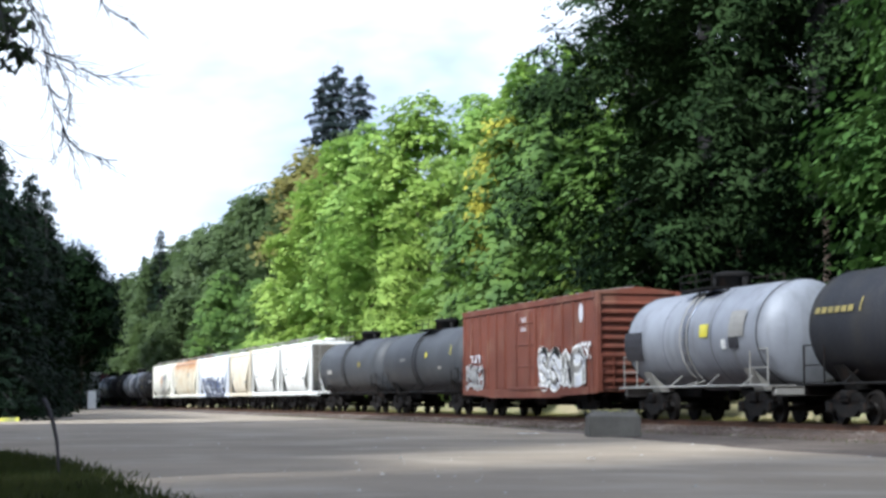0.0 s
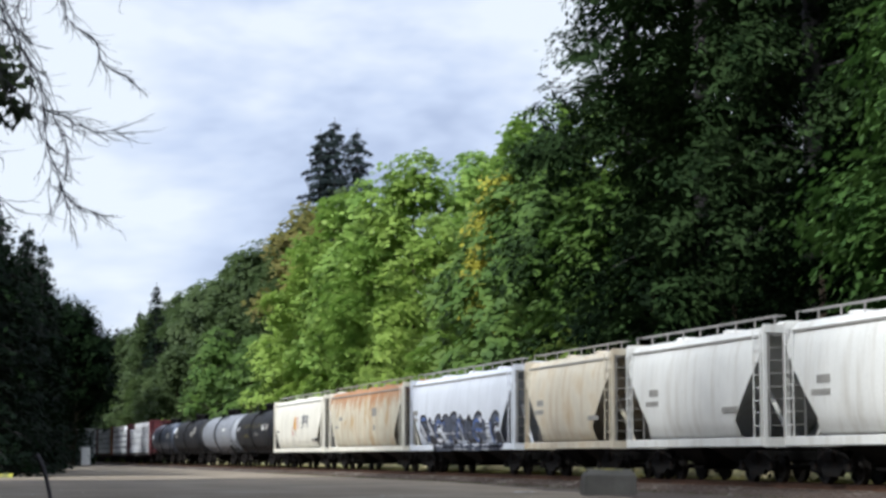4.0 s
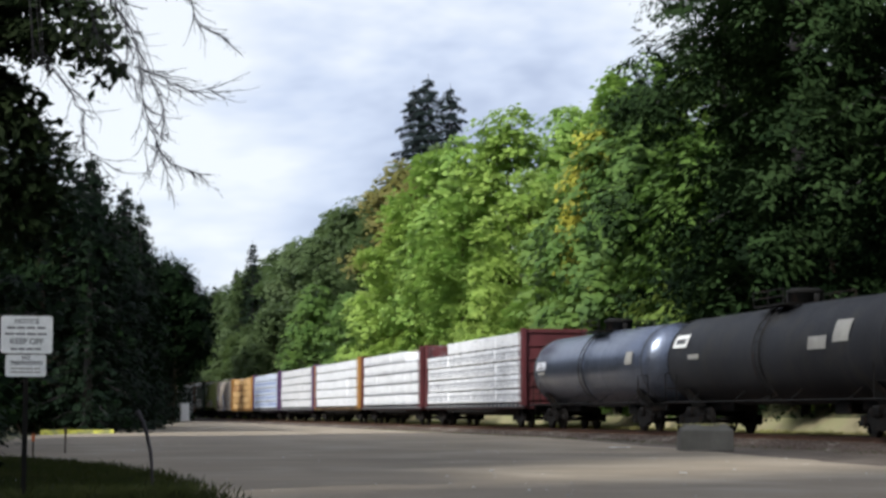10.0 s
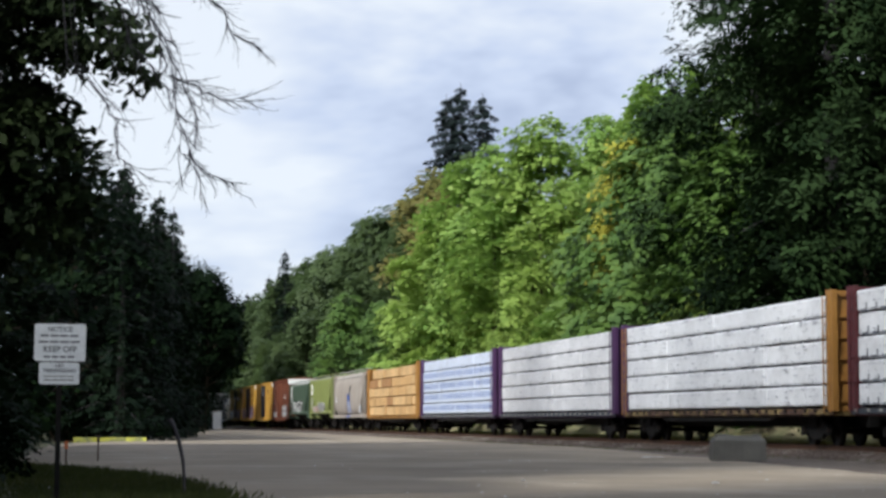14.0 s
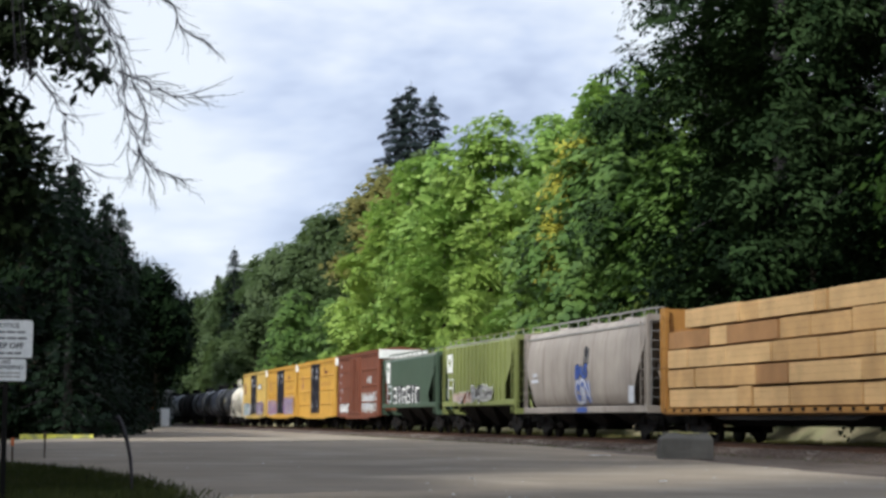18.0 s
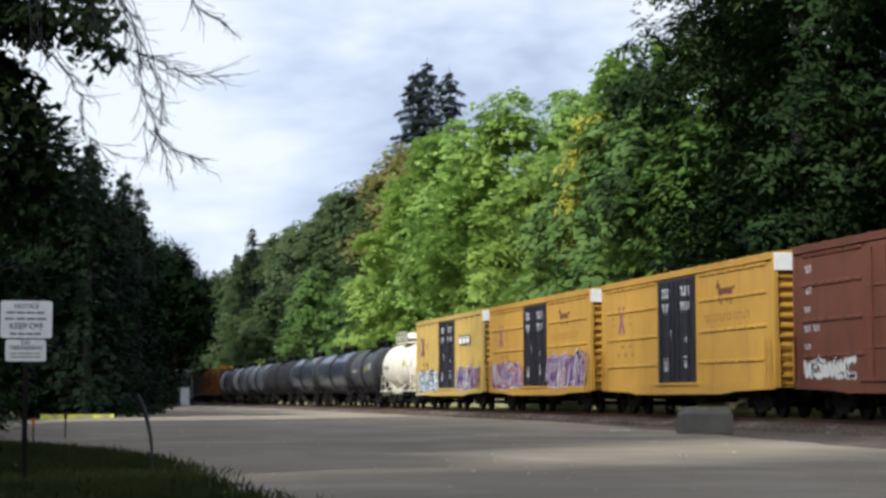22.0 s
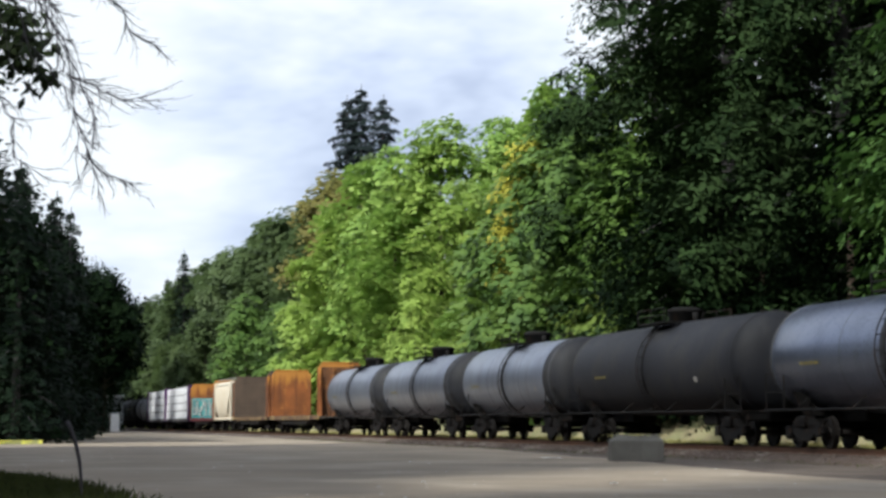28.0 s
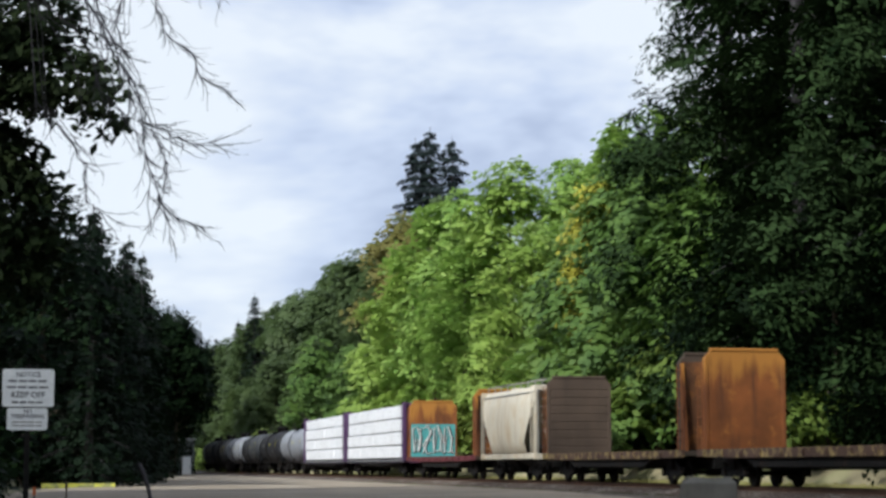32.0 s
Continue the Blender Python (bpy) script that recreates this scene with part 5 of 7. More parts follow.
def graffiti(car, xf, y0, y1, z0, z1, fill, lines, seed, n=7, slant=0.0, weight=0.13):
    """Spray-paint lettering: fat rounded strokes with an outline over a cloud of fill; xf gives the side's place at a height."""
    rr = random.Random(seed)
    w, hh = (y1 - y0) / n, z1 - z0

    def lay(off):
        return lambda y, z: (xf(min(max(z, z0), z1 + 0.1 * hh)) - off, min(max(y, y0 - 0.1), y1 + 0.1), z)

    if fill:
        bm = bm_new()
        m = n * 4
        cols = []
        for k in range(m + 1):
            yy = y0 + (y1 - y0) * k / m
            bulge = abs(math.sin(math.pi * k / 4 + seed))
            edge = 0.3 if k in (0, m) else 0.0
            lo = z0 + (0.14 - 0.12 * bulge + rr.uniform(0, 0.06) + edge) * hh
            hi = z1 - (0.22 - 0.18 * bulge + rr.uniform(0, 0.10) + edge) * hh
            cols.append([bm.verts.new((xf(z) - 0.004, yy, z)) for z in (lo, lo + (hi - lo) * 0.35, lo + (hi - lo) * 0.7, hi)])
        for p, q in zip(cols, cols[1:]):
            for j in range(3):
                bm.faces.new((p[j], p[j + 1], q[j + 1], q[j]))
        part("graffiti_fill", bm, fill, car)
    # each colour lays a few strokes in every cell; the first two form the outline and the body of the letters
    plan = []
    for k in range(n):
        lift, lean = rr.uniform(-0.06, 0.06) * hh, rr.uniform(-0.12, 0.12) * w
        for shape in rr.sample(STROKES, rr.randint(2, 3) + (1 if slant else 0)):
            pts = [(y0 + w * (k + 0.5) - (u - 0.5) * w * 1.08 + (lean + slant * hh) * (v - 0.5), z0 + hh * (0.08 + 0.82 * v) + lift) for u, v in shape]
            way = []
            for i in range(len(pts) - 1):
                p = [pts[max(i - 1, 0)], pts[i], pts[i + 1], pts[min(i + 2, len(pts) - 1)]]
                for q in range(4):
                    t = q / 4
                    way.append(tuple(0.5 * (2 * p[1][c] + (p[2][c] - p[0][c]) * t + (2 * p[0][c] - 5 * p[1][c] + 4 * p[2][c] - p[3][c]) * t * t + (3 * p[1][c] - p[0][c] - 3 * p[2][c] + p[3][c]) * t ** 3) for c in (0, 1)))
            plan.append(way + [pts[-1]])
    thick = min(w, hh) * weight
    for q, line in enumerate(lines):
        bm = bm_new()
        for way in plan:
            if q == 0:
                ribbon(bm, way, thick * 1.35, lay(0.007))
            elif q == 1:
                ribbon(bm, way, thick * 0.72, lay(0.010))
            elif rr.random() < 0.5:
                a, b = rr.uniform(-0.25, 0.25) * w, rr.uniform(-0.12, 0.12) * hh
                cut = rr.randint(2, len(way))
                ribbon(bm, [(y + a, z + b) for y, z in way[:cut]], thick * rr.uniform(0.2, 0.42), lay(0.010 + 0.003 * q))
        tagged(part("graffiti_stroke", bm, line, car), kind="stuff")


def railing(car, pts, material, height, name="railing"):
    """Posts and two rails through the points of a platform's edge."""
    bm = bm_new()
    for p in pts:
        tube(bm, [p, (p[0], p[1], p[2] + height)], 0.025, None, 4)
    for f in (0.5, 1.0):
        for a, b in zip(pts, pts[1:]):
            tube(bm, [(a[0], a[1], a[2] + height * f), (b[0], b[1], b[2] + height * f)], 0.022, None, 4)
    return tagged(part(name, bm, material, car), kind="stuff")


def tank_car(L, paint, label, r=1.48, cz=2.42, bands=None, dark_end=None, marks=(), platform="steel", frame="steel", tall_platform=False, skirt=True, wide_band=0.0):
    car = thing("tank_car", pose(0, 0, 0), label, "tank car", "wagons of the freight train")
    h = L / 2 - 0.35
    e = 0.62
    prof = [(-h, 0.0), (-h + 0.03, r * 0.35), (-h + 0.12, r * 0.62), (-h + 0.28, r * 0.84), (-h + 0.45, r * 0.95), (-h + e, r), (-h * 0.5, r + 0.012), (0, r + 0.03), (h * 0.5, r + 0.012), (h - e, r), (h - 0.45, r * 0.95), (h - 0.28, r * 0.84), (h - 0.12, r * 0.62), (h - 0.03, r * 0.35), (h, 0.0)]
    bm = bm_new()
    lathe_y(bm, prof, 0, cz, 40)
    shell = part("tank_shell", bm, paint, car)
    # only the leading end gets the darker colour
    if dark_end:
        bm = bm_new()
        lathe_y(bm, [(y, q + 0.012) for y, q in prof[:6]] + [(-h + 1.35, r + 0.012)], 0, cz, 40)
        part("end_cap", bm, dark_end, shell, "dark tank end cap")
    # weld seams
    for y in (-h + e, -h * 0.33, h * 0.33, h - e):
        bm = bm_new()
        lathe_y(bm, [(y - 0.03, r), (y - 0.02, r + 0.02), (y + 0.02, r + 0.02), (y + 0.03, r)], 0, cz, 40)
        part("weld_seam", bm, "charcoal" if "grey" in paint else paint, shell)
    bm = bm_new()
    lathe_y(bm, [(-0.16 - wide_band, r), (-0.14 - wide_band, r + 0.05), (0.14 + wide_band, r + 0.05), (0.16 + wide_band, r)], 0, cz, 40)
    part("centre_band", bm, bands or paint, shell)
    # saddles on the bolsters
    for s in (-1, 1):
        y = s * (L / 2 - 2.0)
        bm = bm_new()
        extrude_y(bm, [(-1.25, cz - r * 0.62), (-0.9, 0.88), (0.9, 0.88), (1.25, cz - r * 0.62), (0.75, cz - r * 0.93), (0, cz - r * 1.02), (-0.75, cz - r * 0.93)], y - 0.3, y + 0.3)
        part("saddle", bm, frame, car)
        bm = bm_new()
        soft_box(bm, -1.3, 1.3, s * (L / 2 - 0.35) - 0.12, s * (L / 2 - 0.35) + 0.12, 0.74, 1.0, 0.03)
        part("end_sill", bm, frame, car)
        bm = bm_new()
        soft_box(bm, -0.42, 0.42, s * (L / 2 - 2.4) - 1.9, s * (L / 2 - 2.4) + 1.9, 0.72, 1.02, 0.03)
        part("stub_sill", bm, "steel", car)
        # end platform with handrail
        ye = s * (L / 2 - 0.45)
        railing(car, [(-1.4, ye, 1.0), (-1.4, ye - s * 1.1, 1.0)], frame, 1.0, "end_handrail")
        railing(car, [(1.4, ye, 1.0), (1.4, ye - s * 1.1, 1.0)], frame, 1.0, "end_handrail")
        bm = bm_new()
        box(bm, -1.5, 1.5, ye - 0.25, ye + 0.25, 0.98, 1.03)
        part("end_platform", bm, frame, car)
    for x in (-1.46, 1.46):
        bm = bm_new()
        tube(bm, [(x, -h * 0.98, 1.02), (x, h * 0.98, 1.02)], 0.035, None, 5)
        for y in (-h * 0.7, -h * 0.25, h * 0.25, h * 0.7):
            tube(bm, [(x, y, 1.02), (x * 0.72, y, cz - r * 0.72)], 0.025, None, 4)
        part("side_rail", bm, frame, car)
    # manway, valve housing and platform on top
    zt = cz + r
    bm = bm_new()
    lathe_z(bm, [(zt - 0.1, 0.52), (zt + 0.32, 0.52), (zt + 0.34, 0.57), (zt + 0.44, 0.57), (zt + 0.50, 0.42)], 0, -0.1, 16)
    part("manway", bm, paint if tall_platform else "steel", car)
    bm = bm_new()
    lathe_z(bm, [(zt - 0.1, 0.24), (zt + 0.36, 0.24), (zt + 0.40, 0.18)], 0, 0.75, 12)
    part("valve_housing", bm, "steel", car)
    bm = bm_new()
    lathe_z(bm, [(zt - 0.1, 0.10), (zt + 0.30, 0.10)], 0, -0.95, 8)
    part("safety_vent", bm, "steel", car)
    py = 1.5 if tall_platform else 1.15
    for x0, x1 in ((-1.15, -0.55), (0.55, 1.15)):
        bm = bm_new()
        box(bm, x0, x1, -py, py, zt - 0.05, zt)
        for y in (-py * 0.9, py * 0.9):
            tube(bm, [(x1 if x0 < 0 else x0, y, zt - 0.05), ((x1 + x0) / 2, y, zt - 0.28)], 0.03, None, 4)
        part("top_walkway", bm, platform, car)
    if tall_platform:
        for x in (-1.15, 1.15):
            railing(car, [(x, -py + k * py / 2, zt) for k in range(5)], platform, 0.62)
        bm = bm_new()
        lathe_z(bm, [(zt - 0.1, 0.75), (zt + 0.55, 0.75), (zt + 0.60, 0.7)], 0, 0, 20)
        part("valve_dome", bm, paint, car)
        bm = bm_new()
        lathe_z(bm, [(zt + 0.10, 0.76), (zt + 0.11, 0.765), (zt + 0.24, 0.765), (zt + 0.25, 0.76)], 0, 0, 20)
        part("dome_band", bm, "black_mark", car)
    else:
        railing(car, [(-1.15, -py, zt), (-1.15, 0, zt), (-1.15, py, zt)], platform, 0.42)
        railing(car, [(1.15, -py, zt), (1.15, 0, zt), (1.15, py, zt)], platform, 0.42)
    # curved ladder up to the walkway on both sides
    for sx in (-1, 1):
        bm = bm_new()
        arc = [(sx * (r + 0.12) * math.cos(a), cz + (r + 0.12) * math.sin(a)) for a in [radians(-50 + 14 * k) for k in range(9)]]
        arc = [(sx * 1.46, 1.02)] + arc
        for y in (-0.24, 0.24):
            tube(bm, [(x, y, z) for x, z in arc], 0.024, None, 4)
        for (xa, za), (xb, zb) in zip(arc, arc[1:]):
            tube(bm, [((xa + xb) / 2, -0.24, (za + zb) / 2), ((xa + xb) / 2, 0.24, (za + zb) / 2)], 0.016, None, 4)
        part("ladder", bm, frame, car)
    bm = bm_new()
    lathe_z(bm, [(0.62, 0.12), (0.72, 0.16), (cz - r + 0.05, 0.16)], 0, 0.0, 10)
    part("bottom_outlet", bm, "steel", car)
    bm = bm_new()
    soft_box(bm, -0.5, 0.4, -L * 0.2 - 0.5, -L * 0.2 + 0.5, 0.62, 0.98, 0.05)
    part("brake_cylinder", bm, "steel", car)
    # painted panels on the curve of the shell: angle up from level, along, size
    for y0, y1, a0, a1, m in marks:
        bm = bm_new()
        seg = 4
        rows = []
        for k in range(seg + 1):
            a = radians(a0 + (a1 - a0) * k / seg)
            rr = r + 0.045
            rows.append([bm.verts.new((-rr * math.cos(a), y, cz + rr * math.sin(a))) for y in (y0, y1)])
        for a, b in zip(rows, rows[1:]):
            bm.faces.new((a[0], a[1], b[1], b[0]))
        part("placard" if y1 - y0 < 0.8 else "marking", bm, m, shell)
    running_gear(car, L)
    return car


def hopper_profile(curved):
    if curved:
        return [(-1.18, 1.10), (-1.42, 1.30), (-1.54, 1.7), (-1.58, 2.2), (-1.57, 2.9), (-1.52, 3.5), (-1.40, 3.98), (-1.22, 4.22), (-0.6, 4.34), (0, 4.38)]
    return [(-1.50, 1.10), (-1.52, 2.0), (-1.52, 3.0), (-1.52, 3.98), (-1.40, 4.12), (-0.7, 4.24), (0, 4.28)]


def hopper_car(L, paint, label, curved=True, ribs=0, bays=3, sill=None, roof=None, cut=1.6, end_colour=None, top=4.28, low=1.1):
    """A covered hopper: rolled sides, slope-sheet ends left open below, roof hatches and running boards."""
    car = thing("hopper_car", pose(0, 0, 0), label, "hopper car", "wagons of the freight train")
    sill, roof, end_colour = sill or paint, roof or paint, end_colour or paint
    h = L / 2 - 0.25
    half = hopper_profile(curved)
    k = (top - 1.1) / (half[-1][1] - 1.1)
    half = [(x, max(z, low)) for x, z in ((x, 1.1 + (z - 1.1) * k) for x, z in half)]
    ring = half + [(-x, z) for x, z in half[-2::-1]]
    # sides with slanted ends: lower points are drawn in towards the middle
    bm = bm_new()

    def end_y(z):
        f = max(0.0, min(1.0, (z - low - 0.1) / 2.2))
        return h - cut * (0.8 + 1.33 * f if f < 0.15 else (1 - f) / 0.85) - 0.1
    loops = []
    for s in (-1, 0, 1):
        loops.append([bm.verts.new((x, s * end_y(z), z)) for x, z in ring])
    for a, b in zip(loops, loops[1:]):
        for i in range(len(ring) - 1):
            bm.faces.new((a[i], a[i + 1], b[i + 1], b[i])).smooth = curved
    body = part("hopper_body", bm, paint, car)
    xs = half[3][0] if curved else -1.52
    # end sheets
    for s in (-1, 1):
        bm = bm_new()
        pts = [(x, z) for x, z in ring]
        sheet_v = [bm.verts.new((x * 0.97, s * (h - 0.2 - (top - z) / (top - low) * (cut + 1.5)), z)) for x, z in pts]
        n = len(pts)
        for i in range(n // 2):
            bm.faces.new((sheet_v[i], sheet_v[i + 1], sheet_v[n - 2 - i], sheet_v[n - 1 - i])) if i + 1 < n - 2 - i else None
        part("end_sheet", bm, end_colour, body)
        # corner posts and ladder
        for x in (-1.48, 1.48):
            bm = bm_new()
            box(bm, x - 0.05, x + 0.05, s * h - 0.06, s * h + 0.06, 0.95, top - 0.15)
            part("corner_post", bm, sill, car)
        bm = bm_new()
        box(bm, -1.48, 1.48, s * h - 0.08, s * h + 0.08, top - 0.32, top - 0.10)
        part("end_beam", bm, sill, car)
        bm = bm_new()
        box(bm, -1.48, 1.48, s * h - 0.08, s * h + 0.08, 0.95, 1.2)
        part("end_beam", bm, sill, car)
        for x in (-0.7, 0.7):
            bm = bm_new()
            tube(bm, [(x, s * h, 1.1), (x, s * (h - cut * 0.9), 2.7)], 0.06, None, 5)
            part("end_brace", bm, sill, car)
        add_ladder(car, -1.16, s * (h + 0.04), 1.0, top - 0.2, "galv" if curved else sill, "x")
        add_ladder(car, -1.56, s * (h - 0.3), 1.0, top - 0.25, sill, "y")
        bm = bm_new()
        box(bm, -1.3, 1.3, s * h - 0.3, s * h + 0.3, 0.9, 0.95)
        part("end_platform", bm, "steel", car)
    # side sill and under-body bays
    for x in (-1.5, 1.5):
        bm = bm_new()
        soft_box(bm, x - 0.07, x + 0.07, -h, h, low - 0.14, low + 0.1, 0.02)
        part("side_sill", bm, sill, car)
    bay = (2 * h - 3.6) / bays
    for b in range(bays):
        y = -h + 1.8 + bay * (b + 0.5)
        bm = bm_new()
        v = [bm.verts.new((x, y + d, z)) for z, w, l in ((low + 0.05, 1.3, bay * 0.5), (0.42, 0.42, 0.35)) for x, d in ((-w, -l), (w, -l), (w, l), (-w, l))]
        for f in ((0, 1, 5, 4), (1, 2, 6, 5), (2, 3, 7, 6), (3, 0, 4, 7), (4, 5, 6, 7)):
            bm.faces.new([v[i] for i in f])
        part("discharge_bay", bm, "steel", car)
        bm = bm_new()
        soft_box(bm, -0.6, 0.6, y - 0.42, y + 0.42, 0.34, 0.44, 0.02)
        part("outlet_gate", bm, "steel", car)
    # ribs on the side
    for i in range(ribs):
        y = -h + 0.9 + (2 * h - 1.8) * i / (ribs - 1)
        for x in (-1.555, 1.555):
            bm = bm_new()
            e = end_y(low + 0.9)
            if abs(y) > e:
                continue
            box(bm, x - 0.04, x + 0.04, y - 0.05, y + 0.05, low + 0.05, top - 0.3)
            part("side_rib", bm, paint, body)
    # roof: hatches and running boards on stands
    n = max(3, int(L / 3.2))
    for i in range(n):
        y = -h + 1.4 + (2 * h - 2.8) * i / (n - 1)
        bm = bm_new()
        lathe_z(bm, [(top - 0.06, 0.38), (top + 0.06, 0.38), (top + 0.09, 0.32)], 0, y, 14)
        part("roof_hatch", bm, roof, car)
    for x in (-0.98, 0.98):
        bm = bm_new()
        box(bm, x - 0.17, x - 0.09, -h - 0.1, h + 0.1, top + 0.13, top + 0.155)
        box(bm, x + 0.02, x + 0.10, -h - 0.1, h + 0.1, top + 0.13, top + 0.155)
        part("running_board", bm, "galv" if curved else sill, car)
        eave = half[-4 if curved else -3]
        bm = bm_new()
        box(bm, *((eave[0] - 0.045, eave[0] + 0.05) if x < 0 else (-eave[0] - 0.05, -eave[0] + 0.045)), -h + 0.25, h - 0.25, eave[1] - 0.035, eave[1] + 0.03)
        part("eave_rail", bm, "grey_mark", car)
        m = int(L / 1.25)
        for i in range(m + 1):
            y = -h + 2 * h * i / m
            st = part("board_stand", shared("board_stand", lambda bm: box(bm, -0.018, 0.018, -0.018, 0.018, -0.3, 0.13)), None, car)
            if not st.data.materials:
                st.data.materials.append(M["galv"])
            st.location = (x - 0.17, y, top)
    running_gear(car, L, 1.75)
    return car, xs


def box_car(L, paint, label, top=4.25, door=(-1.5, 1.5), door_paint=None, ribs=14, white_end=False, plug=False, roof="galv"):
    car = thing("boxcar", pose(0, 0, 0), label, "boxcar", "wagons of the freight train")
    door_paint = door_paint or paint
    h = L / 2
    bm = bm_new()
    extrude_y(bm, [(-1.48, 0.92), (1.48, 0.92), (1.48, top - 0.02), (-1.48, top - 0.02)], -h + 0.06, h - 0.06)
    body = part("car_body", bm, paint, car)
    bm = bm_new()
    extrude_y(bm, [(-1.56, top - 0.06), (1.56, top - 0.06), (1.56, top + 0.02), (0, top + 0.18), (-1.56, top + 0.02)], -h, h)
    part("roof", bm, paint, car)
    bm = bm_new()
    for i in range(int(L / 1.3)):
        y = -h + 0.6 + i * (L - 1.2) / (int(L / 1.3) - 1)
        extrude_y(bm, [(-1.5, top + 0.02), (1.5, top + 0.02), (1.5, top + 0.05), (0, top + 0.22), (-1.5, top + 0.05)], y - 0.04, y + 0.04)
    part("roof_ribs", bm, paint if white_end else roof, car)
    for x in (-1.5, 1.5):
        bm = bm_new()
        pts = [(-h, 0.86), (-h * 0.62, 0.80), (-h * 0.5, 0.72), (h * 0.5, 0.72), (h * 0.62, 0.80), (h, 0.86), (h, 1.08), (-h, 1.08)]
        extrude_x(bm, pts, x - 0.05, x + 0.05)
        part("side_sill", bm, paint, car)
        bm = bm_new()
        soft_box(bm, x - 0.05, x + 0.05, -h, h, top - 0.2, top - 0.02, 0.02)
        part("top_chord", bm, paint, car)
    # side panels: posts, or long pressed ledges on exterior-post plug-door cars
    for s, x in ((-1, -1.5), (1, 1.5)):
        if ribs:
            for i in range(ribs):
                y = -h + 0.12 + (L - 0.24) * i / (ribs - 1)
                if door[0] - 0.1 < y < door[1] + 0.1:
                    continue
                bm = bm_new()
                soft_box(bm, x - 0.045, x + 0.045, y - 0.06, y + 0.06, 1.08, top - 0.2, 0.02)
                part("side_post", bm, paint, body)
        if plug:
            for z in (1.75, 2.75, 3.75, top - 0.28):
                for y0, y1 in ((-h + 0.5, door[0] - 0.35), (door[1] + 0.35, h - 0.5)):
                    n = 7
                    for i in range(n):
                        a = y0 + (y1 - y0) * i / n
                        bm = bm_new()
                        soft_box(bm, x - 0.03, x + 0.03, a + 0.06, a + (y1 - y0) / n - 0.06, z - 0.045, z + 0.045, 0.015)
                        part("pressed_ledge", bm, paint, body)
        # door with frame, rods and latch
        bm = bm_new()
        soft_box(bm, x - 0.07, x + 0.07, door[0], door[1], 1.1, top - 0.25, 0.02)
        dr = part("side_door", bm, door_paint, car)
        w = door[1] - door[0]
        for y in [door[0] + w * f for f in ((0.12, 0.38, 0.5, 0.62, 0.88) if plug else (0.2, 0.8))]:
            bm = bm_new()
            tube(bm, [(x + s * 0.11, y, 1.15), (x + s * 0.11, y, top - 0.35)], 0.025, None, 5)
            part("lock_rod", bm, door_paint, dr)
        for z in (1.9, 2.7, 3.5):
            bm = bm_new()
            soft_box(bm, x - 0.10, x + 0.10, door[0] + 0.1, door[1] - 0.1, z - 0.03, z + 0.03, 0.01)
            part("door_rib", bm, door_paint, dr)
        bm = bm_new()
        soft_box(bm, x - 0.10, x + 0.10, door[0] - 1.3 if not plug else door[0] - 0.4, door[1] + 0.4, 1.02, 1.11, 0.01)
        part("door_track", bm, paint, car)
    # corrugated ends
    for s in (-1, 1):
        n = int((top - 1.2) / 0.30)
        for i in range(n):
            z = 1.1 + (top - 1.35) * (i + 0.5) / n
            bm = bm_new()
            y = s * (h - 0.05)
            extrude_x(bm, [(y - 0.0, z - 0.09), (y + s * 0.09, z - 0.03), (y + s * 0.09, z + 0.03), (y, z + 0.09)] if s > 0 else [(y, z + 0.09), (y + s * 0.09, z + 0.03), (y + s * 0.09, z - 0.03), (y, z - 0.09)], -1.36, 1.36)
            part("end_corrugation", bm, paint, body)
        for x in (-1.44, 1.44):
            bm = bm_new()
            soft_box(bm, x - 0.08, x + 0.08, s * h - 0.09, s * h + 0.05, 0.9, top - 0.02, 0.02)
            part("corner_post", bm, paint, car)
        add_ladder(car, -1.15, s * (h + 0.09), 0.9, 2.2, paint, "x")
        add_ladder(car, -1.58, s * (h - 0.35), 0.9, 2.4, paint, "y", 0.42, 0.4)
        if white_end:
            bm = bm_new()
            soft_box(bm, -1.50, 1.50, s * h + (0.05 if s > 0 else -0.12), s * h + (0.12 if s > 0 else -0.05), top - 0.52, top + 0.0, 0.01)
            part("white_height_panel", bm, "white_paint", car, "white excess-height panel")
        bm = bm_new()
        box(bm, -1.2, 1.2, s * (h + 0.18) - 0.16, s * (h + 0.18) + 0.16, 0.96, 1.0)
        part("end_platform", bm, "steel", car)
    bm = bm_new()
    soft_box(bm, -0.35, 0.35, -h, h, 0.6, 0.92, 0.03)
    part("centre_sill", bm, "steel", car)
    bm = bm_new()
    soft_box(bm, -0.9, -0.3, -1.0, 0.2, 0.45, 0.75, 0.06)
    part("brake_cylinder", bm, "steel", car)
    bm = bm_new()
    soft_box(bm, 0.3, 0.9, 0.6, 1.8, 0.45, 0.75, 0.06)
    part("air_reservoir", bm, "steel", car)
    running_gear(car, L, 2.1)
    return car


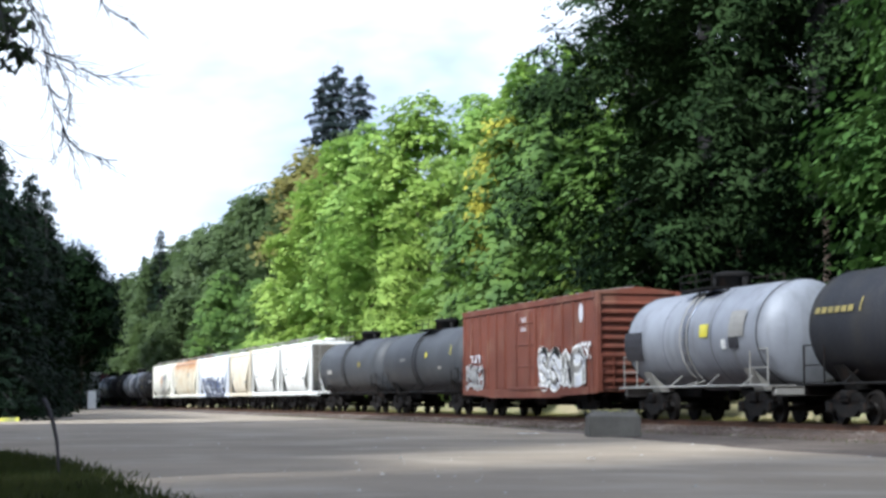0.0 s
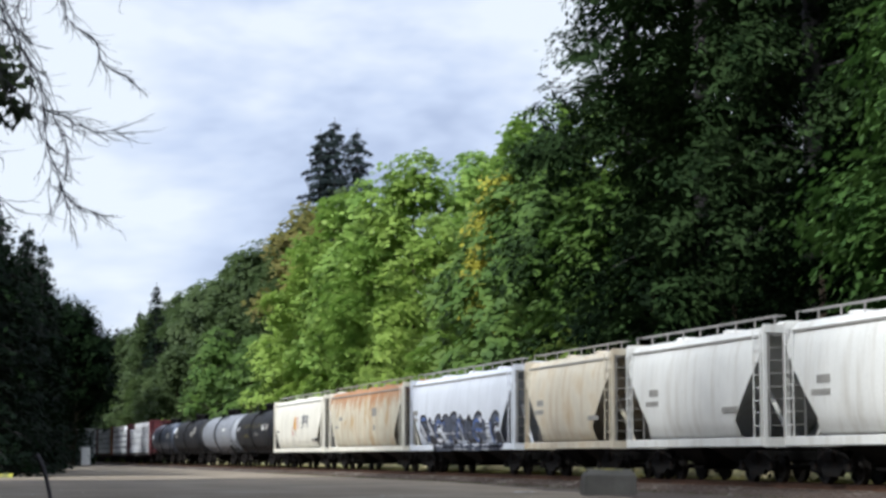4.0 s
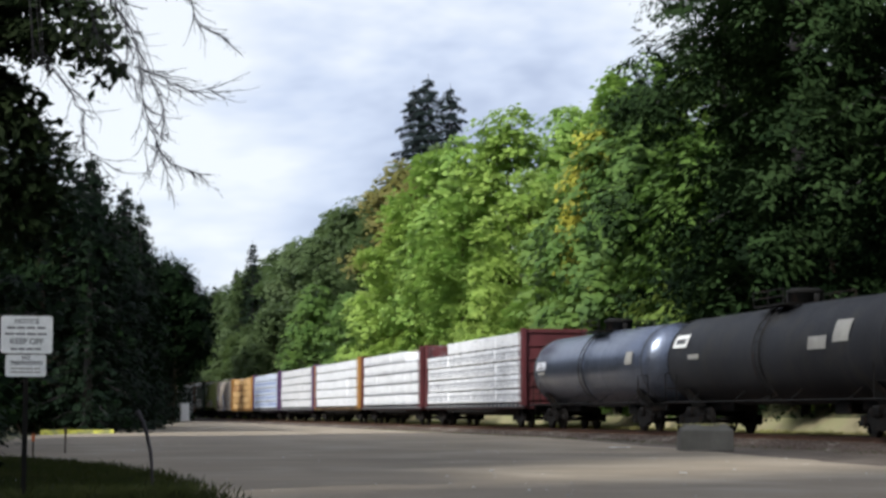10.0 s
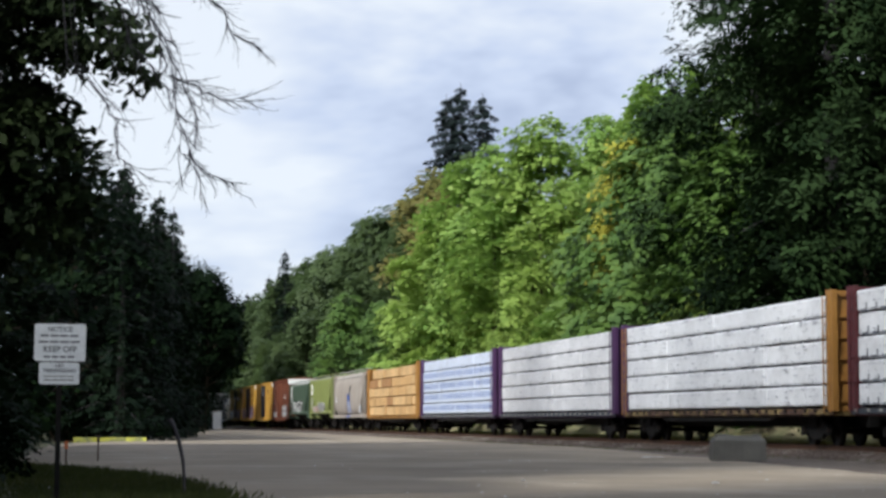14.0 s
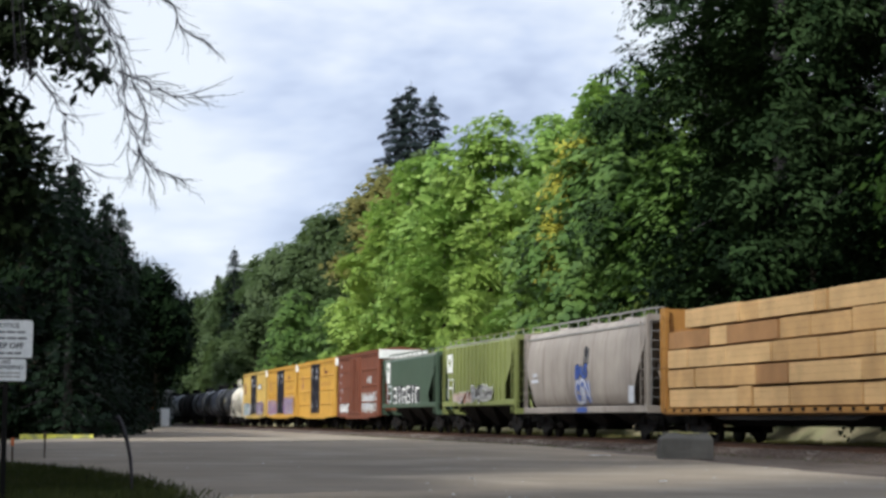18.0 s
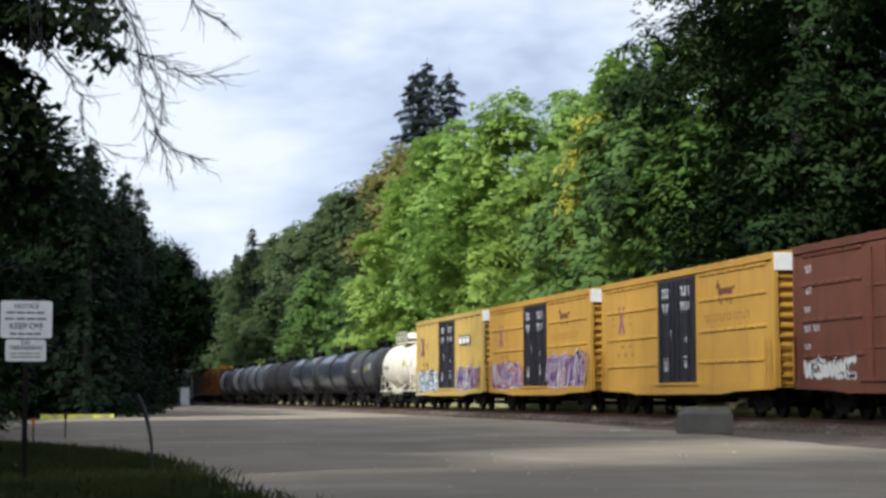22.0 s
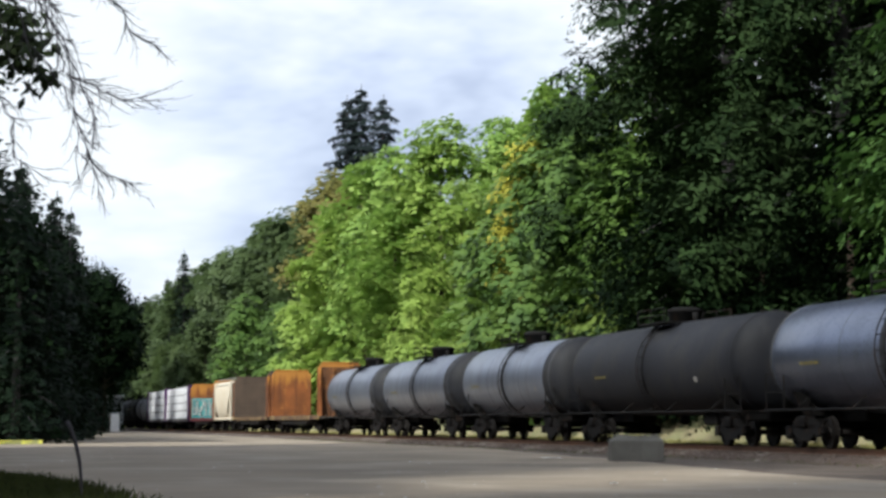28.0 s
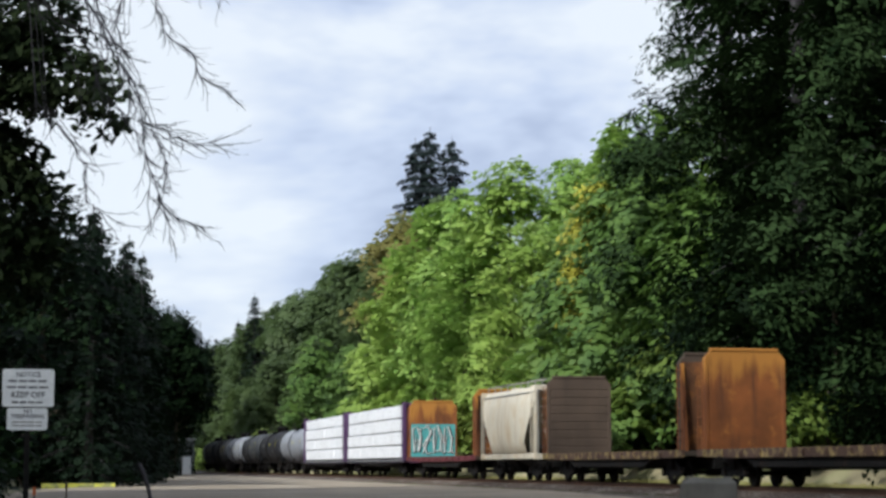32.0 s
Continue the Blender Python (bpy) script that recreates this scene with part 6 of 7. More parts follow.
def lumber_car(L, paint, load, label, top=4.3, stamps=None, end_paint=None, notch=False, tiers=5, seed=1, deck_paint=None, rear_paint=None):
    """A centre-partition flat car stacked with bundles of lumber."""
    car = thing("lumber_flatcar", pose(0, 0, 0), label, "flatcar", "wagons of the freight train")
    end_paint = end_paint or paint
    h = L / 2
    bm = bm_new()
    soft_box(bm, -1.42, 1.42, -h + 0.1, h - 0.1, 0.86, 1.06, 0.02)
    part("deck", bm, deck_paint or paint, car)
    for x in (-1.44, 1.44):
        bm = bm_new()
        extrude_x(bm, [(-h, 0.92), (h, 0.92), (h, 1.07), (-h, 1.07)], x - 0.04, x + 0.04)
        part("side_sill", bm, deck_paint or "strap_dark", car)
        bm = bm_new()
        extrude_x(bm, [(-h * 0.6, 0.91), (-h * 0.48, 0.72), (h * 0.48, 0.72), (h * 0.6, 0.91)], x * 0.94 - 0.03, x * 0.94 + 0.03)
        part("fish_belly", bm, "steel", car)
        n = int(L / 0.75)
        bm = bm_new()
        for i in range(n):
            y = -h + 0.4 + (L - 0.8) * i / (n - 1)
            box(bm, x - 0.07, x + 0.07, y - 0.08, y + 0.08, 0.97, 1.06)
        tagged(part("winch_row", bm, "steel" if deck_paint else "grey_mark", car), kind="stuff")
    # end bulkheads with stiffeners
    for s in (-1, 1):
        bm = bm_new()
        y = s * (h - 0.12)
        box(bm, -1.44, 1.44, y - 0.05, y + 0.05, 1.0, top + 0.12)
        tint = rear_paint if rear_paint and s > 0 else end_paint
        bh = part("bulkhead", bm, tint, car)
        for x in (-1.42, 1.42):
            bm = bm_new()
            box(bm, x - 0.08, x + 0.08, y - 0.22, y + 0.22, 1.0, top + 0.14)
            part("bulkhead_post", bm, tint, bh)
        for k in range(6):
            z = 1.3 + k * (top - 1.3) / 5
            bm = bm_new()
            box(bm, -1.34, 1.34, y + s * 0.05 - 0.07, y + s * 0.05 + 0.07, z - 0.05, z + 0.05)
            part("stiffener", bm, tint, bh)
        add_ladder(car, -1.52, s * (h - 0.3), 0.95, top, end_paint, "y")
    bm = bm_new()
    box(bm, -0.12, 0.12, -h + 0.2, h - 0.2, top + 0.0, top + 0.14)
    n = int(L / 3)
    for i in range(n + 1):
        y = -h + 0.4 + (L - 0.8) * i / n
        box(bm, -0.08, 0.08, y - 0.08, y + 0.08, 1.05, top)
    part("centre_beam", bm, paint, car)
    bm = bm_new()
    box(bm, -0.35, 0.35, -h, h, 0.55, 0.88)
    part("centre_sill", bm, "steel", car)
    # the load is stacked in bundles, tier on tier
    rr = random.Random(seed)
    tier = (top - 1.10) / tiers
    raw = load.startswith("lumber")
    lens = 4 if not raw else 7
    for side in (-1, 1):
        for t in range(tiers):
            z0 = 1.10 + t * tier
            cuts = [-h + 0.35]
            for i in range(1, lens):
                cuts.append(-h + 0.35 + (L - 0.7) * (i + (rr.uniform(-0.42, 0.42) if raw else rr.uniform(-0.02, 0.02))) / lens)
            cuts.append(h - 0.35)
            for i, (a, b) in enumerate(zip(cuts, cuts[1:])):
                if notch and t == tiers - 1 and i == (0 if notch == "near" else lens - 1):
                    continue
                bm = bm_new()
                d = rr.uniform(-0.02, 0.02) * (2.4 if raw else 1.8)
                soft_box(bm, *((-1.40 + d, -0.14) if side < 0 else (0.14, 1.40 + d)), a + (0.045 if raw else 0.012), b - (0.045 if raw else 0.012), z0 + (0.022 if raw else 0.055), z0 + tier - rr.uniform(0.01 if raw else 0, 0.07 if raw else 0.018), 0.05 if not raw else 0.01, 2 if not raw else 1)
                m = rr.choice(("lumber", "lumber_pale", "lumber_pale", "lumber", "lumber", "lumber_pale", "lumber", "lumber_red")) if raw else load
                bu = part("wrapped_pack" if not raw else "board_pack", bm, m, car)
                if raw and side < 0:
                    bm = bm_new()
                    rows = 3
                    for q in range(1, rows):
                        z = z0 + 0.05 + (tier - 0.05) * q / rows
                        box(bm, -1.404 + d, -1.395 + d, a + 0.05, b - 0.05, z - 0.004, z + 0.004)
                    part("board_joint", bm, "lumber_red", bu)
                if stamps and side < 0 and (t < tiers - 1 or stamps[4] == "L"):
                    bm = bm_new()
                    w = 0.60
                    k = int((b - a) / w)
                    for q in range(k):
                        y = a + 0.1 + (b - a - 0.2) * q / k
                        zz = z0 + tier * stamps[1]
                        box(bm, -1.408 + d, -1.399 + d, y + 0.05, y + 0.05 + stamps[2], zz, zz + tier * stamps[3])
                        if stamps[4] == "L":
                            box(bm, -1.408 + d, -1.399 + d, y + 0.05, y + 0.12, zz, zz + tier * rr.uniform(0.25, 0.38))
                        elif stamps[4]:
                            for g in (0.05, 0.05 + stamps[2] - 0.05):
                                box(bm, -1.408 + d, -1.399 + d, y + g, y + g + 0.065, zz - tier * rr.uniform(0.22, 0.42), zz)
                    tagged(part("printed_stamp", bm, stamps[0], bu), kind="stuff")
            if side < 0 and not raw:
                bm = bm_new()
                for q in range(int(L * 10)):
                    y, z, ln, w = rr.uniform(-h + 0.5, h - 0.6), z0 + rr.choice((0.05, 0.08, 0.14, 0.3, 0.5, tier - 0.12, tier - 0.05, tier - 0.03)), rr.uniform(0.06, 0.28), rr.uniform(0.014, 0.04)
                    g = rr.uniform(-0.08, 0.08)
                    v = [(y, z), (y + ln, z + g), (y + ln, z + g + w), (y, z + w)] if rr.random() < 0.55 else [(y, z), (y + w, z), (y + w + g, z + ln * 0.5), (y + g, z + ln * 0.5)]
                    bm.faces.new([bm.verts.new((-1.444, a, min(b, z0 + tier))) for a, b in v])
                tagged(part("wrap_crease", bm, "crease", car), kind="stuff")
            # dunnage between tiers
            if side < 0:
                bm = bm_new()
                for i in range(lens * 3):
                    y = -h + 0.6 + (L - 1.2) * i / (lens * 3 - 1)
                    box(bm, -1.36, 1.36, y - 0.05, y + 0.05, z0 - 0.0, z0 + (0.022 if raw else 0.055))
                tagged(part("dunnage", bm, "strap_dark" if not raw else "lumber_red", car), kind="stuff")
    running_gear(car, L, 2.2)
    return car


def bulkhead_flat(L, panel, label, deck="deck_paint", graff=None, top=4.45):
    car = thing("bulkhead_flatcar", pose(0, 0, 0), label, "flatcar", "wagons of the freight train")
    h = L / 2
    bm = bm_new()
    soft_box(bm, -1.42, 1.42, -h, h, 0.98, 1.14, 0.02)
    part("deck", bm, "tie", car)
    for x in (-1.45, 1.45):
        bm = bm_new()
        pts = [(-h, 0.95), (-h * 0.66, 0.90), (-h * 0.55, 0.66), (h * 0.55, 0.66), (h * 0.66, 0.90), (h, 0.95), (h, 1.18), (-h, 1.18)]
        extrude_x(bm, [(a, max(b, 0.90)) for a, b in pts], x - 0.04, x + 0.04)
        part("side_sill", bm, deck, car)
        bm = bm_new()
        extrude_x(bm, [(-h * 0.6, 0.9), (-h * 0.5, 0.62), (h * 0.5, 0.62), (h * 0.6, 0.9)], x * 0.93 - 0.03, x * 0.93 + 0.03)
        part("fish_belly", bm, "steel", car)
        for i in range(12):
            y = -h + 0.7 + (L - 1.4) * i / 11
            bm = bm_new()
            soft_box(bm, x - 0.09, x + 0.09, y - 0.09, y + 0.09, 0.96, 1.12, 0.01)
            part("stake_pocket", bm, deck, car)
    for s in (-1, 1):
        y = s * (h - 0.55)
        bm = bm_new()
        w, t = 1.38, top
        pts = [(-w, 1.14), (w, 1.14), (w, t - 0.28), (w - 0.25, t), (-w + 0.25, t), (-w, t - 0.28)]
        extrude_y(bm, pts, y - 0.06, y + 0.06)
        bh = part("bulkhead", bm, panel, car)
        bm = bm_new()
        soft_box(bm, -1.30, 1.30, y + s * 0.07 - 0.012, y + s * 0.07 + 0.012, 1.2, t - 0.3, 0.006)
        part("outer_sheet", bm, "rust_dark", bh, "dark rusty outer sheet")
        for x in (-1.3, -0.45, 0.45, 1.3):
            bm = bm_new()
            o = y + s * 0.06
            extrude_x(bm, [(o, 1.14), (o + s * 0.42, 1.14), (o + s * 0.10, t - 0.35), (o, t - 0.35)] if s > 0 else [(o, t - 0.35), (o + s * 0.10, t - 0.35), (o + s * 0.42, 1.14), (o, 1.14)], x - 0.06, x + 0.06)
            part("buttress", bm, "rust_panel" if abs(x) > 1 else "rust_dark", bh)
        for i in range(9 if panel == "dark_panel" else 0):
            z = 1.3 + i * (t - 1.7) / 8
            bm = bm_new()
            soft_box(bm, -1.30, 1.30, y - s * 0.06 - 0.015, y - s * 0.06 + 0.015, z - 0.14, z + 0.14, 0.008)
            part("lining_board", bm, panel, bh)
        for x0, x1 in ((-w - 0.03, -w + 0.10), (w - 0.10, w + 0.03)):
            bm = bm_new()
            soft_box(bm, x0, x1, y - 0.09, y + 0.09, 1.14, t - 0.30, 0.015)
            part("edge_post", bm, panel, bh)
        bm = bm_new()
        soft_box(bm, -w + 0.2, w - 0.2, y - 0.09, y + 0.09, t - 0.07, t + 0.03, 0.015)
        part("top_rail", bm, panel, bh)
        add_ladder(car, -1.46, s * (h - 0.30), 1.1, t - 0.4, "rust_panel", "y")
        if graff:
            yy = y - s * 0.08
            bm = bm_new()
            box(bm, -1.34, 1.3, yy - 0.012, yy + 0.012, 1.2, 3.1)
            part("graffiti_fill", bm, graff, bh, "teal graffiti fill")
            rr = random.Random(4)
            dark, lit = bm_new(), bm_new()
            for k in range(4):
                for shape in rr.sample(STROKES, 3):
                    way = [(1.22 - (k + u) * 0.62, 1.3 + 1.65 * v + rr.uniform(-0.05, 0.05)) for u, v in shape]
                    ribbon(dark, way, 0.085, lambda a, z: (a, yy - s * 0.016, z))
                    ribbon(lit, [(a - 0.05, z + 0.04) for a, z in way], 0.03, lambda a, z: (a, yy - s * 0.020, z))
            part("graffiti_stroke", dark, "black_mark", bh)
            part("graffiti_stroke", lit, "white_paint", bh)
    bm = bm_new()
    box(bm, -0.35, 0.35, -h, h, 0.55, 0.98)
    part("centre_sill", bm, "steel", car)
    running_gear(car, L, 2.2)
    return car


TRAIN = []


def add_car(car, u0, u1):
    """The car's front and rear along y when the clip begins."""
    car.matrix_basis = pose(TRACK, (u0 + u1) / 2, RAIL)
    TRAIN.append((car, (u0 + u1) / 2))
    return car


def span(a, b):
    return b - a


FLAT = lambda z: -1.5


def curved_x(z):
    half = hopper_profile(True)
    for (xa, za), (xb, zb) in zip(half, half[1:]):
        if za <= z <= zb:
            return xa + (xb - xa) * (z - za) / (zb - za)
    return -1.5


TANK_MARKS = [(-2.1, -1.75, 6, 13, "yellow_mark"), (-6.0, -5.9, 6, 22, "yellow_mark"), (1.8, 2.0, 2, 6, "grey_mark"), (2.1, 2.3, 2, 6, "grey_mark"), (2.4, 2.8, 2, 6, "grey_mark"), (-4.4, -3.9, -16, -11, "grey_mark")]
add_car(tank_car(15.8, "black", "black tank car with faded yellow lettering", marks=[(4.7 + 0.34 * k, 4.95 + 0.34 * k, 13, 19, "dull_mark") for k in range(6)] + [(4.3, 4.38, 12, 26, "dull_mark"), (3.0, 3.5, 50, 60, "white_paint")]), 26.6, 42.4)
add_car(tank_car(11.4, "pale_grey", "pale grey tank car with a yellow placard", frame="grey_mark", bands="grey", marks=[(-1.6, -1.0, 0, 14, "yellow_mark"), (-4.0, -3.0, -2, 26, "grey_mark"), (3.5, 4.9, -22, 12, "black_mark"), (-3.6, -3.0, -14, -2, "black_mark"), (-2.8, -2.5, -14, -4, "white_paint")]), 43.6, 55.0)
c = add_car(box_car(16.0, "oxide", "oxide-red ribbed boxcar with white graffiti", 4.25, (-1.6, 1.0), ribs=15), 56.8, 72.8)
graffiti(c, lambda z: -1.55, -6.9, -2.0, 1.0, 2.45, "paint_silver", ["white_paint", "grey_mark", "white_paint", "paint_silver"], 3, 4)
graffiti(c, lambda z: -1.55, -7.6, -6.2, 2.0, 2.6, None, ["paint_silver", "white_paint"], 5, 4)
graffiti(c, lambda z: -1.555, 5.0, 7.5, 1.05, 2.1, None, ["paint_silver", "grey_mark"], 4, 5)
bm = bm_new()
bm.faces.new([bm.verts.new((-1.549, -6.6 + 0.22 * math.cos(k * 0.5236), 3.6 + 0.34 * math.sin(k * 0.5236))) for k in range(12)])
part("oval_emblem", bm, "paint_silver", c)
letters(c, -1.574, -0.6, 0.0, 3.5, 3.7, 3, "paint_silver")
letters(c, -1.574, -0.6, 0.0, 3.2, 3.35, 4, "paint_silver")
letters(c, -1.552, 5.4, 6.9, 2.15, 2.45, 3, "paint_silver")
letters(c, -1.552, 5.4, 6.9, 1.75, 2.0, 3, "paint_silver")
add_car(tank_car(14.6, "charcoal", "charcoal grey tank car with small yellow placards", marks=TANK_MARKS), 73.8, 88.0)
add_car(tank_car(15.2, "charcoal", "plain charcoal grey tank car with grimy shell", marks=[(3.2, 4.4, -12, -4, "grey_mark"), (-4.0, -3.4, -2, 8, "dull_mark")]), 88.7, 103.9)
for u0, u1, p, lab in ((105.3, 115.3, "white_hopper", "white two-bay covered hopper car"), (116.1, 126.4, "white_hopper", "off-white covered hopper car with vertical stains"), (127.3, 136.7, "tan_hopper", "dirty tan covered hopper car")):
    c, xs = hopper_car(u1 - u0, p, lab, True, 0, 2, cut=1.8)
    bars(c, -1.59, [(2.2, 2.9, 2.5, 2.7), (2.2, 3.2, 2.2, 2.35), (-3.4, -2.4, 1.9, 2.05)], "grey_mark")
    add_car(c, u0, u1)
c, xs = hopper_car(15.9, "bluish_hopper", "white covered hopper car with blue-black graffiti", True, 0, 3)
graffiti(c, curved_x, -6.2, 5.8, 1.25, 2.35, None, ["black_mark", "stamp", "black_mark", "paint_silver", "stamp_blue"], 8, 10, 0.0, 0.2)
bars(c, -1.59, [(6.2, 6.9, 2.55, 2.75), (6.2, 6.8, 2.25, 2.4)], "grey_mark")
graffiti(c, lambda z: -1.573, -6.6, 3.5, 0.97, 1.2, None, ["stamp"], 9, 22, 0.0, 0.2)
add_car(c, 137.7, 153.6)
c, xs = hopper_car(16.9, "rusty_hopper", "cream covered hopper car streaked with rust", True, 0, 3, sill="ivory_hopper")
bars(c, -1.59, [(4.6, 5.4, 2.6, 2.8), (-3.2, -2.2, 2.7, 3.1), (-2.9, -2.5, 2.0, 2.25), (5.6, 6.4, 2.2, 2.35)], "grey_mark")
add_car(c, 154.6, 171.5)
c, xs = hopper_car(15.8, "ivory_hopper", "ivory covered hopper car with an orange emblem", True, 0, 3)
# a tall feather emblem with red marks beside it, and a sprayed tag
for name, outline, m in (("feather_tip", [(0.42, 2.25), (0.80, 2.4), (0.86, 2.7), (0.62, 3.0), (0.40, 3.18), (0.28, 2.95), (0.06, 2.7), (0.08, 2.35)], "feather"), ("feather_stem", [(0.12, 1.42), (0.22, 1.42), (0.68, 1.85), (0.80, 2.36), (0.42, 2.22), (0.08, 2.31), (0.04, 1.9)], "grey_brown")):
    bm = bm_new()
    bm.faces.new([bm.verts.new((curved_x(z) - 0.006, y, z)) for y, z in outline])
    part(name, bm, m, c)
for y0, z0 in ((-0.15, 2.95), (-0.4, 2.8), (-0.2, 2.62), (-0.45, 2.55), (1.05, 2.2), (1.2, 2.4), (1.02, 2.02), (-0.25, 2.4), (1.3, 2.1), (-0.5, 3.0)):
    bars(c, curved_x(z0) - 0.006, [(y0 - 0.11, y0 + 0.09, z0 - 0.05, z0 + 0.06)], "paint_red", "red_mark")
graffiti(c, lambda z: curved_x(z) - 0.004, -3.6, -1.5, 2.35, 3.15, None, ["stamp"], 13, 5, 0.0, 0.075)
for k in range(6):
    bars(c, curved_x(1.75) - 0.006, [(5.2 - 2.1 * k, 5.26 - 2.1 * k, 1.4, 1.8)], "grey_mark", "stain")
bars(c, -1.59, [(5.6, 6.2, 2.2, 2.3), (-6.4, -5.6, 1.6, 1.75), (-5.2, -4.9, 1.6, 1.75)], "black_mark")
add_car(c, 172.7, 188.5)
add_car(tank_car(15.4, "black", "black tank car with pale stencils and rust", marks=[(5.0 + 0.3 * k, 5.2 + 0.3 * k, 6, 14, "paint_silver") for k in range(4)] + [(5.2, 6.0, 1, 3, "grey_mark"), (-5.0, -4.75, 2, 16, "white_paint"), (-4.7, -4.55, 4, 12, "white_paint"), (-4.5, -4.2, 2, 14, "white_paint"), (-6.4, -5.6, 2, 16, "grey_mark")] + [(3.6 - 1.35 * k, 3.75 - 1.35 * k, 10, 19, "dull_mark") for k in range(6)] + [(1.6 + 0.22 * k, 1.75 + 0.22 * k, -16 + 3 * (k % 3), -9 + 2 * (k % 2), "dull_mark") for k in range(7)] + [(-2.6 + 0.3 * k, -2.4 + 0.3 * k, -10, -6 + 2 * (k % 2), "grey_mark") for k in range(5)]), 189.6, 205.0)
add_car(tank_car(16.6, "pale_grey", "pale grey tank car with dark ends", bands="grey", marks=[(-4.6, -3.6, 8, 16, "white_paint"), (-5.0, -4.2, -14, -8, "grey_mark")]), 205.8, 222.4)
add_car(tank_car(18.0, "black", "black tank car with a white reporting panel", marks=[(6.3, 7.6, 16, 34, "white_paint"), (6.5, 7.4, 21, 28, "black_mark"), (-4.8, -3.6, 0, 14, "grey_mark"), (5.0, 6.0, 0, 6, "grey_mark"), (-6.2, -5.2, 6, 30, "grey_mark")]), 223.2, 241.3)
add_car(tank_car(16.2, "grey", "grey tank car with white placard boards", marks=[(5.3, 6.7, 2, 15, "paint_silver"), (5.9, 6.1, 8, 12, "black_mark"), (5.5, 6.5, 4, 6, "black_mark"), (5.4, 6.4, -5, -1, "grey_mark"), (-6.2, -5.4, 0, 18, "grey_mark")]), 242.3, 258.3)
ROW = ("stamp", 0.60, 0.36, 0.13, True)
CORNER = ("stamp", 0.10, 0.40, 0.07, "L")
for u0, u1, paint, load, lab, st, endp, notch, dk in (
        (259.4, 280.3, "maroon", "wrap", "maroon centre-beam flatcar stacked with white-wrapped lumber", ROW, None, True, None),
        (281.5, 300.7, "maroon", "wrap", "flatcar of white-wrapped lumber with dark printed marks", CORNER, "maroon", "near", None),
        (301.9, 321.8, "orange_steel", "wrap", "orange centre-beam flatcar of plain white-wrapped lumber", None, "orange_steel", False, "deck_paint"),
        (322.9, 342.7, "purple", "wrap_grey", "purple centre-beam flatcar of dull white-wrapped lumber", None, "purple", False, None),
        (343.9, 363.5, "purple", "wrap_blue", "purple centre-beam flatcar of white lumber with blue stamps", ("stamp_blue", 0.38, 0.30, 0.42, False), "purple", False, None),
        (364.7, 384.1, "orange_steel", "lumber", "orange centre-beam flatcar stacked with bare lumber", None, "orange_steel", True, "orange_steel")):
    add_car(lumber_car(u1 - u0, paint, load, lab, 4.3, st, endp, notch, 5, int(u0), dk, "purple" if "plain" in lab else None), u0, u1)
c, xs = hopper_car(15.9, "dusty_hopper", "dusty grey-tan covered hopper car with blue graffiti", True, 0, 3, cut=1.3, top=4.45)
graffiti(c, curved_x, -1.4, 0.4, 1.2, 2.3, "paint_blue", ["paint_blue", "paint_silver"], 21, 3)
graffiti(c, lambda z: -1.58, -1.2, 0.2, 0.97, 1.2, "paint_blue", [], 23, 3)
graffiti(c, curved_x, -1.2, 0.4, 2.25, 2.8, "grey_mark", ["black_mark", "paint_blue"], 22, 3)
graffiti(c, curved_x, -1.3, -0.7, 2.7, 3.5, "grey_mark", ["black_mark"], 24, 2)
bars(c, -1.6, [(5.4, 6.4, 2.2, 2.35), (5.6, 6.2, 2.45, 2.6), (-6.6, -6.0, 1.3, 1.9)], "paint_silver")
add_car(c, 385.3, 401.1)
c, xs = hopper_car(14.2, "olive", "faded light green ribbed hopper car with a white emblem", False, 17, 3, cut=1.9, top=4.5, low=1.48)
bars(c, -1.60, [(4.5, 5.6, 3.0, 3.9), (4.3, 4.4, 1.7, 2.7), (5.3, 5.4, 1.7, 2.7), (4.3, 5.4, 2.2, 2.28), (4.3, 5.4, 2.64, 2.7)], "white_paint")
bars(c, -1.605, [(4.9, 5.05, 3.3, 3.65), (5.05, 5.3, 3.4, 3.55), (5.25, 5.4, 3.45, 3.7)], "olive")
graffiti(c, lambda z: -1.60, 0.6, 4.2, 1.5, 2.0, "tan_hopper", ["white_paint", "orange_mark", "paint_silver"], 25, 7)
graffiti(c, lambda z: -1.60, -3.2, 0.8, 1.52, 2.3, None, ["white_paint", "grey_mark", "paint_silver"], 26, 6)
add_car(c, 402.2, 416.4)
c, xs = hopper_car(14.6, "green", "dark green hopper car with white outlined graffiti", False, 0, 3, cut=2.0, top=4.3, low=1.48)
bars(c, -1.53, [(4.9, 6.0, 3.3, 3.95), (5.0, 5.9, 2.75, 3.3)], "white_paint")
bars(c, -1.53, [(4.5, 5.7, 2.55, 2.63), (4.5, 5.7, 2.15, 2.22), (4.5, 5.7, 1.66, 1.73), (4.5, 4.58, 1.7, 2.6), (5.62, 5.7, 1.7, 2.6)], "paint_silver")
# spray-painted block letters: dark fill with white strokes (across, up) in a unit cell
GLYPHS = {"e": [(0, 1, 0.85, 1), (0, 1, 0.42, 0.57), (0, 1, 0, 0.15), (0.82, 1, 0, 1)], "i": [(0.38, 0.62, 0, 0.65), (0.38, 0.62, 0.8, 1)],
          "g": [(0, 1, 0.85, 1), (0, 0.18, 0, 1), (0, 1, 0, 0.15), (0.82, 1, 0, 0.5), (0.5, 1, 0.4, 0.54)], 
          "c": [(0, 1, 0.85, 1), (0, 0.18, 0, 1), (0, 1, 0, 0.15)]}
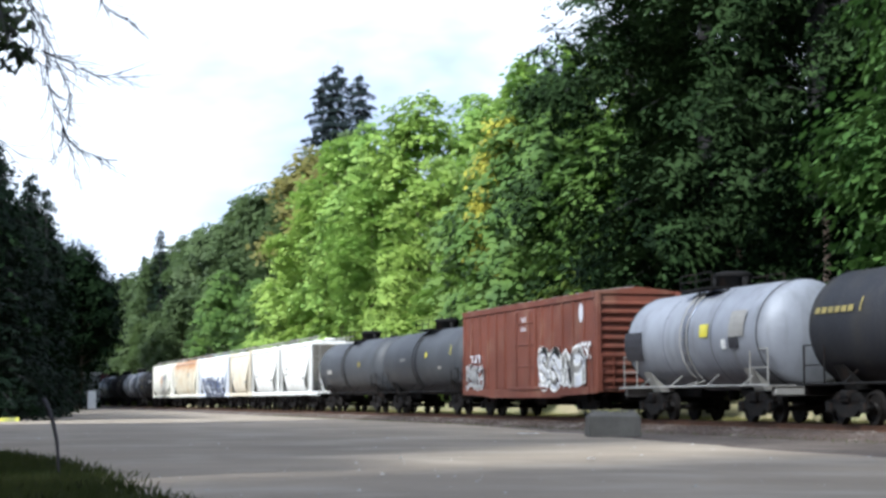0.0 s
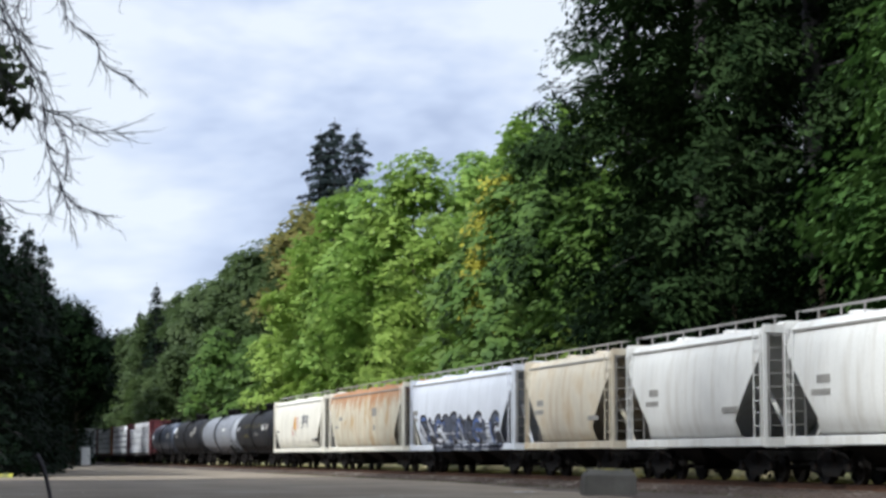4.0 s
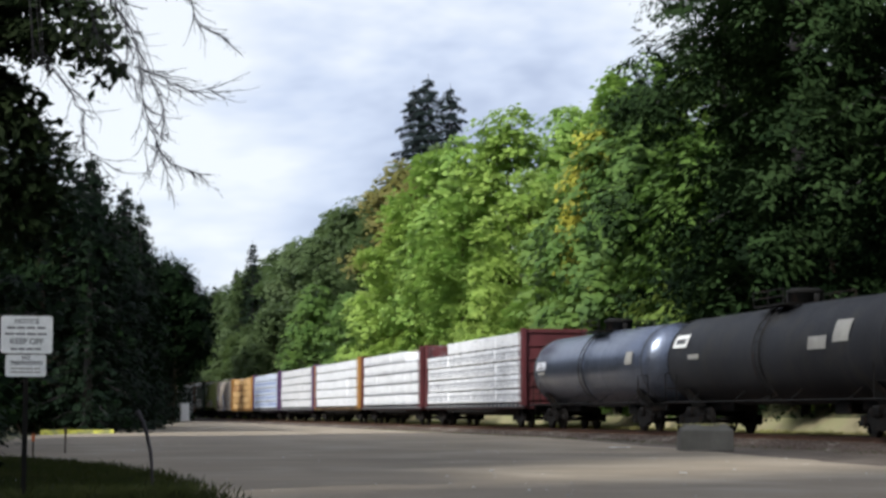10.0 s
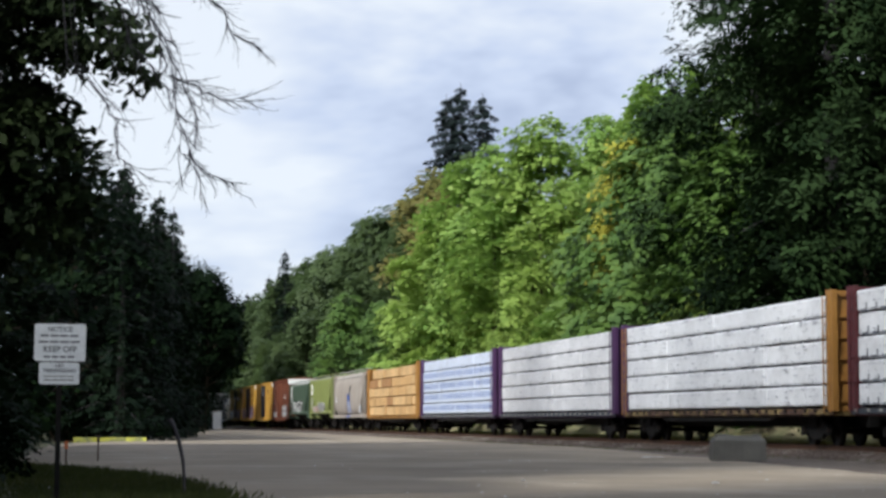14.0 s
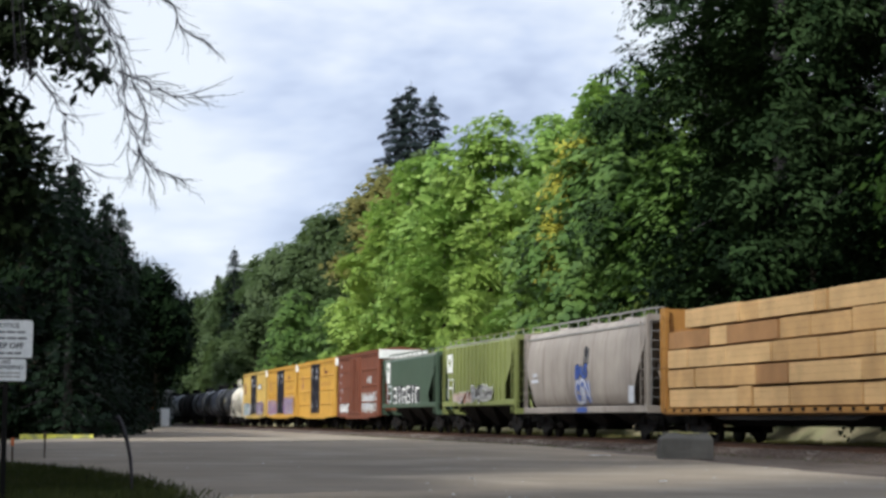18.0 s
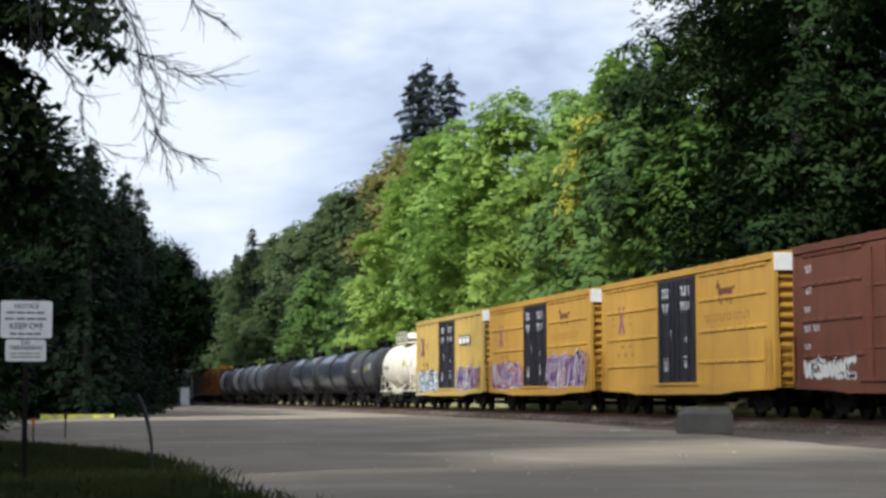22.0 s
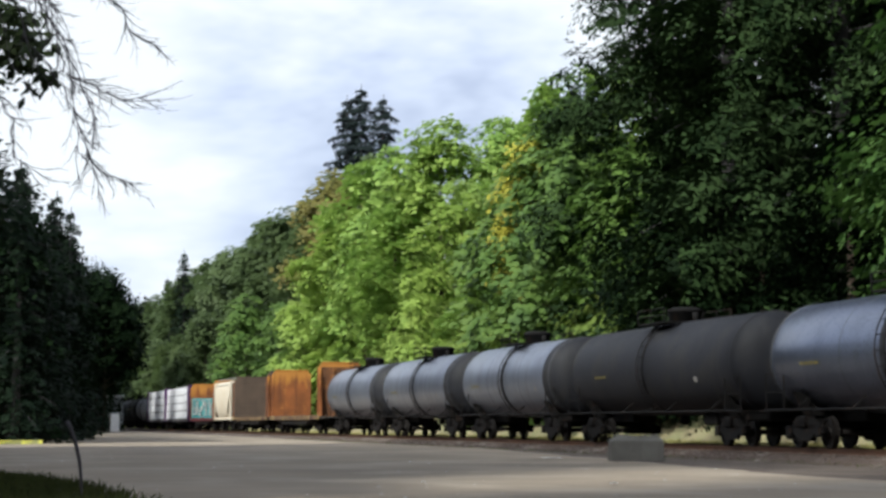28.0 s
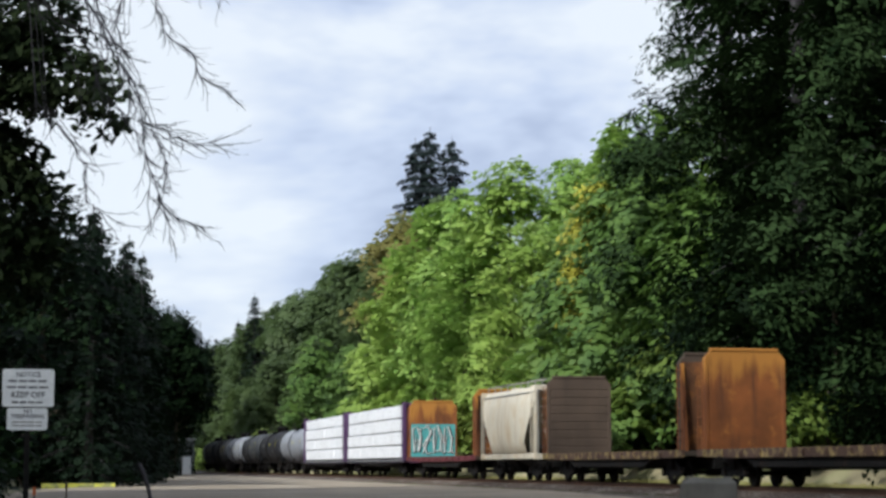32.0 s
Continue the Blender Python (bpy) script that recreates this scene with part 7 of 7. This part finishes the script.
for k, g in enumerate("eiggic"):
    y0, z0, w, hh = 3.9 - k * 1.17, 1.5 + 0.06 * math.sin(k * 2.3), 0.95, 1.0
    bars(c, -1.526, [(y0 - w - 0.08, y0 + 0.06, z0 - 0.05, z0 + hh + 0.05)], "black_mark", "graffiti_fill")
    bars(c, -1.531, [(y0 - b * w, y0 - a * w, z0 + lo * hh, z0 + hi * hh) for a, b, lo, hi in GLYPHS[g]], "white_paint", "graffiti_letter")
bars(c, -1.535, [(5.2, 5.4, 3.35, 3.7), (5.4, 5.7, 3.45, 3.6), (5.65, 5.8, 3.5, 3.75)], "green")
add_car(c, 417.4, 432.0)
c = add_car(box_car(13.9, "brown", "tall brown boxcar with white graffiti and a white height panel", 4.86, (-1.0, 2.2), ribs=0, white_end=True, plug=True), 433.3, 447.2)
graffiti(c, lambda z: -1.482, -6.4, -1.6, 1.12, 2.35, "paint_silver", ["white_paint", "grey_mark", "paint_silver"], 31, 7)
graffiti(c, lambda z: -1.482, 3.0, 6.4, 1.12, 1.75, None, ["paint_silver", "white_paint"], 32, 5)
graffiti(c, lambda z: -1.482, -4.6, -3.2, 2.9, 3.3, None, ["white_paint"], 33, 4)
for z0, z1, y0 in ((3.5, 3.75, 5.8), (3.0, 3.15, 5.9), (2.45, 2.62, 5.9), (2.45, 2.62, 5.3), (1.95, 2.1, 5.9), (4.1, 4.3, 5.8)):
    letters(c, -1.484, y0, y0 + 0.45, z0, z1, 3, "paint_silver")
for u0, u1, paint, lab, seed in ((448.7, 465.2, "yellow", "tall yellow boxcar with a double black plug door", 41), (466.8, 482.9, "yellow", "tall yellow boxcar with red and violet graffiti", 42), (484.5, 500.1, "pale_yellow", "faded yellow boxcar with blue and violet graffiti", 43)):
    L = u1 - u0
    c = add_car(box_car(L, paint, lab, 4.86, (-1.75, 1.75), "door_black", 13 if seed == 43 else 0, True, seed != 43), u0, u1)
    for y0, y1, z0, z1, n in ((-1.4, -0.5, 4.0, 4.32, 3), (-1.4, -0.5, 3.45, 3.8, 4), (0.45, 1.3, 4.0, 4.32, 4), (0.45, 1.3, 3.45, 3.8, 3), (0.35, 0.6, 2.6, 2.9, 2), (-1.25, -0.8, 1.6, 2.0, 3), (0.7, 1.2, 1.5, 1.95, 3), (-1.2, -0.9, 2.45, 2.6, 2)):
        letters(c, -1.574, y0, y1, z0, z1, n, "paint_silver", "door_stencil")
    # crossed emblem, lettering and a running deer shape
    e = 6.0
    wall = -1.552 if seed == 43 else -1.484
    bm = bm_new()
    for q, (a, b) in enumerate((((e - 0.30, 2.95), (e + 0.30, 3.95)), ((e + 0.30, 2.95), (e - 0.30, 3.95)))):
        d = Vector((b[0] - a[0], b[1] - a[1])).normalized()
        s = Vector((-d.y, d.x)) * 0.10
        bm.faces.new([bm.verts.new((wall - 0.003 * q, y, z)) for y, z in ((a[0] + s.x, a[1] + s.y), (b[0] + s.x, b[1] + s.y), (b[0] - s.x, b[1] - s.y), (a[0] - s.x, a[1] - s.y))])
    part("crossed_emblem", bm, "pink_mark", c, "faded crossed ribbon emblem")
    bars(c, wall, [(6.85, 7.1, 3.5, 3.58), (6.85, 7.1, 3.25, 3.33), (4.9, 5.15, 3.5, 3.58), (4.9, 5.15, 3.25, 3.33)], "faint_mark")
    bars(c, wall, [(5.7, 6.1, 2.42, 2.54), (4.8, 5.2, 2.42, 2.54), (6.2, 6.5, 2.08, 2.24), (5.4, 5.7, 2.08, 2.24), (4.6, 4.9, 2.08, 2.24)], "faint_mark")
    if seed != 43:
        bars(c, wall, [(-5.0, -3.8, 3.86, 4.06), (-4.9, -4.8, 3.52, 3.86), (-4.6, -4.52, 3.58, 3.86), (-4.1, -4.02, 3.55, 3.86), (-3.95, -3.86, 3.6, 3.86), (-3.95, -3.6, 4.06, 4.2), (-3.8, -3.72, 4.2, 4.34), (-5.2, -5.0, 4.0, 4.1)], "brown", "animal_emblem")
        letters(c, wall, -6.4, -2.5, 3.02, 3.27, 13, "faint_mark", "lettering")
    else:
        bars(c, wall, [(-5.4, -3.0, 3.3, 3.75)], "black_mark", "emblem_panel")
        bars(c, wall - 0.004, [(-5.3, -4.7, 3.35, 3.62), (-4.5, -3.9, 3.35, 3.62), (-3.7, -3.1, 3.35, 3.62), (-5.3, -3.1, 3.66, 3.7)], "white_paint")
    if seed == 42:
        graffiti(c, lambda z: -1.545, 2.1, 7.7, 1.0, 2.3, "paint_red", ["white_paint", "paint_violet", "white_paint", "paint_red", "white_paint", "paint_violet"], 52, 10, 0.45)
        graffiti(c, lambda z: -1.545, -7.6, -1.9, 1.0, 2.5, "paint_violet", ["white_paint", "paint_violet", "paint_red", "white_paint", "paint_violet", "white_paint"], 53, 10, -0.45)
    if seed == 43:
        graffiti(c, lambda z: -1.552, 2.0, 7.5, 0.95, 2.15, "paint_silver", ["paint_blue", "white_paint", "black_mark", "paint_teal", "white_paint"], 54, 8, 0.3)
        graffiti(c, lambda z: -1.552, -7.2, -2.2, 0.95, 2.3, None, ["paint_silver", "paint_violet", "paint_red", "white_paint", "paint_silver"], 55, 9, -0.4)
add_car(tank_car(10.9, "cream", "short cream tank car with a railed top platform", r=1.42, cz=2.5, frame="cream", platform="cream", tall_platform=True, marks=[(-2.4, -1.9, 0, 14, "yellow_mark"), (-4.2, -3.3, 0, 28, "white_paint"), (2.6, 4.2, -4, 2, "grey_mark")]), 500.9, 511.8)
add_car(tank_car(10.8, "charcoal", "short black tank car with grey placards", dark_end="black", marks=[(-1.6, -0.9, -6, 10, "dull_mark"), (-3.0, -2.0, 0, 16, "grey_mark"), (2.0, 3.6, -4, 2, "grey_mark")]), 512.6, 523.2)
for u0, u1, p, lab in ((523.9, 538.9, "grey", "blue-grey tank car with dark ends"), (539.6, 554.0, "grey", "plain blue-grey tank car with grimy shell"), (554.8, 570.7, "black", "dull black tank car with worn stencil"), (571.5, 585.5, "blue_grey", "blue-grey tank car with a faded yellow stencil"), (586.2, 601.2, "blue_grey", "blue-grey tank car with dark bands"), (601.9, 616.3, "blue_grey", "blue-grey tank car with a worn stencil")):
    add_car(tank_car(u1 - u0, p, lab, bands="black", dark_end="black" if "grey" in p else None, marks=[(3.4 + 0.28 * k, 3.6 + 0.28 * k, -9, -6, "dull_mark") for k in range(4)] + [(-4.5, -4.25, -20, -14, "grey_mark")]), u0, u1)
add_car(bulkhead_flat(18.6, "rust_panel", "empty rusty orange bulkhead flatcar"), 618.4, 636.8)
add_car(bulkhead_flat(17.4, "dark_panel", "empty flatcar with weathered brown bulkheads"), 638.2, 655.7)
c, xs = hopper_car(10.2, "tan_hopper", "tan two-bay covered hopper car", True, 0, 2, cut=1.8)
add_car(c, 656.6, 666.6)
add_car(bulkhead_flat(17.2, "rust_panel", "empty bulkhead flatcar with teal graffiti", "maroon", "paint_teal"), 668.0, 685.3)
for u0, u1 in ((686.2, 706.9), (707.7, 727.7)):
    add_car(lumber_car(u1 - u0, "purple", "wrap", "purple centre-beam flatcar of bright white-wrapped lumber", 4.3, None, "purple", False, 4, int(u0)), u0, u1)
for k in range(6):
    add_car(tank_car(14.8, ("pale_grey", "black", "charcoal")[k % 3], ("pale grey tank car at the train's tail", "black tank car at the train's tail", "charcoal tank car at the train's tail")[k % 3], marks=TANK_MARKS), 729.0 + 16 * k, 743.8 + 16 * k)


# ---- pieces of the track, laid last ----
tie_mesh = shared("tie", lambda bm: soft_box(bm, -1.28, 1.28, -0.11, 0.11, 0.02, 0.15, 0.012))
for k in range(300):
    t = part("tie", tie_mesh, "tie", track)
    t.location = (TRACK + 0.02 * math.sin(k * 7.3), 28 + k * 0.52, 0.0)


def motions():
    times = [0, 0.1, 0.3, 1, 4, 8, 12, 16, 20, 24, 28, 31, 31.7, 31.9, 32]
    for car, u in TRAIN:
        walk(car, [(t, pose(TRACK, u - SPEED * t, RAIL)) for t in times])
    # the wheelsets roll; all leading ones turn alike, and all trailing ones
    for dy in (-0.87, 0.87):
        first = None
        for car, u in TRAIN:
            for bogie in car.children:
                for w in bogie.children:
                    if w.name.startswith("wheelset") and abs(w.location.y - dy) < 0.01:
                        if first is None:
                            first = w
                            walk(w, [(k / FPS, pose(0, dy, 0.42, math.degrees(SPEED * k / FPS / 0.42) % 360)) for k in range(FPS * 32 + 1)])
                        else:
                            w.rotation_mode = "QUATERNION"
                            w.animation_data_create()
                            w.animation_data.action = first.animation_data.action
                            w.animation_data.action_slot = first.animation_data.action_slot


motions()
